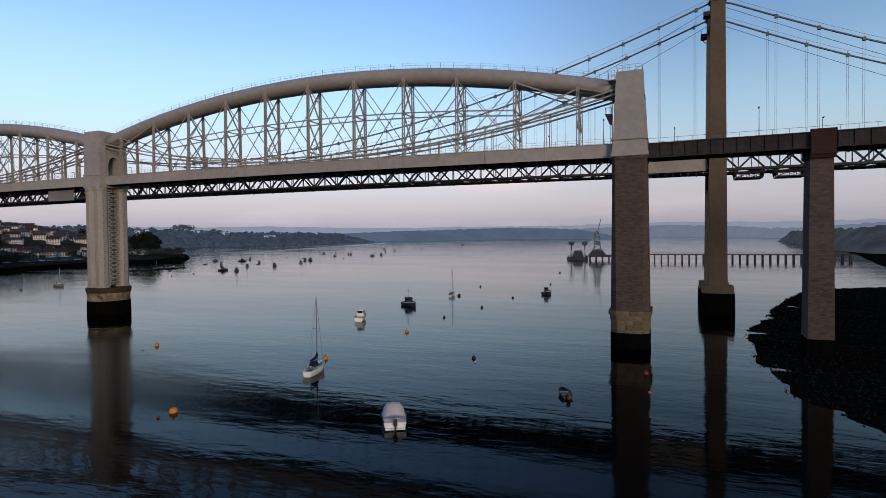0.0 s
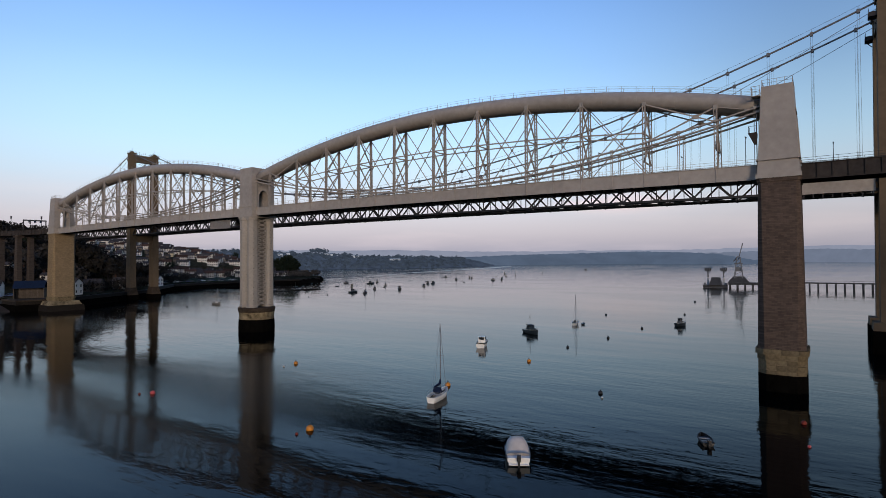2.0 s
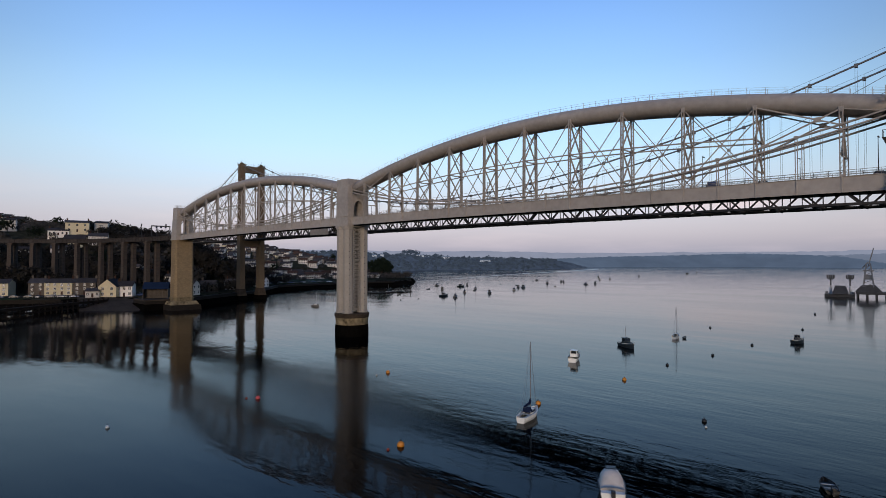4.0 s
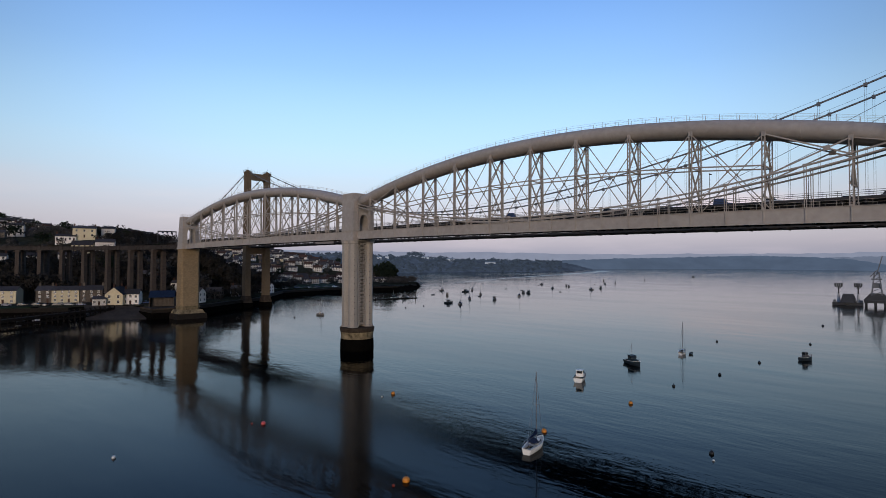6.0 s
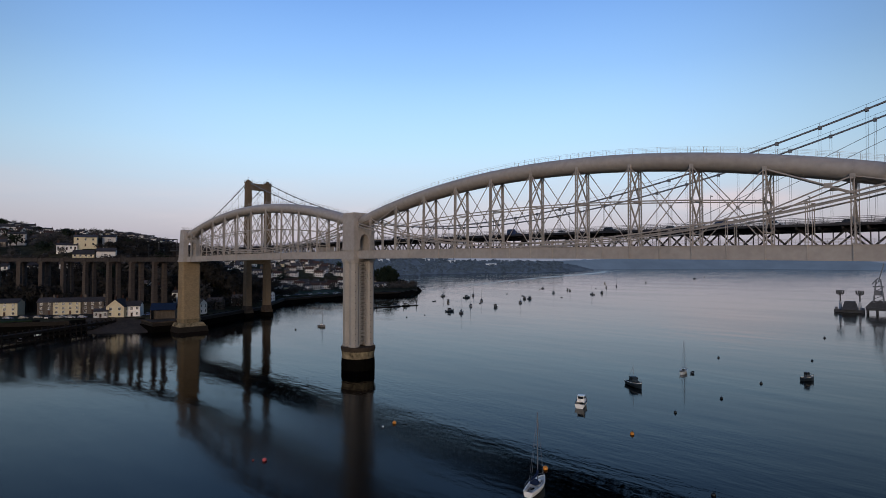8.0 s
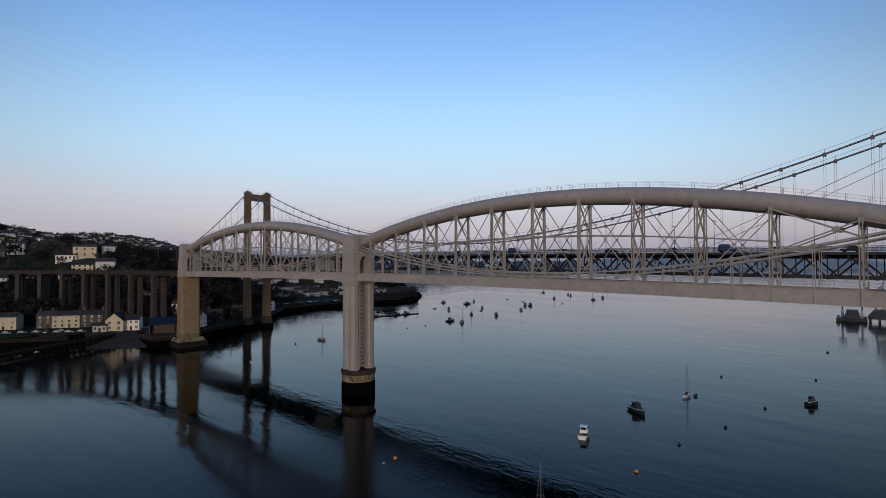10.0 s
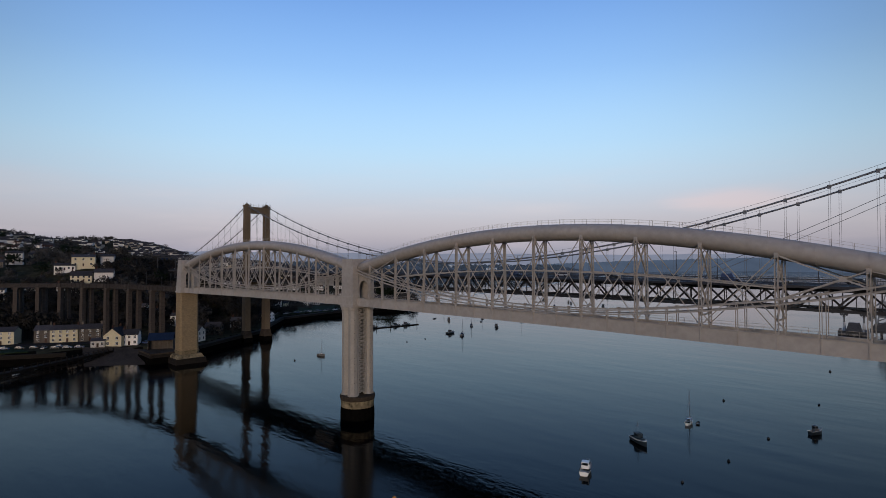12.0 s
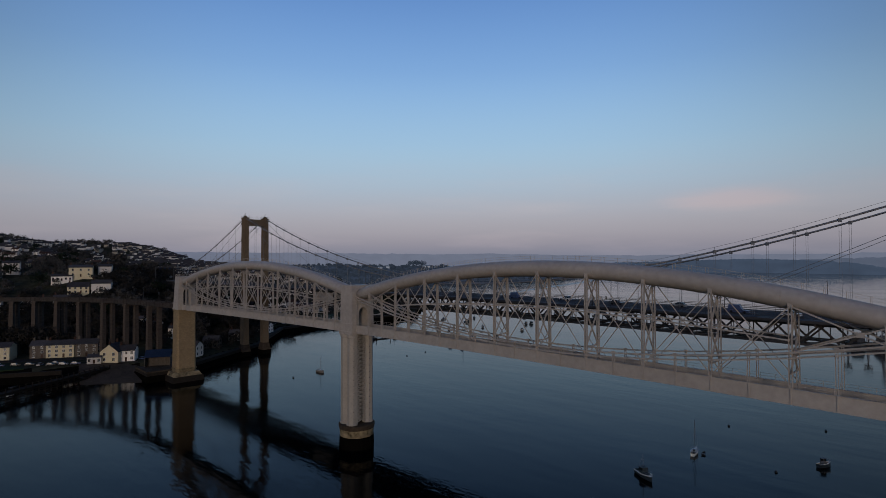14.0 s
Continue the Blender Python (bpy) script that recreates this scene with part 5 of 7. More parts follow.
# the nearest are things of their own; those far up on the plateau are joined, with walls and roofs only
plots.sort(key=lambda p: (p[1] - 140) ** 2 + (p[2] + 104) ** 2)
far_walls, far_roofs, far_cream = Shape(), Shape(), Shape()
for i, (k, x, y, turn, size) in enumerate(plots):
    m = Matrix.Translation((x, y, height(x, y) + 0.2)) @ Matrix.Rotation(turn, 4, "Z") @ Matrix.Scale(size, 4)
    if i < 285:
        if k in used_proto:
            copy_thing(protos[k][0], m)
        else:
            used_proto.add(k)
            protos[k][0].matrix_basis = m
        continue
    a, b, wh, rh = protos[k][1] / 2, 3.3, 4.9, 2.5
    side = far_cream if k in (2, 3, 5) else far_walls
    side.add([m @ Vector(p) for p in ((-a, -b, -3), (a, -b, -3), (a, b, -3), (-a, b, -3), (-a, -b, wh), (a, -b, wh), (a, b, wh), (-a, b, wh), (-a, 0, wh + rh - 0.1), (a, 0, wh + rh - 0.1))],
             [(0, 1, 5, 4), (2, 3, 7, 6), (1, 2, 6, 9, 5), (3, 0, 4, 8, 7)])
    for sg in (-1, 1):
        e = [(-a - 0.3, sg * (b + 0.3), wh - 0.3), (a + 0.3, sg * (b + 0.3), wh - 0.3), (a + 0.3, 0, wh + rh), (-a - 0.3, 0, wh + rh)]
        far_roofs.hexa([m @ Vector(p) for p in e] + [m @ Vector((p[0], p[1], p[2] + 0.2)) for p in e])
far_town = tagged(new("far_houses", far_walls.mesh("far_houses", WHITE)), "crowd of small pale houses far up on the plateau", "houses", kind="stuff")
tagged(part("cream_walls", far_cream, CREAM_DULL, far_town), kind="stuff")
tagged(part("roofs", far_roofs, SLATE, far_town), kind="stuff")

# waterfront: buildings that can be told apart
FLAT = 4.9


def front(x, y, turn):
    return Matrix.Translation((x, y, FLAT)) @ Matrix.Rotation(radians(turn), 4, "Z")


house("terrace_house", "dark stone three-storey terrace house on the waterfront", front(-230.5, -50.4, 62), 7.6, 8, 6.9, 2.3, GREYWALL, SLATE, 2, 3, 2, False, "waterfront terrace")
house("terrace_house", "cream rendered three-storey terrace house on the waterfront", front(-225.3, -41.2, 62), 13.4, 8, 6.9, 2.1, CREAM, SLATE, 4, 3, 2, False, "waterfront terrace")
house("terrace_house", "brown stone three-storey terrace house on the waterfront", front(-219.2, -30.0, 62), 11.0, 8, 6.9, 2.3, GREYWALL, SLATE, 3, 3, 2, True, "waterfront terrace")
house("inn", "yellow rendered waterfront building with ground-floor openings", front(-238.2, -69.0, 62), 16, 9, 7.0, 2.0, CREAM, SLATE, 4, 3, 1, False)
# the pub: a gabled white front turned to the water, with a lower wing on each side
pub = house("pub", "white and cream gabled pub beside the slipway", front(-188.8, -25.0, -38), 10, 9, 5.6, 3.8, CREAM, SLATE, 3, 2, 2, True)
house("pub_wing", "white two-storey wing of the pub", front(-187.0, -18.6, 62), 8, 8, 5.6, 2.4, WHITE, SLATE, 3, 2, 1, False)
house("pub_annex", "low white annex with shop front beside the pub", front(-190.0, -32.8, 62), 6.5, 6, 3.3, 1.2, WHITE, SLATE, 3, 1, 0, False)
house("white_house", "small white house behind the ochre pier", front(-176.0, 9.0, 40), 12, 8, 5.8, 2.6, WHITE, SLATE, 3, 2, 1, True)


def on_hill(x, y, turn):
    return Matrix.Translation((x, y, height(x, y) + 0.8)) @ Matrix.Rotation(radians(turn), 4, "Z")


house("hotel", "large cream building on the hillside", on_hill(-347, -9.5, 74), 15, 10, 7.0, 1.8, CREAM, SLATE, 3, 2, 2, False)
house("villa", "pale flat-fronted villa on the hillside", on_hill(-349, 7, 70), 9, 9, 7.4, 1.6, WHITE, SLATE, 0, 2, 0, False, door=False)
house("garden_house", "cream house with a dark roof below the hillside", on_hill(-317, -16.5, 70), 13, 8, 4.6, 3.0, CREAM, SLATE, 4, 2, 1, True)
house("garden_house", "white house with a long blank wall below the hillside", on_hill(-312, -3.5, 70), 12, 8, 4.4, 2.4, WHITE, SLATE, 0, 2, 1, True, door=False)
house("hillside_terrace", "low white row of houses under the large cream building", on_hill(-347, -21.5, 74), 13, 7, 3.6, 1.6, WHITE, SLATE, 5, 1, 2, False)
for x, y in ((-322, -66), (-316, -44), (-308, -25)):
    house("hillside_terrace", "pale row of houses behind the viaduct", on_hill(x, y, 74), 15, 7, 5.0, 2.0, WHITE, SLATE, 5, 2, 2, False, "rows behind the viaduct")
for x, y in ((-252, 6), (-247, 14), (-240, 22)):
    house("cottage", "narrow white cottage among the viaduct piers", on_hill(x, y, 40), 5, 5, 6.0, 1.6, WHITE, SLATE, 1, 2, 1, True, "cottages below the viaduct")
house("hill_house", "tall white house high on the hillside above the viaduct", on_hill(-406, -45, 76), 11, 8, 8.2, 1.8, WHITE, SLATE, 3, 3, 1, True)
for x, y, ln in ((-940, 44, 34), (-952, 80, 24), (-900, 20, 26)):
    house("skyline_terrace", "long pale terrace on the skyline of the hill", on_hill(x, y, 80), ln, 8, 6.0, 2.4, WHITE, SLATE, int(ln / 4), 2, 2, False, "terraces on the skyline", framed=False)
# lane gantry over the western road approach
gan = thing("lane_gantry", "pale steel lane gantry over the road at the bridge end", "gantry")
for y in (39.5, 53.5):
    part("post", Shape().box(-337.3, y - 0.3, height(-337, y) - 1, -336.7, y + 0.3, 53.0), STEEL, gan)
part("beam", Shape().box(-337.4, 39.2, 52.4, -336.6, 53.8, 53.3), STEEL, gan)
for y in (43, 46.5, 50):
    part("lane_sign", Shape().box(-336.6, y - 0.7, 51.2, -336.3, y + 0.7, 52.5), BLUE_ROOF, gan)

for x, y, turn, k in ((-197, 30, 48, GREYWALL), (-216, 54, 46, WHITE), (-244, 88, 30, WHITE)):
    house("quay_house", {WHITE: "white", CREAM: "cream", GREYWALL: "grey stone"}[k] + " house on the quay below the road bridge", Matrix.Translation((x, y, height(x, y) + 0.1)) @ Matrix.Rotation(radians(turn), 4, "Z"),
          9, 6.5, 4.8, 2.3, k, SLATE, 3, 2, 1, True, "houses on the quay", framed=False)

# boat shed with a blue roof
shed = thing("boat_shed", "open-fronted shed with a blue sheet roof at the pier foot", "shed", front(-158.2, -12.0, 62) @ Matrix.Diagonal((0.8, 0.82, 1.2, 1)))
s = Shape()
s.add([(-7.5, -4.6, 4.0), (7.5, -4.6, 4.0), (7.5, 0, 6.6), (-7.5, 0, 6.6), (7.5, 4.6, 4.0), (-7.5, 4.6, 4.0),
       (-7.5, -4.6, 4.2), (7.5, -4.6, 4.2), (7.5, 0, 6.85), (-7.5, 0, 6.85), (7.5, 4.6, 4.2), (-7.5, 4.6, 4.2)],
      [(0, 1, 2, 3), (3, 2, 4, 5), (9, 8, 7, 6), (11, 10, 8, 9), (0, 6, 7, 1), (5, 4, 10, 11), (1, 7, 8, 2), (2, 8, 10, 4), (0, 3, 9, 6), (3, 5, 11, 9)])
part("roof", s, BLUE_ROOF, shed, "blue sheet metal roof")
s = Shape().box(-7.2, 4.1, -2, 7.2, 4.4, 4.1).box(-7.2, -4.2, -2, -6.9, 4.1, 4.1).box(6.9, -4.2, -2, 7.2, 4.1, 4.1).box(-7.2, -0.5, -2, 7.2, -0.2, 3.4)
part("wall", s, GREYWALL, shed)
for i in range(6):
    part("post", Shape().box(-7.1 + i * 2.82 - 0.12, -4.3, -2, -7.1 + i * 2.82 + 0.12, -4.06, 4.05), GREYWALL, shed)

# sea wall along the quay, slipway, pier plinth
QUAY = masonry("dark_quay_stone", (0.022, 0.018, 0.014), (0.015, 0.012, 0.01), (0.03, 0.025, 0.02), 1.1, 0.45)
SAND = material("wet_shingle_slip", (0.055, 0.042, 0.031), 0.9, 0.45, 1.0, 0.15)
s = Shape()
pts = [(table(W_SHORE, y) - 4.0, y) for y in (-14, -8, 0, 8, 16, 24, 34, 46, 60, 82, 110, 150, 198, 240, 279)]
for a, b in zip(pts, pts[1:]):
    s.hexa([(a[0] + 3.4, a[1], -1.5), (b[0] + 3.4, b[1], -1.5), (b[0] - 3, b[1], -1.5), (a[0] - 3, a[1], -1.5),
            (a[0] + 2.4, a[1], 4.6), (b[0] + 2.4, b[1], 4.6), (b[0] - 3, b[1], 4.6), (a[0] - 3, a[1], 4.6)])
weed = Shape()
for a, b in zip(pts, pts[1:]):
    weed.hexa([(a[0] + 3.46, a[1], -1.5), (b[0] + 3.46, b[1], -1.5), (b[0] + 2.6, b[1], -1.5), (a[0] + 2.6, a[1], -1.5),
               (a[0] + 2.74, a[1], 2.9), (b[0] + 2.74, b[1], 2.9), (b[0] + 2.2, b[1], 2.9), (a[0] + 2.2, a[1], 2.9)])
solid("weed_band", weed, TIDE, "black weed along the foot of the quay wall", "weed", kind="structure")
solid("sea_wall", s, QUAY, "dark weed-stained stone quay wall", "sea wall", kind="structure")
s = Shape()
s.frustum(WEST.x, WEST.y, -2, 2.6, 6.6, 7.6, 6.0, 7.0)
s.frustum(WEST.x - 14, WEST.y - 6, -2, 4.9, 10, 10, 9, 9)
plinth = Shape()
plinth.frustum(WEST.x, WEST.y, 2.6, 4.3, 5.5, 6.4, 4.6, 5.5)
solid("pier_plinth", plinth, STAINED, "stained yellow stone plinth under the shore pier", "plinth", kind="structure")
coping = Shape().frustum(WEST.x - 14, WEST.y - 6, 4.4, 5.05, 9.3, 9.3, 9.2, 9.2)
solid("coping", coping, DARK_CAP, "damp brown stone coping along the quay edge", "coping", kind="structure")
skirt = Shape().frustum(WEST.x - 14, WEST.y - 6, -2.2, 2.9, 10.15, 10.15, 9.5, 9.5)
solid("weed_band", skirt, TIDE, "black weed round the foot of the quay", "weed", kind="structure")
solid("quay", s, QUAY, "stone quay round the foot of the pier", "quay", kind="structure")
s = Shape()
s.hexa([(-142, -24, -1.6), (-157, -46, -1.6), (-192, -40, -1.6), (-179, -16, -1.6), (-142, -24, -0.6), (-157, -46, -0.6), (-192, -40, 5.02), (-179, -16, 5.02)])
solid("slipway", s, SAND, "pale shingle slipway sloping into the river", "slipway", kind="structure")
ROAD_M = material("quay_road", (0.022, 0.02, 0.019), 0.92, 0.25, 1.5, 0.2)
s = Shape()
wp = [(-238, -98), (-231, -70), (-214, -43), (-205, -27), (-194, -18), (-182, -6), (-176, 2)]
for a, b in zip(wp, wp[1:]):
    s.hexa([(a[0] - 3.5, a[1] + 2, 4.5), (a[0] + 3.5, a[1] - 2, 4.5), (b[0] + 3.5, b[1] - 2, 4.5), (b[0] - 3.5, b[1] + 2, 4.5),
            (a[0] - 3.5, a[1] + 2, 5.0), (a[0] + 3.5, a[1] - 2, 5.0), (b[0] + 3.5, b[1] - 2, 5.0), (b[0] - 3.5, b[1] + 2, 5.0)])
solid("road", s, ROAD_M, "narrow asphalt waterfront road", "road", kind="structure")
GRASS = material("dark_green_lawn", (0.014, 0.024, 0.01), 0.95, 0.4, 0.8, 0.1)
s = Shape()
s.hexa([(-232, -98, 4.4), (-205, -92, 4.4), (-196, -62, 4.4), (-222, -66, 4.4), (-232, -98, 4.98), (-205, -92, 4.98), (-196, -62, 4.98), (-222, -66, 4.98)])
solid("lawn", s, GRASS, "dark green waterfront lawn", "lawn", kind="structure")
s = Shape()
s.hexa([(-316, 134, 4.2), (-279, 117, 4.0), (-276, 168, 4.0), (-304, 188, 4.2), (-316, 134, 7.2), (-279, 117, 5.1), (-276, 168, 5.1), (-304, 188, 7.0)])
solid("lawn", s, GRASS, "sloping dark green riverside lawn below the town", "lawn", kind="structure")

# timber landing stage
TIMBER = material("wet_dark_timber", (0.018, 0.014, 0.011), 0.85, 0.4, 2.0, 0.4)
stage = thing("landing_stage", "long dark timber landing stage on piles", "jetty")
A, B = Vector((-176, -31, 0)), Vector((-128, -102, 0))
d = (B - A).normalized()
sd = Vector((-d.y, d.x, 0))
s = Shape()
for e in (-1.6, 1.6):
    s.beam(A + sd * e + Vector((0, 0, 4.0)), B + sd * e + Vector((0, 0, 3.4)), 0.3, 0.4)
part("beam", s, TIMBER, stage)
for e in (-1.75, 1.75):
    for z, h in ((3.6, 1.0), (1.5, 0.5)):
        part("waling", Shape().beam(A + sd * e + Vector((0, 0, z)), B + sd * e + Vector((0, 0, z - 0.5)), 0.16, h), TIMBER, stage)
n = 26
s = Shape()
for i in range(140):
    p = A.lerp(B, i / 139)
    z = 4.2 - 0.6 * i / 139
    s.hexa([p + sd * -2.0 + d * -0.22 + Vector((0, 0, z)), p + sd * -2.0 + d * 0.22 + Vector((0, 0, z)), p + sd * 2.0 + d * 0.22 + Vector((0, 0, z)), p + sd * 2.0 + d * -0.22 + Vector((0, 0, z)),
            p + sd * -2.0 + d * -0.22 + Vector((0, 0, z + 0.12)), p + sd * -2.0 + d * 0.22 + Vector((0, 0, z + 0.12)), p + sd * 2.0 + d * 0.22 + Vector((0, 0, z + 0.12)), p + sd * 2.0 + d * -0.22 + Vector((0, 0, z + 0.12))])
tagged(part("decking", s, TIMBER, stage), kind="stuff")
for i in range(30):
    p = A.lerp(B, i / 29)
    for e in (-1.7, 1.7):
        q = p + sd * e
        part("pile", Shape().tube(q + Vector((0, 0, -3)), q + Vector((0, 0, 5.3 - 0.5 * i / 29)), 0.22, n=7), TIMBER, stage)
    s = Shape()
    s.beam(p + sd * -1.7 + Vector((0, 0, 0.8)), p + sd * 1.7 + Vector((0, 0, 3.2)), 0.18)
    part("brace", s, TIMBER, stage)
for e in (-1.75, 1.75):
    s = Shape()
    s.beam(A + sd * e + Vector((0, 0, 5.1)), B + sd * e + Vector((0, 0, 4.5)), 0.09)
    part("rail", s, TIMBER, stage)

# ---------------------------------------------------------------- trees
BARK = material("dark_bark", (0.035, 0.027, 0.02), 0.95, 0.3, 3.0, 0.5)
LEAF = material("dark_winter_foliage", (0.036, 0.035, 0.031), 0.95, 0.5, 0.6, 0.05, bump=0, tint=(0.064, 0.058, 0.053))
DARKWOOD = material("dark_bare_thicket", (0.018, 0.017, 0.014), 0.95, 0.5, 0.6, 0.08, bump=0, tint=(0.03, 0.027, 0.024))
EVERGREEN = material("deep_green_foliage", (0.014, 0.02, 0.012), 0.95, 0.5, 0.6, 0.1, bump=0)


def crown(s, x, y, z, h, w, n, rr, leaf=1.0):
    """A ragged crown: small leaf clumps strewn through a few overlapping lobes."""
    lobes = [(rr.uniform(-0.45, 0.45) * w, rr.uniform(-0.45, 0.45) * w, rr.uniform(0.45, 0.85) * h, rr.uniform(0.32, 0.55) * w) for _ in range(5)]
    for _ in range(int(n * 1.9)):
        lx, ly, lz, lr = rr.choice(lobes)
        v = Vector((rr.gauss(0, 1), rr.gauss(0, 1), rr.gauss(0, 0.85)))
        v = v.normalized() * lr * rr.uniform(0.45, 1.08)
        c = Vector((x + lx, y + ly, z + lz)) + v
        r = (rr.uniform(0.03, 0.075) * w + 0.1) * leaf
        a = Vector((rr.gauss(0, 1), rr.gauss(0, 1), rr.gauss(0, 1))).normalized() * r
        b = Vector((rr.gauss(0, 1), rr.gauss(0, 1), rr.gauss(0, 1))).normalized() * r
        s.add([c - a, c + b, c + a, c - b + a * 0.3], [(0, 1, 2, 3)])


def trunk(s, x, y, z, h, w, rr):
    top = Vector((x + rr.uniform(-0.3, 0.3), y + rr.uniform(-0.3, 0.3), z + h * 0.55))
    s.tube((x, y, z - 0.8), top, 0.035 * h, 0.018 * h, n=6)
    for _ in range(4):
        a = rr.uniform(0, 6.28)
        st = Vector((x, y, z)).lerp(top, rr.uniform(0.55, 0.95))
        s.tube(st, st + Vector((math.cos(a) * w * 0.4, math.sin(a) * w * 0.4, h * 0.28)), 0.012 * h, 0.004 * h, n=5)


rr = random.Random(11)


def wood(label, spots, mat, leaf=1.5):
    s, t = Shape(), Shape()
    for x, y, h, w, n in spots:
        z = height(x, y)
        crown(s, x, y, z, h, w, n, rr, leaf)
        t.tube((x, y, z - 0.8), (x, y, z + h * 0.55), 0.03 * h, 0.015 * h, n=5)
    th = tagged(new("woodland", s.mesh("woodland", mat)), label, "trees", kind="stuff")
    ob = part("trunks", t, BARK, th)
    tagged(ob, kind="stuff")


def strew(cnt, x0, x1, y0, y1, dmin, dmax, h0, h1, n, keep=lambda x, y: True):
    out = []
    tries = 0
    while len(out) < cnt and tries < cnt * 30:
        tries += 1
        y = rr.uniform(y0, y1)
        d = rr.uniform(dmin, dmax)
        x = table(W_SHORE, y) - d / 0.78
        if not (x0 < x < x1) or not keep(x, y) or not free(x, y, 1.5):
            continue
        h = rr.uniform(h0, h1)
        out.append((x, y, h, h * rr.uniform(0.6, 0.95), n))
    return out


def clear_of_track(x, y):
    return all((x - a) ** 2 + (y - b) ** 2 > 36 for a, b in W_STOPS)


wood("dark bare woods on the steep bank below the viaduct", strew(300, -440, -150, -90, 5, 56, 112, 5, 9, 80, clear_of_track), DARKWOOD)
wood("dark bare woods between the railway viaduct and the road bridge", strew(300, -420, -150, 2, 70, 56, 175, 5, 9, 90, clear_of_track), DARKWOOD)
wood("tall dark trees on the low ground by the road bridge tower", strew(120, -340, -215, 62, 122, 20, 110, 9, 14, 110, clear_of_track), DARKWOOD)
wood("dark thicket on the bank between the waterfront terrace and the viaduct", [(-250 + 24 * k - rr.uniform(0, 7), -66 + 52 * k + rr.uniform(-2, 5), rr.uniform(7, 11) + (6 if k < 0.45 else 0), rr.uniform(6, 9), 90) for k in np.linspace(-0.25, 1, 64)], DARKWOOD)
wood("hillside trees between the houses of the town", strew(420, -900, -150, 80, 400, 22, 400, 3, 6.5, 60), LEAF)
wood("trees and hedges on the hill behind the viaduct", strew(470, -1150, -200, -300, 130, 150, 700, 3, 6, 60), LEAF)
wood("garden trees between the houses above the viaduct", strew(330, -620, -270, -160, 40, 112, 330, 4, 7.5, 70), LEAF)
wood("trees on the far edge of the plateau", strew(230, -1500, -640, 20, 330, 430, 900, 6, 10, 60), LEAF)
wood("low scrub and trees on the waterside ground by the road bridge", strew(230, -420, -150, 8, 130, 9, 75, 3, 7, 70, clear_of_track), DARKWOOD)
wood("evergreens dotted over the hillside", strew(60, -900, -200, -260, 360, 60, 520, 7, 12, 110), EVERGREEN)
wood("waterside scrub and trees on the northern headland", strew(120, -620, -290, 270, 400, 6, 150, 3, 7, 70), LEAF)


def tree(x, y, h, w, n, label, mat=LEAF, z=None):
    z = height(x, y) if z is None else z
    th = thing("tree", label, "tree", Matrix.Translation((x, y, z)))
    s = Shape()
    trunk(s, 0, 0, 0, h, w, rr)
    part("trunk", s, BARK, th)
    s = Shape()
    crown(s, 0, 0, 0, h, w, n, rr, 1.4)
    part("crown", s, mat, th)


for x, y, h, w in ((-366, 303, 17, 15), (-378, 310, 19, 17), (-388, 322, 18, 16), (-360, 296, 13, 12)):
    tree(x, y, h, w, 900, "broad dark evergreen at the water's edge of the headland", EVERGREEN)
for x, y, h, w in ((-790, 60, 20, 19), (-765, 75, 17, 15), (-640, 85, 18, 16), (-560, 100, 17, 15), (-540, 112, 15, 13)):
    tree(x, y, h, w, 420, "large rounded skyline tree above the houses")
for x, y in ((-262, 20), (-245, 34), (-275, 6), (-290, 40)):
    tree(x, y, 15, 13, 420, "tall bare tree on the dark wooded bank")

# woods and a few white houses on the bank across the bay, their haze painted as glow colour
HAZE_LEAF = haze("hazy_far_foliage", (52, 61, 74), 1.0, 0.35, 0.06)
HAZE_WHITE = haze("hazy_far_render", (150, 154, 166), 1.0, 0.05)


def bank_point(bear, back):
    order = sorted(BANK)
    far = float(np.interp(bear, [r[0] for r in order], [r[1] for r in order])) + back
    rise = float(np.interp(bear, [r[0] for r in order], [r[2] for r in order]))
    a = radians(bear)
    return 140 - math.sin(a) * far, -104 + math.cos(a) * far, rise * (0.35 * back / 36 if back < 36 else 0.35 + 0.65 * min(1, (back - 36) / 114))


rw = random.Random(21)
s = Shape()
for i in range(900):
    bear, back = rw.uniform(33, 64), rw.choice((rw.uniform(4, 60), rw.uniform(60, 155), rw.uniform(130, 155)))
    x, y, z = bank_point(bear, back)
    h = rw.uniform(5, 10) * (0.6 if back > 120 else 0.9)
    crown(s, x, y, z - 1.5, h, h * rw.uniform(0.9, 1.7), 24, rw, 3.2)
for bear, h, w in ((48.6, 16, 15), (48.0, 17, 17), (47.6, 14, 13), (45.6, 8, 14), (44.9, 8, 12), (40.0, 9, 9)):
    x, y, z = bank_point(bear, 150)
    crown(s, x, y, z - 2, h, w, 120, rw, 2.2)
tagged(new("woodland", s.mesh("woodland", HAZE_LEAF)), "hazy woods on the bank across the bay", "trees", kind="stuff")
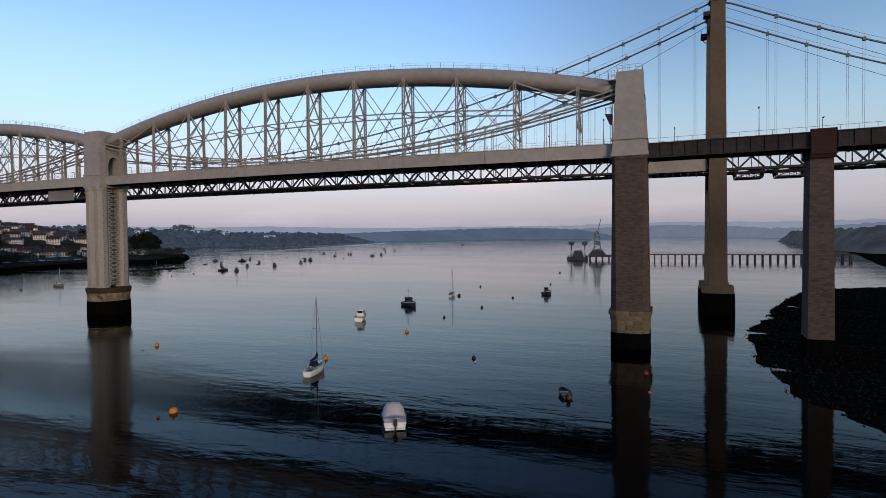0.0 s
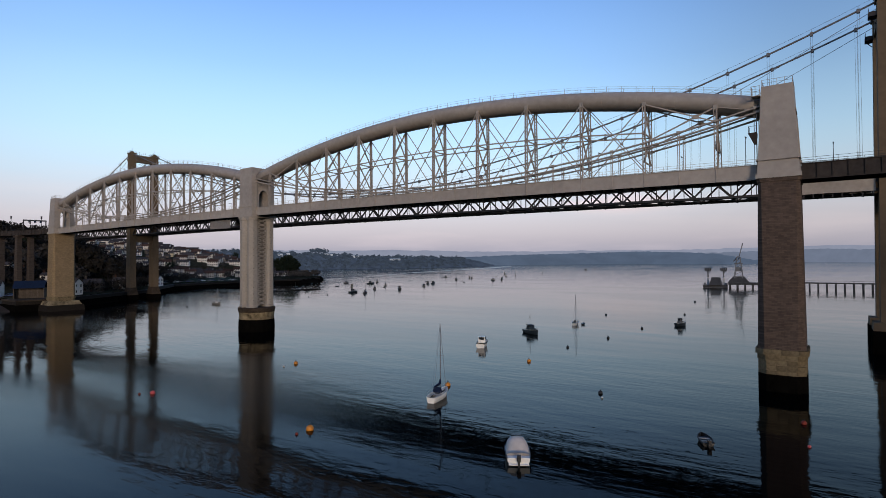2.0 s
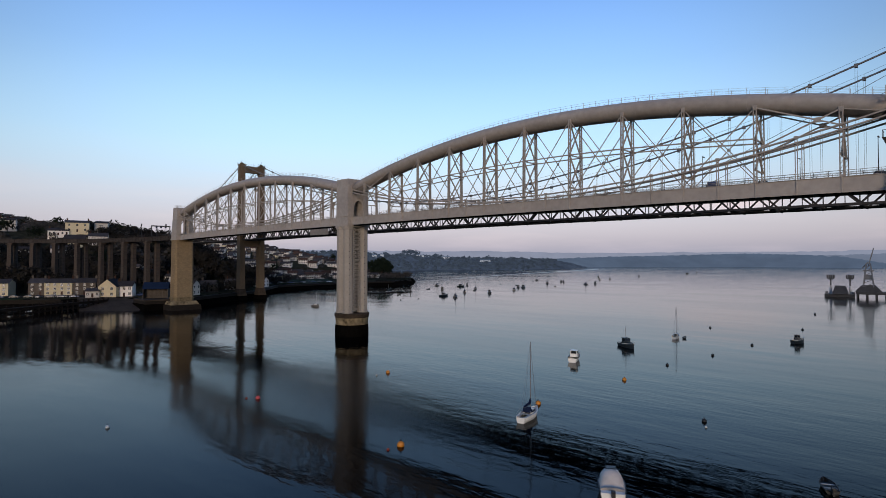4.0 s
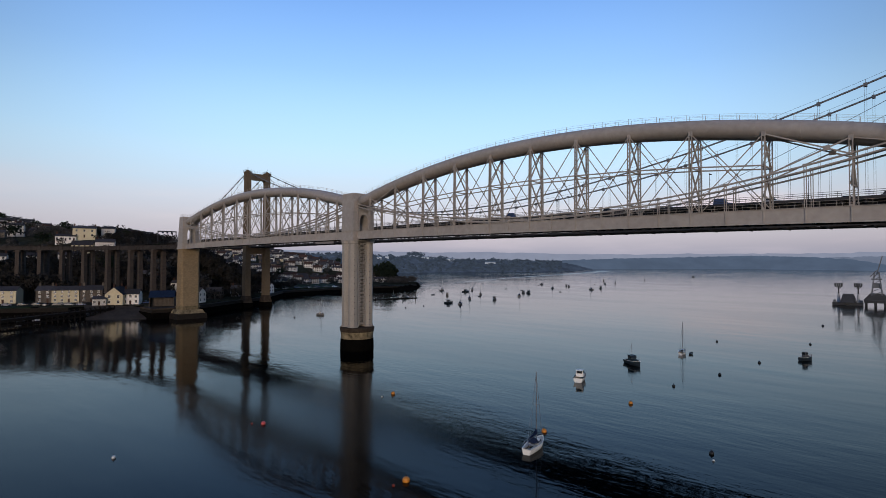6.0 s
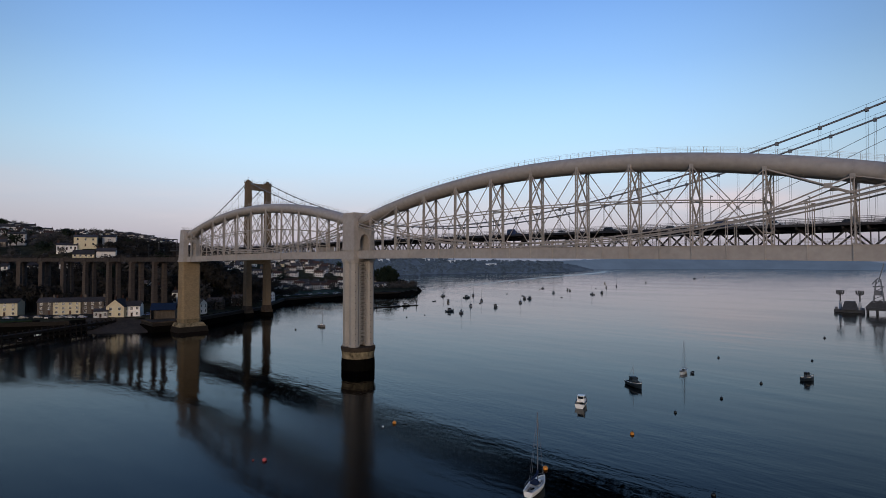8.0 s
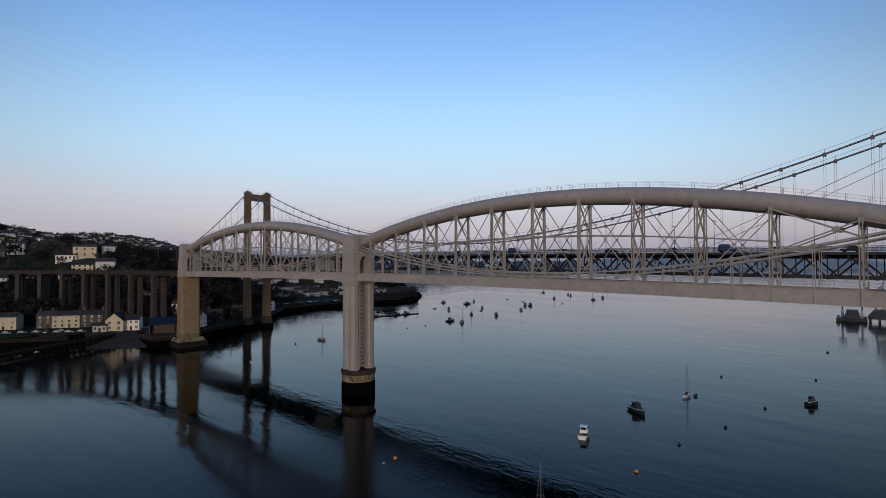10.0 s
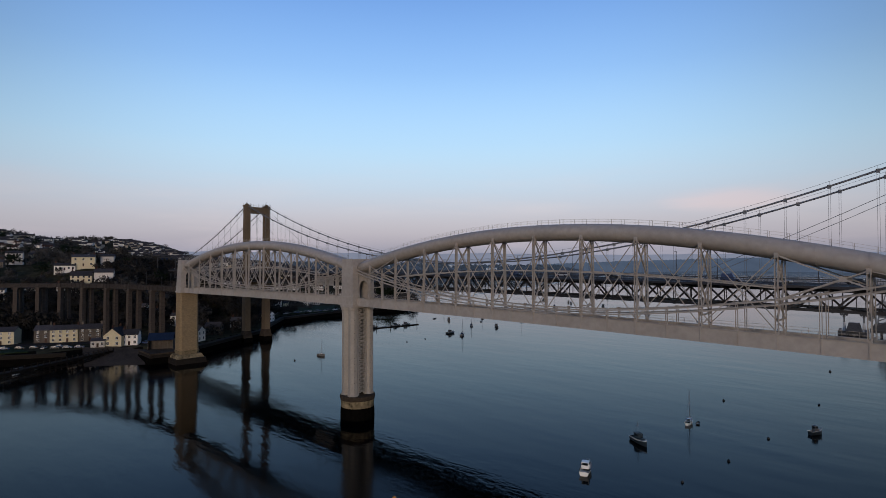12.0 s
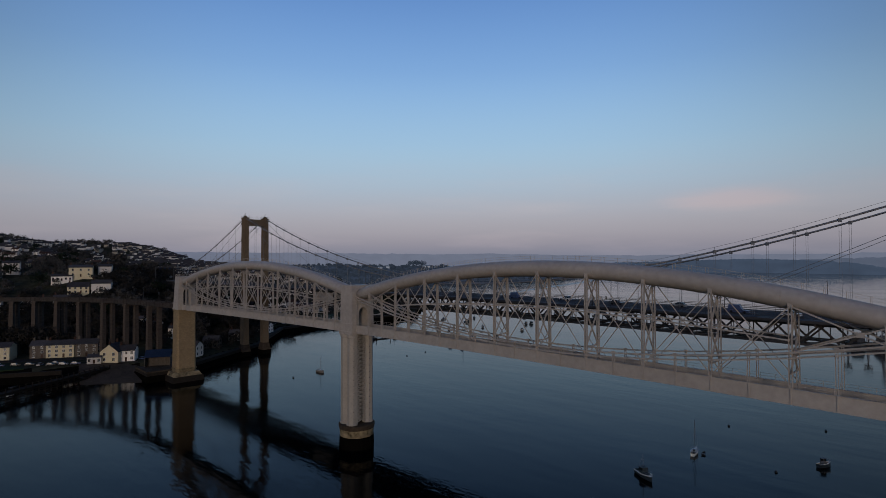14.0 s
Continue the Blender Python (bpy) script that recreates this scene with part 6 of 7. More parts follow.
for bear, back, ln in ((47.4, 140, 12), (46.9, 138, 9), (44.7, 138, 12), (44.3, 140, 16), (40.6, 90, 14), (40.1, 92, 22), (52.0, 120, 12), (51.2, 128, 9)):
    x, y, z = bank_point(bear, back)
    th = thing("far_house", "small pale house on the hazy bank across the bay", "house", pose(x, y, z - 0.5, 0, 0, bear), "houses across the bay")
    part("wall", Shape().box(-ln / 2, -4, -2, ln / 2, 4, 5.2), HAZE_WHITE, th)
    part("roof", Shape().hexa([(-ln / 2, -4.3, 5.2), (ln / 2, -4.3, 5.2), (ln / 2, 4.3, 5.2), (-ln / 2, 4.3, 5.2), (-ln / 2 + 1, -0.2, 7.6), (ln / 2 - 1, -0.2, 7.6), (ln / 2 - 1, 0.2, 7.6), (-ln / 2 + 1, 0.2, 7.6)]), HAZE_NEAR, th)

# ---------------------------------------------------------------- boats
GEL = material("white_gelcoat", (0.86, 0.82, 0.74), 0.35, 0.08, 1.0, 0.4, bump=0)
DECKM = material("pale_deck", (0.55, 0.51, 0.44), 0.7, 0.15, 3.0, 0.5, bump=0)
CANVAS = material("beige_canvas_cover", (0.66, 0.56, 0.46), 0.9, 0.18, 1.2, 0.4, bump=0.05)
NAVY = material("navy_canvas", (0.012, 0.02, 0.05), 0.85, 0.3, 2.0, 0.5)
TEAL = material("dark_teal_paint", (0.03, 0.045, 0.05), 0.6, 0.25, 1.5, 0.4, bump=0)
WEATHERED = material("dull_weathered_hull", (0.13, 0.125, 0.12), 0.6, 0.3, 1.0, 0.3, bump=0)
DARKHULL = material("dark_blue_hull", (0.02, 0.028, 0.035), 0.4, 0.2, 1.0, 0.3, bump=0)
ALLOY = material("mast_alloy", (0.25, 0.25, 0.26), 0.45, 0.1, 2.0, 0.5, metal=0.6, bump=0)
BLACK = material("black_plastic", (0.012, 0.012, 0.012), 0.5, 0.2, 2.0, 0.5, bump=0)
RED = material("faded_red_paint", (0.22, 0.035, 0.02), 0.6, 0.25, 2.0, 0.5, bump=0)
ORANGE = material("orange_buoy_plastic", (0.62, 0.22, 0.02), 0.5, 0.15, 2.0, 0.6, bump=0)
PINK = material("pink_buoy_plastic", (0.60, 0.09, 0.08), 0.5, 0.15, 2.0, 0.6, bump=0)
WHITEB = material("white_buoy_plastic", (0.55, 0.55, 0.52), 0.5, 0.15, 2.0, 0.6, bump=0)


def hull_shape(L, B, free_b, draft=0.35, stern=0.78, sheer=0.25, fine=1.9):
    """Bow towards +x."""
    rings = []
    for i in range(15):
        t = i / 14
        x = -L / 2 + L * t
        w = (stern + (1 - stern) * math.sin(min(1, t / 0.5) * math.pi / 2)) if t < 0.5 else max(0.012, (1 - ((t - 0.5) / 0.5) ** fine))
        w *= B / 2
        top = free_b + sheer * (t ** 2)
        k = -draft * (1 - 0.7 * max(0, t - 0.75) / 0.25)
        rings.append([(x, -w, top), (x, -w * 0.94, top * 0.45), (x, -w * 0.72, -0.02), (x, 0, k), (x, w * 0.72, -0.02), (x, w * 0.94, top * 0.45), (x, w, top)])
    s = Shape()
    s.loft(rings, closed=False, caps=False)
    n = 7
    s.f.append(tuple(range(n)))
    return s, rings


def deck_shape(rings, lo, hi, drop=0.04):
    s = Shape()
    left = [(r[0][0], r[0][1] * 0.97, r[0][2] - drop) for r in rings[lo:hi]]
    right = [(r[-1][0], r[-1][1] * 0.97, r[-1][2] - drop) for r in rings[lo:hi]]
    s.loft([left, right], closed=False, caps=False)
    return s


def well(rings, lo, hi, depth):
    """The sunk floor and inner sides of an open part of a boat."""
    s = Shape()
    rows = [[(r[0][0], r[0][1] * 0.9, r[0][2] - 0.02), (r[0][0], r[0][1] * 0.78, r[0][2] - depth), (r[-1][0], r[-1][1] * 0.78, r[-1][2] - depth), (r[-1][0], r[-1][1] * 0.9, r[-1][2] - 0.02)] for r in rings[lo:hi]]
    s.loft(rows, closed=False, caps=False)
    return s


def gunwale(rings, r=0.06):
    s = Shape()
    for k in (0, -1):
        p = [ring[k] for ring in rings]
        for a, b in zip(p, p[1:]):
            s.beam(a, b, r * 2, r * 1.6)
    return s


def outboard(th, x, z):
    s = Shape()
    s.box(x - 0.55, -0.2, z + 0.25, x - 0.02, 0.2, z + 0.85)
    s.box(x - 0.42, -0.1, z - 0.7, x - 0.15, 0.1, z + 0.25)
    s.box(x - 0.7, -0.14, z + 0.35, x - 0.5, 0.14, z + 0.75)
    part("outboard_motor", s, BLACK, th, "black outboard motor")


def cabin_block(x0, x1, w0, w1, z0, z1, slope_f=0.5, slope_b=0.1, tumble=0.85):
    s = Shape()
    s.hexa([(x0, -w0, z0), (x1, -w1, z0), (x1, w1, z0), (x0, w0, z0),
            (x0 + slope_b, -w0 * tumble, z1), (x1 - slope_f, -w1 * tumble, z1), (x1 - slope_f, w1 * tumble, z1), (x0 + slope_b, w0 * tumble, z1)])
    return s


def yacht(name, label, m, L=9.0, mast=11.5, hull_mat=None, cover=True, group=""):
    th = thing(name, label, "sailing boat", m, group)
    hm = hull_mat or GEL
    B = L * 0.32
    s, r = hull_shape(L, B, 0.85, 0.4, 0.62, 0.3)
    hull = part("hull", s, hm, th)
    part("gunwale", gunwale(r), hm, hull)
    part("deck", deck_shape(r, 4, 15), DECKM, th)
    part("cockpit", well(r, 0, 5, 0.45), DECKM, th, "sunk cockpit floor")
    c = part("cabin", cabin_block(-0.08 * L, 0.24 * L, B * 0.33, B * 0.22, 0.82, 1.38, 0.7, 0.05), GEL, th)
    s = Shape()
    for sg in (-1, 1):
        for i in range(2):
            x = 0.0 * L + i * 0.11 * L
            s.box(x, sg * B * (0.29 - 0.03 * i) - 0.03, 1.0, x + 0.07 * L, sg * B * (0.29 - 0.03 * i) + 0.03, 1.2)
    part("porthole", s, GLASS, c)
    s = Shape().box(-0.10 * L, -0.35, 0.8, -0.06 * L, 0.35, 1.42)
    part("companionway", s, BLACK, c)
    part("mast", Shape().tube((0.1 * L, 0, 0.9), (0.1 * L, 0, mast + 0.9), 0.085, 0.06, n=8), ALLOY, th)
    boom = part("boom", Shape().tube((0.1 * L, 0, 1.95), (-0.30 * L, 0, 2.0), 0.06, n=6), ALLOY, th)
    if cover:
        s = Shape()
        rings = []
        for i in range(7):
            t = i / 6
            x = 0.09 * L - 0.38 * L * t
            w, h = 0.16 * (1 - 0.4 * t) + 0.03, (0.85 if i == 0 else 0.36) * (1 - 0.45 * t) + 0.06
            rings.append([(x, w * math.cos(a), 2.0 + h * 0.5 + h * 0.5 * math.sin(a)) for a in (2 * math.pi * k / 8 for k in range(8))])
        s.loft(rings)
        part("sail_cover", s, NAVY, boom, "navy canvas sail cover")
        part("spray_hood", cabin_block(-0.13 * L, 0.0, B * 0.34, B * 0.32, 1.05, 1.85, 0.5, 0.02, 0.7), NAVY, th, "navy canvas spray hood")
        s = Shape()
        for sg in (-1, 1):
            s.box(-0.46 * L, sg * B * 0.28 - 0.14, 0.7, -0.14 * L, sg * B * 0.28 + 0.14, 0.88)
        part("cockpit_bench", s, DECKM, th)
        part("tiller", Shape().beam((-0.47 * L, 0, 0.95), (-0.30 * L, 0.1, 1.1), 0.06), TIMBER, th)
    s = Shape()
    top = (0.1 * L, 0, mast + 0.8)
    for q in ((L * 0.48, 0, 1.1), (-L * 0.49, 0, 0.85), (0.08 * L, -B * 0.47, 0.9), (0.08 * L, B * 0.47, 0.9)):
        s.beam(top, q, 0.022)
    part("rigging", s, ALLOY, th)
    s = Shape()
    s.beam((0.1 * L, -0.6, 0.62 * mast), (0.1 * L, 0.6, 0.62 * mast), 0.05)
    part("spreader", s, ALLOY, th)
    s = Shape()
    for sg in (-1, 1):
        for x, yy in ((-0.47, 0.30), (-0.25, 0.44), (0.02, 0.47), (0.28, 0.36), (0.47, 0.06)):
            s.beam((x * L, sg * yy * B, 0.85), (x * L, sg * yy * B, 1.5), 0.03)
        pp = [(-0.47, 0.30), (-0.25, 0.44), (0.02, 0.47), (0.28, 0.36), (0.47, 0.06)]
        for a, b in zip(pp, pp[1:]):
            s.beam((a[0] * L, sg * a[1] * B, 1.5), (b[0] * L, sg * b[1] * B, 1.5), 0.025)
    part("guard_rail", s, ALLOY, th)
    return th


def covered_motorboat(m):
    th = thing("motorboat", "white motorboat under a beige canvas cover, outboard at the stern", "motor boat", m)
    L, B = 5.7, 2.7
    s, r = hull_shape(L, B, 0.8, 0.35, 0.88, 0.3)
    hull = part("hull", s, GEL, th)
    part("rub_rail", gunwale(r, 0.05), BLACK, hull)
    part("deck", deck_shape(r, 0, 15), GEL, th)
    rings = []
    for i in range(11):
        t = i / 10
        x = -L * 0.36 + L * 0.60 * t
        hgt = 0.25 + 1.15 * math.sin(min(1, (t + 0.02) / 0.62) * math.pi / 2) * (1 - 0.35 * max(0, t - 0.62) / 0.38)
        w = B / 2 * (0.92 - 0.16 * max(0, t - 0.5))
        rings.append([(x, w * math.cos(a) * (1 if k in (0, 10) else 0.96), 0.78 + hgt * math.sin(a) ** 0.75) for k, a in enumerate(math.pi * q / 10 for q in range(11))])
    s = Shape()
    s.loft(rings, closed=False, caps=False)
    s.f.append(tuple(range(11)))
    s.f.append(tuple(range(len(s.v) - 1, len(s.v) - 12, -1)))
    s.smooth = True
    part("canvas_cover", s, CANVAS, th, "taut beige canvas over a frame")
    part("cabin", cabin_block(L * 0.16, L * 0.40, B * 0.34, B * 0.20, 0.9, 1.75, 0.7, 0.0), GEL, th)
    s = Shape().box(L * 0.20, -0.55, 1.75, L * 0.22, 0.55, 2.05).box(L * 0.08, -0.5, 2.02, L * 0.22, 0.5, 2.1)
    part("windscreen", s, GLASS, th)
    s = Shape().box(-L / 2 - 0.35, -1.05, 0.12, -L / 2 + 0.05, 1.05, 0.24)
    part("swim_platform", s, GEL, th)
    outboard(th, -L / 2 - 0.1, 0.35)
    s = Shape()
    for sg in (-1, 1):
        s.beam((L * 0.2, sg * 1.0, 1.0), (L * 0.47, sg * 0.25, 1.55), 0.035)
        for t in (0.25, 0.33, 0.42):
            s.beam((L * t, sg * (1.05 - (t - 0.2) * 2.6), 0.95), (L * t, sg * (0.98 - (t - 0.2) * 2.6), 1.0 + (t - 0.2) * 2.0), 0.03)
    part("bow_rail", s, ALLOY, th)


def cabin_cruiser(name, label, m, hull_mat, L=8.0, top_mat=None, mast=0.0, group=""):
    th = thing(name, label, "motor boat", m, group)
    B = L * 0.35
    top_mat = top_mat or GEL
    s, r = hull_shape(L, B, 1.0, 0.4, 0.85, 0.45)
    hull = part("hull", s, hull_mat, th)
    part("rub_rail", gunwale(r, 0.06), GEL if hull_mat is not GEL else BLACK, hull)
    part("deck", deck_shape(r, 5, 15), DECKM, th)
    part("cockpit", well(r, 0, 6, 0.5), DECKM, th)
    low = cabin_block(-0.02 * L, 0.30 * L, B * 0.38, B * 0.28, 1.0, 1.55, 0.6, 0)
    part("cabin", low, top_mat, th)
    wh = part("wheelhouse", cabin_block(-0.20 * L, 0.08 * L, B * 0.36, B * 0.34, 1.0, 2.45, 0.55, 0.1, 0.88), top_mat, th)
    s = Shape()
    for sg in (-1, 1):
        s.box(-0.15 * L, sg * B * 0.345 - 0.03, 1.85, 0.03 * L, sg * B * 0.345 + 0.03, 2.35)
    s.box(-0.205 * L, -B * 0.26, 1.8, -0.175 * L, B * 0.26, 2.4)
    s.hexa([(0.035 * L, -B * 0.3, 1.8), (0.05 * L, -B * 0.3, 1.8), (0.05 * L, B * 0.3, 1.8), (0.035 * L, B * 0.3, 1.8),
            (0.01 * L, -B * 0.28, 2.4), (0.025 * L, -B * 0.28, 2.4), (0.025 * L, B * 0.28, 2.4), (0.01 * L, B * 0.28, 2.4)])
    part("window", s, GLASS, wh)
    part("roof", Shape().box(-0.22 * L, -B * 0.35, 2.42, 0.03 * L, B * 0.35, 2.52), top_mat, wh)
    if mast:
        s = Shape().tube((-0.1 * L, 0, 2.7), (-0.1 * L, 0, 2.7 + mast), 0.05, n=6)
        s.beam((-0.1 * L, -0.5, 2.7 + mast * 0.6), (-0.1 * L, 0.5, 2.7 + mast * 0.6), 0.05)
        s.beam((-0.1 * L, 0, 2.7 + mast * 0.9), (-0.48 * L, 0, 1.2), 0.025)
        part("mast", s, ALLOY, th)
    s = Shape()
    for sg in (-1, 1):
        pp = [(0.1, 0.46), (0.28, 0.36), (0.42, 0.16), (0.48, 0.02)]
        for a, b in zip(pp, pp[1:]):
            s.beam((a[0] * L, sg * a[1] * B, 1.85), (b[0] * L, sg * b[1] * B, 1.95), 0.03)
        for a in pp:
            s.beam((a[0] * L, sg * a[1] * B, 1.15), (a[0] * L, sg * a[1] * B, 1.9), 0.03)
    part("bow_rail", s, ALLOY, th)
    return th


def dinghy(name, label, m, L, hull_mat, inner, motor=True, group=""):
    th = thing(name, label, "dinghy", m, group)
    B = L * 0.42
    s, r = hull_shape(L, B, 0.42, 0.15, 0.85, 0.18)
    hull = part("hull", s, hull_mat, th)
    part("gunwale", gunwale(r, 0.05), hull_mat, hull)
    part("floor", well(r, 0, 13, 0.3), inner, th)
    for x in (-0.22, 0.08):
        part("thwart", Shape().box(x * L - 0.12, -B * 0.42, 0.3, x * L + 0.12, B * 0.42, 0.35), DECKM, th)
    if motor:
        outboard(th, -L / 2 - 0.02, 0.0)
    return th


def buoy(x, y, r, mat, label, group="mooring buoys"):
    th = thing("mooring_buoy", label, "buoy", pose(x, y, 0), group)
    s = Shape().ball((0, 0, r * 0.35), r, r, r * 0.95, 12, 8)
    s.smooth = True
    part("float", s, mat, th)
    s = Shape()
    s.tube((0, 0, r * 1.15), (0, 0, r * 1.5), r * 0.12, n=6)
    for k in range(8):
        a, b = 2 * math.pi * k / 8, 2 * math.pi * (k + 1) / 8
        s.beam((r * 0.28 * math.cos(a), 0, r * 1.65 + r * 0.28 * math.sin(a)), (r * 0.28 * math.cos(b), 0, r * 1.65 + r * 0.28 * math.sin(b)), r * 0.09)
    part("ring", s, BLACK, th)


def afloat(x, y, head):
    """Bow towards the compass-like angle head, degrees anticlockwise from east."""
    return pose(x, y, 0, 0, 0, head)


yacht("sailing_yacht", "white sailing yacht with a navy sail cover at its mooring", afloat(94.3, -38.2, 104), 6.6, 10.6)
covered_motorboat(afloat(115.9, -53.6, 121))
cabin_cruiser("cabin_cruiser", "white cabin cruiser moored in midstream", afloat(73.4, 9.6, 112), GEL, 7.0)
cabin_cruiser("fishing_boat", "dark blue fishing boat with a dark wheelhouse and mast", afloat(73.2, 37.6, 326), DARKHULL, 7.2, TEAL, mast=3.0)
yacht("sailing_yacht", "small pale sailing yacht with a bare mast", afloat(75.8, 65.2, 100), 6.0, 9.0, cover=False)
dinghy("dinghy", "dark tender lying beside the small yacht", afloat(78.0, 66.4, 100), 2.4, BLACK, BLACK, False)
cabin_cruiser("motorboat", "small dark motorboat with a dull deckhouse", afloat(105.4, 80.0, 60), DARKHULL, 4.4, WEATHERED)
dinghy("dinghy", "dark dinghy with a red bow and outboard", afloat(131.9, -37.0, 113), 3.5, BLACK, DARKHULL, True)
yacht("sailing_yacht", "weathered sailing boat with a bare mast near the far bank", afloat(-106.4, 49.6, 20), 4.8, 7.5, WEATHERED, False)
buoy(90.6, -30.4, 0.45, ORANGE, "orange mooring buoy at the yacht's bow")
buoy(90.0, -60.3, 0.5, ORANGE, "large orange mooring buoy")
buoy(92.3, -2.8, 0.42, ORANGE, "orange mooring buoy in midstream")
buoy(53.0, -32.0, 0.42, ORANGE, "faded orange mooring buoy in the tide race")
buoy(53.4, -35.4, 0.22, WHITEB, "small white pick-up buoy")
buoy(54.0, -62.0, 0.4, PINK, "pink plastic mooring buoy afloat")
buoy(90.0, -62.4, 0.2, RED, "small dark red pick-up float")
buoy(52.6, -63.4, 0.2, RED, "small dark red pick-up float")
buoy(141.2, -22.4, 0.35, RED, "dull red mooring buoy")
buoy(142.0, -32.4, 0.2, PINK, "small bright red mooring float")
for x, y, r in ((74.0, 101.0, 0.4), (95.0, 40.0, 0.4), (97.0, 66.0, 0.4), (92.0, 19.0, 0.35), (114.0, -21.2, 0.36), (90.0, 188.0, 0.5), (99.0, 118.0, 0.4), (-104.0, 33.0, 0.45), (-111.0, 113.0, 0.4), (-113.0, 130.0, 0.4)):
    buoy(x, y, r, BLACK, "weedy dark mooring buoy")
buoy(115.2, -24.0, 0.2, WHITEB, "small white pick-up buoy")
buoy(54.4, -85.0, 0.3, WHITEB, "white and dark float in the channel")

# the crowd of moored boats upstream
fleet = [yacht("sailing_yacht", "dull grey sailing yacht in the crowd of moored boats", None, 7.5, 9.5, WEATHERED, group="moored boats upstream"),
         cabin_cruiser("cabin_cruiser", "dark hulled cabin cruiser in the crowd of moored boats", None, DARKHULL, 7.0, WEATHERED, group="moored boats upstream"),
         cabin_cruiser("fishing_boat", "dark fishing boat in the crowd of moored boats", None, DARKHULL, 8.0, TEAL, mast=3.5, group="moored boats upstream"),
         yacht("sailing_yacht", "dark hulled sailing yacht in the crowd of moored boats", None, 9.5, 11.0, DARKHULL, group="moored boats upstream"),
         dinghy("dinghy", "small open boat in the crowd of moored boats", None, 4.5, DARKHULL, DARKHULL, False, group="moored boats upstream")]
seen = set()
rb = random.Random(5)
FLEET = [(-195, 217, 4), (-238, 270, 0), (-181, 220, 1), (-120, 160, 1), (-107, 158, 0), (-208, 272, 2), (-138, 201, 0), (-152, 228, 4), (-121, 210, 1), (-217, 344, 4), (-134, 258, 3), (-158, 296, 1), (-155, 300, 2),
         (-245, 443, 4), (-258, 468, 0), (-191, 392, 3), (-146, 338, 4), (-213, 454, 1), (-202, 442, 0), (-149, 400, 0), (-212, 518, 4), (-155, 431, 2), (-277, 659, 2), (-212, 545, 0), (-218, 584, 0), (-246, 734, 1),
         (-269, 997, 2), (-292, 1113, 0), (-225, 300, 0), (-170, 250, 0), (-186, 330, 4)]
for x, y, k in FLEET:
    m = afloat(x, y, rb.gauss(120, 16))
    if k in seen:
        copy_thing(fleet[k], m)
    else:
        seen.add(k)
        fleet[k].matrix_basis = m

# floating pontoon with piles off the headland
pon = thing("pontoon", "floating pontoon with tall piles off the headland", "pontoon", pose(-176, 160, 0, 0, 0, 84) @ Matrix.Scale(0.72, 4))
part("deck", Shape().box(-26, -1.6, 0.1, 26, 1.6, 0.7), TIMBER, pon)
for x in (-25, -8, 9, 26):
    part("pile", Shape().tube((x, 1.9, -3), (x, 1.9, 5.5), 0.3, n=8), TIMBER, pon)
for i in range(4):
    copy_thing(fleet[(1, 4, 2, 1)[i]], afloat(-181 + i * 1.2, 141 + i * 9.5, 86))

# ---------------------------------------------------------------- the long jetty upstream
# crane tower steel: base colour lightened from the jetty's to stand for haze
PALE_STEEL = material("hazed_weathered_steel", (0.16, 0.165, 0.175), 0.8, 0.3, 1.0, 0.2)
JETTY_M = material("dark_jetty_steel", (0.06, 0.06, 0.062), 0.8, 0.3, 1.0, 0.2)
J0, J1 = Vector((110, 343, 0)), Vector((262, 351, 0))
jd = (J1 - J0).normalized()
jn = Vector((-jd.y, jd.x, 0))
jet = thing("jetty", "long dark jetty on rows of piles", "jetty")
up = lambda v: Vector((0, 0, v))
part("deck", Shape().hexa([J0 - jn * 2 + up(4.3), J1 - jn * 2 + up(4.3), J1 + jn * 2 + up(4.3), J0 + jn * 2 + up(4.3), J0 - jn * 2 + up(5.1), J1 - jn * 2 + up(5.1), J1 + jn * 2 + up(5.1), J0 + jn * 2 + up(5.1)]), JETTY_M, jet)
for i in range(32):
    p = J0.lerp(J1, i / 31)
    for e in (-1.7, 1.7):
        part("pile", Shape().tube(p + jn * e + up(-3), p + jn * e + up(4.3), 0.5, n=7), JETTY_M, jet)
for e in (-1.9, 1.9):
    s = Shape()
    for i in range(60):
        p = J0.lerp(J1, i / 59) + jn * e
        s.beam(p + up(5.1), p + up(6.2), 0.08)
    s.beam(J0 + jn * e + up(6.2), J1 + jn * e + up(6.2), 0.08)
    part("rail", s, JETTY_M, jet)
headp = thing("loading_platform", "dark loading platform with a lattice crane tower and lamp posts", "platform", Matrix.Translation((96, 347, 0)) @ Matrix.Rotation(math.atan2(jd.y, jd.x), 4, "Z") @ Matrix.Scale(0.82, 4))
part("platform", Shape().box(-14, -6, 3.0, 17, 6, 5.2), JETTY_M, headp)
part("shelter", Shape().frustum(-24.5, 0, 2.6, 9.5, 5, 6.0, 3.4, 2.6), JETTY_M, headp, "low dark shelter on the pontoon")
for x in (-13, -7, -1, 5, 11, 16):
    for y in (-5, 5):
        part("pile", Shape().tube((x, y, -3), (x, y, 3.9), 0.6, n=8), JETTY_M, headp)
part("pontoon", Shape().box(-35, -4, 0.2, -15, 4, 2.6), JETTY_M, headp)
part("hut", Shape().box(9, -4, 5.2, 16, 3, 10.5), material("pale_hut", (0.22, 0.22, 0.23), 0.8), headp)
part("cabin", Shape().frustum(-6, 0, 5.2, 10.5, 8.5, 4.5, 4.2, 3), JETTY_M, headp)
s = Shape()
for sx in (-1, 1):
    for sy in (-1, 1):
        s.beam((-6 + sx * 3.4, sy * 3.4, 9), (-6 + sx * 1.3, sy * 1.3, 28), 0.7)
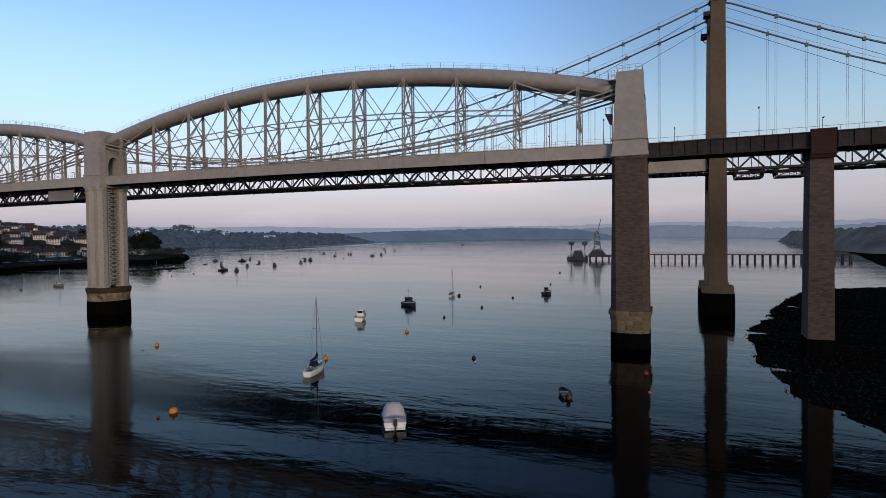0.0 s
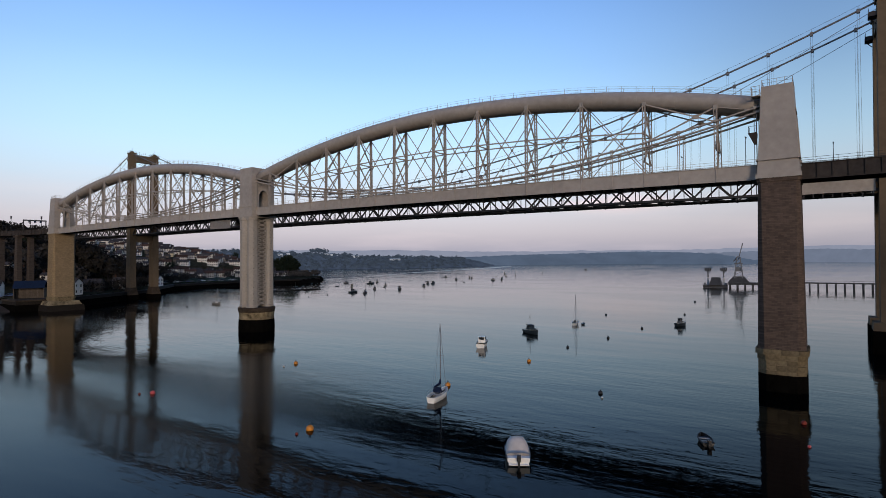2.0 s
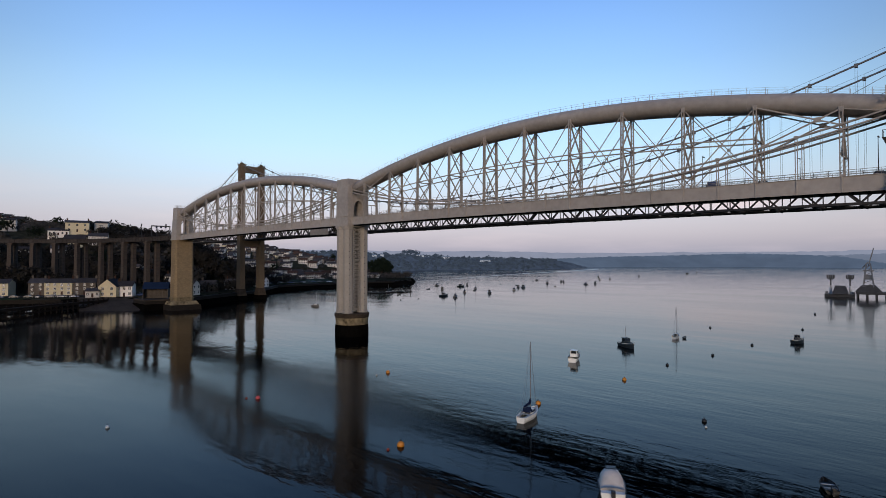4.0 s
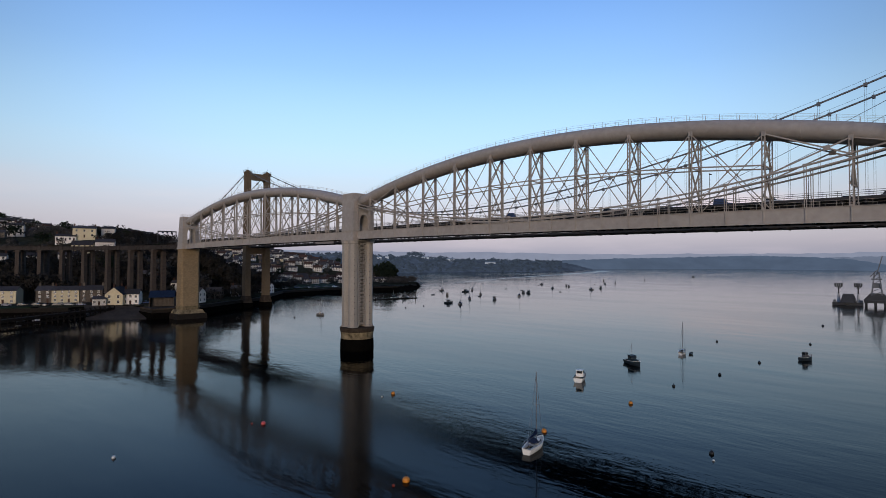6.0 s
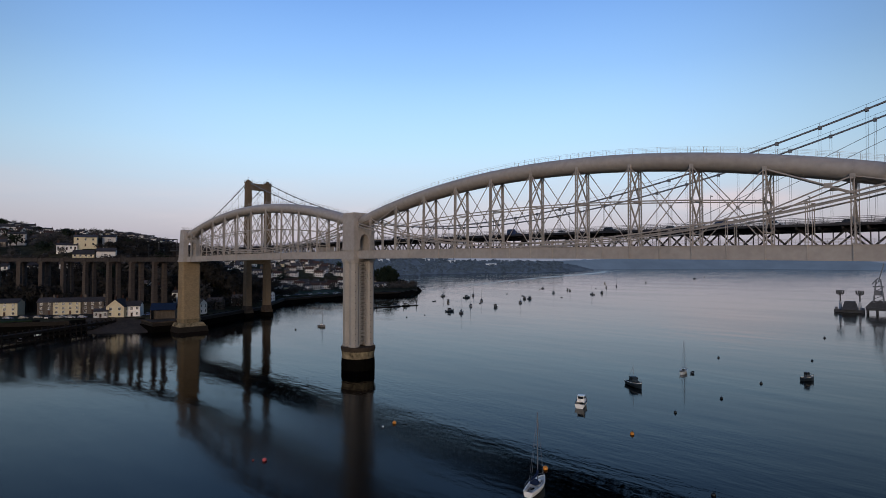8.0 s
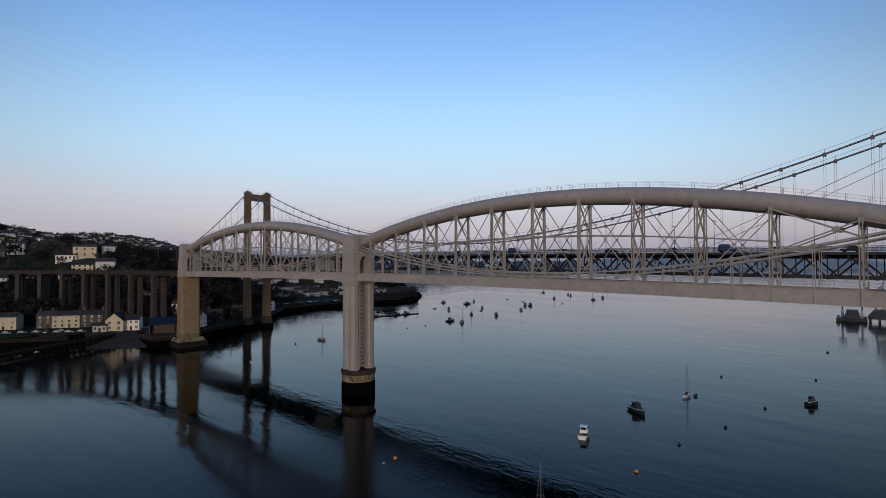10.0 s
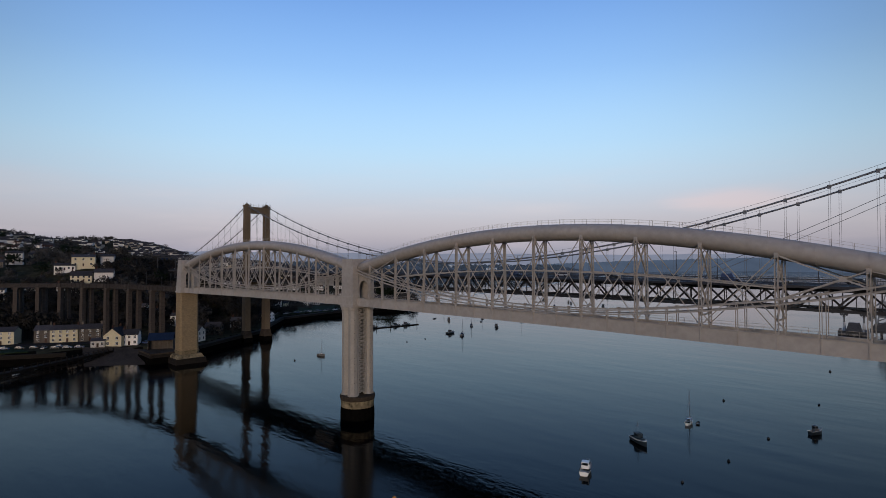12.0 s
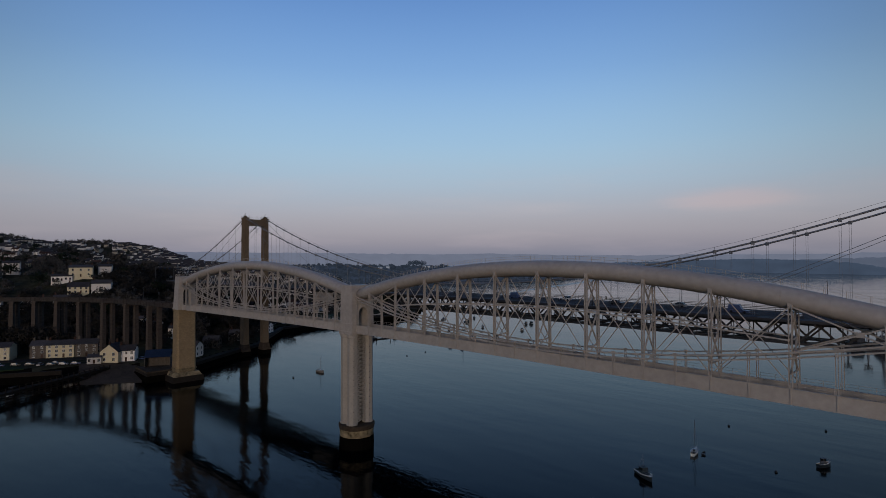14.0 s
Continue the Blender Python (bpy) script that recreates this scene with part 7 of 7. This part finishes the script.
for z in range(9, 27, 3):
    k0, k1 = 3.4 - (z - 9) * 0.11, 3.4 - (z - 6) * 0.11
    for sx in (-1, 1):
        s.beam((-6 + sx * k0, -k0, z), (-6 + sx * k1, k1, z + 3), 0.4)
        s.beam((-6 - k0, sx * k0, z), (-6 + k1, sx * k1, z + 3), 0.4)
s.beam((-6, 0, 26), (-2.4, 0, 40.5), 0.7)
s.beam((-10, 0, 24), (-6, 0, 29), 0.8)
s.box(-9.6, -2, 21.5, -2.6, 2, 22.5)
s.box(-8.6, -1.8, 15.0, -3.4, 1.8, 18.8)
part("crane_tower", s, PALE_STEEL, headp, "grey lattice crane tower")
for x in (-31, -18):
    s = Shape().tube((x, 0, 2.6), (x, 0, 9.5), 1.3, 0.8, n=8)
    mast = part("lamp_mast", s, material("pale_mast_paint", (0.42, 0.42, 0.43), 0.7), headp, "pale tapering mast with a dark lamp cluster")
    s = Shape().tube((x, 0, 9.5), (x, 0, 16), 0.5, n=8)
    s.box(x - 2.6, -1.2, 15.2, x + 2.6, 1.2, 16)
    for q in (-2.2, -0.7, 0.7, 2.2):
        s.box(x + q - 0.55, -0.8, 16, x + q + 0.55, 0.8, 18.4)
        s.tube((x, 0, 13.5), (x + q, 0, 15.4), 0.16, n=5)
    part("lamp_cluster", s, JETTY_M, mast, "dark cluster of floodlights")
    for q in (-2.6, 2.2):
        part("bollard_hut", Shape().box(x + q - 0.9, -2.6, 2.6, x + q + 0.9, -0.8, 4.6), PALE_STEEL, headp)

# ---------------------------------------------------------------- road bridge lamp columns
lamp = thing("street_lamp", "slim grey lamp column on the road bridge", "street lamp", group="bridge lamps")
part("column", Shape().tube((0, 0, 0), (0, 0, 8.4), 0.11, 0.06, n=6), STEEL, lamp)
part("lantern", Shape().box(-0.15, -1.3, 8.3, 0.15, 0.15, 8.5), STEEL, lamp)
first = True
x = -270.0
while x < 285:
    for side in (-1, 1):
        m = pose(x + 9 * side, axis_y(x + 9 * side) + side * (HALF_DECK + 3.1), DECK_T + deck_z(x) - 0.12, 0, 0, 0 if side > 0 else 180)
        if first:
            lamp.matrix_basis, first = m, False
        else:
            copy_thing(lamp, m)
    x += 37.0

# ---------------------------------------------------------------- weed-covered stones on the eastern mud
STONE_M = material("weedy_stones", (0.004, 0.0035, 0.003), 0.8, 0.5, 1.2, 0.3, tint=(0.009, 0.008, 0.006))
rs = random.Random(3)
s = Shape()
cnt = 0
while cnt < 5200:
    y = rs.uniform(-60, 130)
    x = table(E_SHORE, y) + rs.gauss(4, 9) / 0.85
    z = height(x, y)
    if z < -0.35 or z > 1.6:
        continue
    r = rs.uniform(0.06, 0.24)
    a = rs.uniform(0, 6.28)
    ring = [(x + r * rs.uniform(0.7, 1.3) * math.cos(a + k * 1.257), y + r * rs.uniform(0.7, 1.3) * math.sin(a + k * 1.257)) for k in range(5)]
    s.add([(px, py, z - 0.1) for px, py in ring] + [(x + (px - x) * 0.55, y + (py - y) * 0.55, z + r * rs.uniform(0.35, 0.7)) for px, py in ring],
          [(k, (k + 1) % 5, 5 + (k + 1) % 5, 5 + k) for k in range(5)] + [(5, 6, 7, 8, 9)])
    cnt += 1
tagged(new("shore_stones", s.mesh("shore_stones", STONE_M)), "dark weedy stones strewn along the mud's edge", "stones", kind="stuff")

# ---------------------------------------------------------------- cars on the road bridge
CAR_PAINTS = [material("car_paint_" + n, col, 0.35, 0.05, 1.0, 0.5, bump=0) for n, col in (("silver", (0.15, 0.15, 0.155)), ("black", (0.012, 0.012, 0.013)), ("white", (0.6, 0.6, 0.6)), ("blue", (0.03, 0.05, 0.12)))]
TYRE = material("tyre_rubber", (0.012, 0.012, 0.012), 0.85, 0.2, 3.0, 0.5, bump=0)


def car(m, paint, colour, van=False, where="on the road bridge deck", group="vehicles on the bridge"):
    th = thing("van" if van else "car", colour + (" delivery van " if van else " hatchback car ") + where, "van" if van else "car", m, group)
    L, hh = (5.2, 2.2) if van else (4.2, 1.45)
    body = Shape()
    body.hexa([(-L / 2, -0.86, 0.3), (L / 2, -0.86, 0.3), (L / 2, 0.86, 0.3), (-L / 2, 0.86, 0.3), (-L / 2 + 0.06, -0.84, 0.9), (L / 2 - 0.1, -0.84, 0.8), (L / 2 - 0.1, 0.84, 0.8), (-L / 2 + 0.06, 0.84, 0.9)])
    part("body", body, paint, th)
    k = L * (0.5 if van else 0.42)
    part("cabin", Shape().hexa([(-k, -0.8, 0.85), (L * 0.2, -0.8, 0.8), (L * 0.2, 0.8, 0.8), (-k, 0.8, 0.85), (-k + 0.35, -0.66, hh), (L * 0.05, -0.66, hh), (L * 0.05, 0.66, hh), (-k + 0.35, 0.66, hh)]), paint if van else GLASS, th)
    part("roof", Shape().box(-k + 0.33, -0.67, hh, L * 0.06, 0.67, hh + 0.05), paint, th)
    for x in (-L * 0.31, L * 0.31):
        for y in (-0.8, 0.8):
            part("wheel", Shape().tube((x, y - 0.1, 0.32), (x, y + 0.1, 0.32), 0.32, n=10), TYRE, th)


for i, (x, off, van) in enumerate(((128, -3.0, 0), (118, 3.0, 0), (104, -3.0, 0), (92, -3.0, 1), (74, 3.0, 0), (58, -3.0, 0), (36, 3.0, 0), (20, -3.0, 1), (-14, 3.0, 0), (-45, -3.0, 0), (-90, 3.0, 0), (170, -3.0, 0), (196, 3.0, 0))):
    car(pose(x, axis_y(x) + off, DECK_T + deck_z(x) - 0.04, 0, 0, 181 if off > 0 else 1), CAR_PAINTS[i % 4], ("silver", "black", "white", "dark blue")[i % 4], bool(van))

# cars parked along the waterfront road
for i, (x, y, turn) in enumerate(((-196.5, -51.0, 62), (-193.8, -46.2, 62), (-191.0, -41.5, 60), (-204.5, -58.5, 62), (-200.3, -55.0, 150), (-211, -70, 64), (-208, -64, 62), (-199.5, -48.5, 62), (-182, -12.5, 35))):
    car(pose(x, y, 5.02, 0, 0, turn), CAR_PAINTS[(1, 0, 3)[i % 3]], ("black", "silver", "dark blue")[i % 3], False, "parked on the waterfront road", "cars parked on the waterfront")

# cars parked by the riverside lawn
for i in range(14):
    x, y = -277.5 - (i % 2) * 3.2, 112 + 4.9 * i
    car(pose(x, y, 5.14, 0, 0, 84 + 7 * (i % 3)), CAR_PAINTS[(0, 1, 2, 0, 3)[i % 5]], ("silver", "black", "white", "silver", "dark blue")[i % 5], False, "parked by the riverside lawn", "cars parked by the lawn")

# low promenade wall before the lawn, and small boats lying off it
s = Shape()
pw = [(-199, -92), (-190, -78), (-184.5, -68), (-178.5, -56), (-176, -50)]
for a, b in zip(pw, pw[1:]):
    s.hexa([(a[0], a[1], 0.0), (b[0], b[1], 0.0), (b[0] - 1.0, b[1] + 0.5, 0.0), (a[0] - 1.0, a[1] + 0.5, 0.0), (a[0], a[1], 5.3), (b[0], b[1], 5.3), (b[0] - 1.0, b[1] + 0.5, 5.3), (a[0] - 1.0, a[1] + 0.5, 5.3)])
foot = Shape()
for a, b in zip(pw, pw[1:]):
    foot.hexa([(a[0] + 0.5, a[1] - 0.25, -0.5), (b[0] + 0.5, b[1] - 0.25, -0.5), (b[0] - 0.4, b[1] + 0.2, -0.5), (a[0] - 0.4, a[1] + 0.2, -0.5),
               (a[0] + 0.1, a[1] - 0.05, 3.3), (b[0] + 0.1, b[1] - 0.05, 3.3), (b[0] - 0.4, b[1] + 0.2, 3.3), (a[0] - 0.4, a[1] + 0.2, 3.3)])
solid("weed_band", foot, TIDE, "black weed along the foot of the promenade wall", "weed", kind="structure")
solid("promenade_wall", s, QUAY, "low stone promenade wall before the lawn", "wall", kind="structure")
dinghy("open_boat", "white open boat lying off the promenade wall", afloat(-172.5, -62.5, 150), 5.0, GEL, DECKM, False)
dinghy("dinghy", "dark dinghy lying off the promenade wall", afloat(-176.0, -68.0, 130), 4.2, BLACK, DARKHULL, True)
dinghy("dinghy", "small white dinghy beside the landing stage", afloat(-158.0, -71.0, 140), 3.6, GEL, DECKM, False)

# signal posts where the line leaves the bridge for the station
for x, y, h in ((-160.0, -7.4, 7.5), (-169.0, -9.0, 5.5), (-176.0, -14.5, 8.0)):
    th = thing("signal_post", "slim grey railway signal post on the viaduct", "signal post", pose(x, y, GT - 0.7), "railway signals")
    part("post", Shape().tube((0, 0, 0), (0, 0, h), 0.12, 0.09, n=6), STEEL, th)
    part("signal_head", Shape().box(-0.12, -0.3, h - 1.4, 0.14, 0.3, h - 0.1), BLACK, th, "black signal head")

# low mud spit across the mouth of the bay
s = Shape()
sp = [(-330, 326, 4), (-362, 410, 6), (-405, 516, 9), (-463, 658, 13), (-515, 817, 20), (-569, 1006, 30), (-665, 1304, 50), (-760, 1560, 70)]
rims = []
for x, y, w in sp:
    q = w / 2
    rims.append([(x - q * 0.85, y + q * 0.5, -0.6), (x - q * 0.7, y + q * 0.45, 0.12), (x + q * 0.7, y - q * 0.45, 0.12), (x + q * 0.85, y - q * 0.5, -0.6)])
s.loft(rims)
solid("mud_spit", s, material("wet_grey_mud", (0.035, 0.035, 0.036), 0.35, 0.3, 0.3, 0.05), "long low spit of wet mud across the bay", "mud bank", kind="structure")
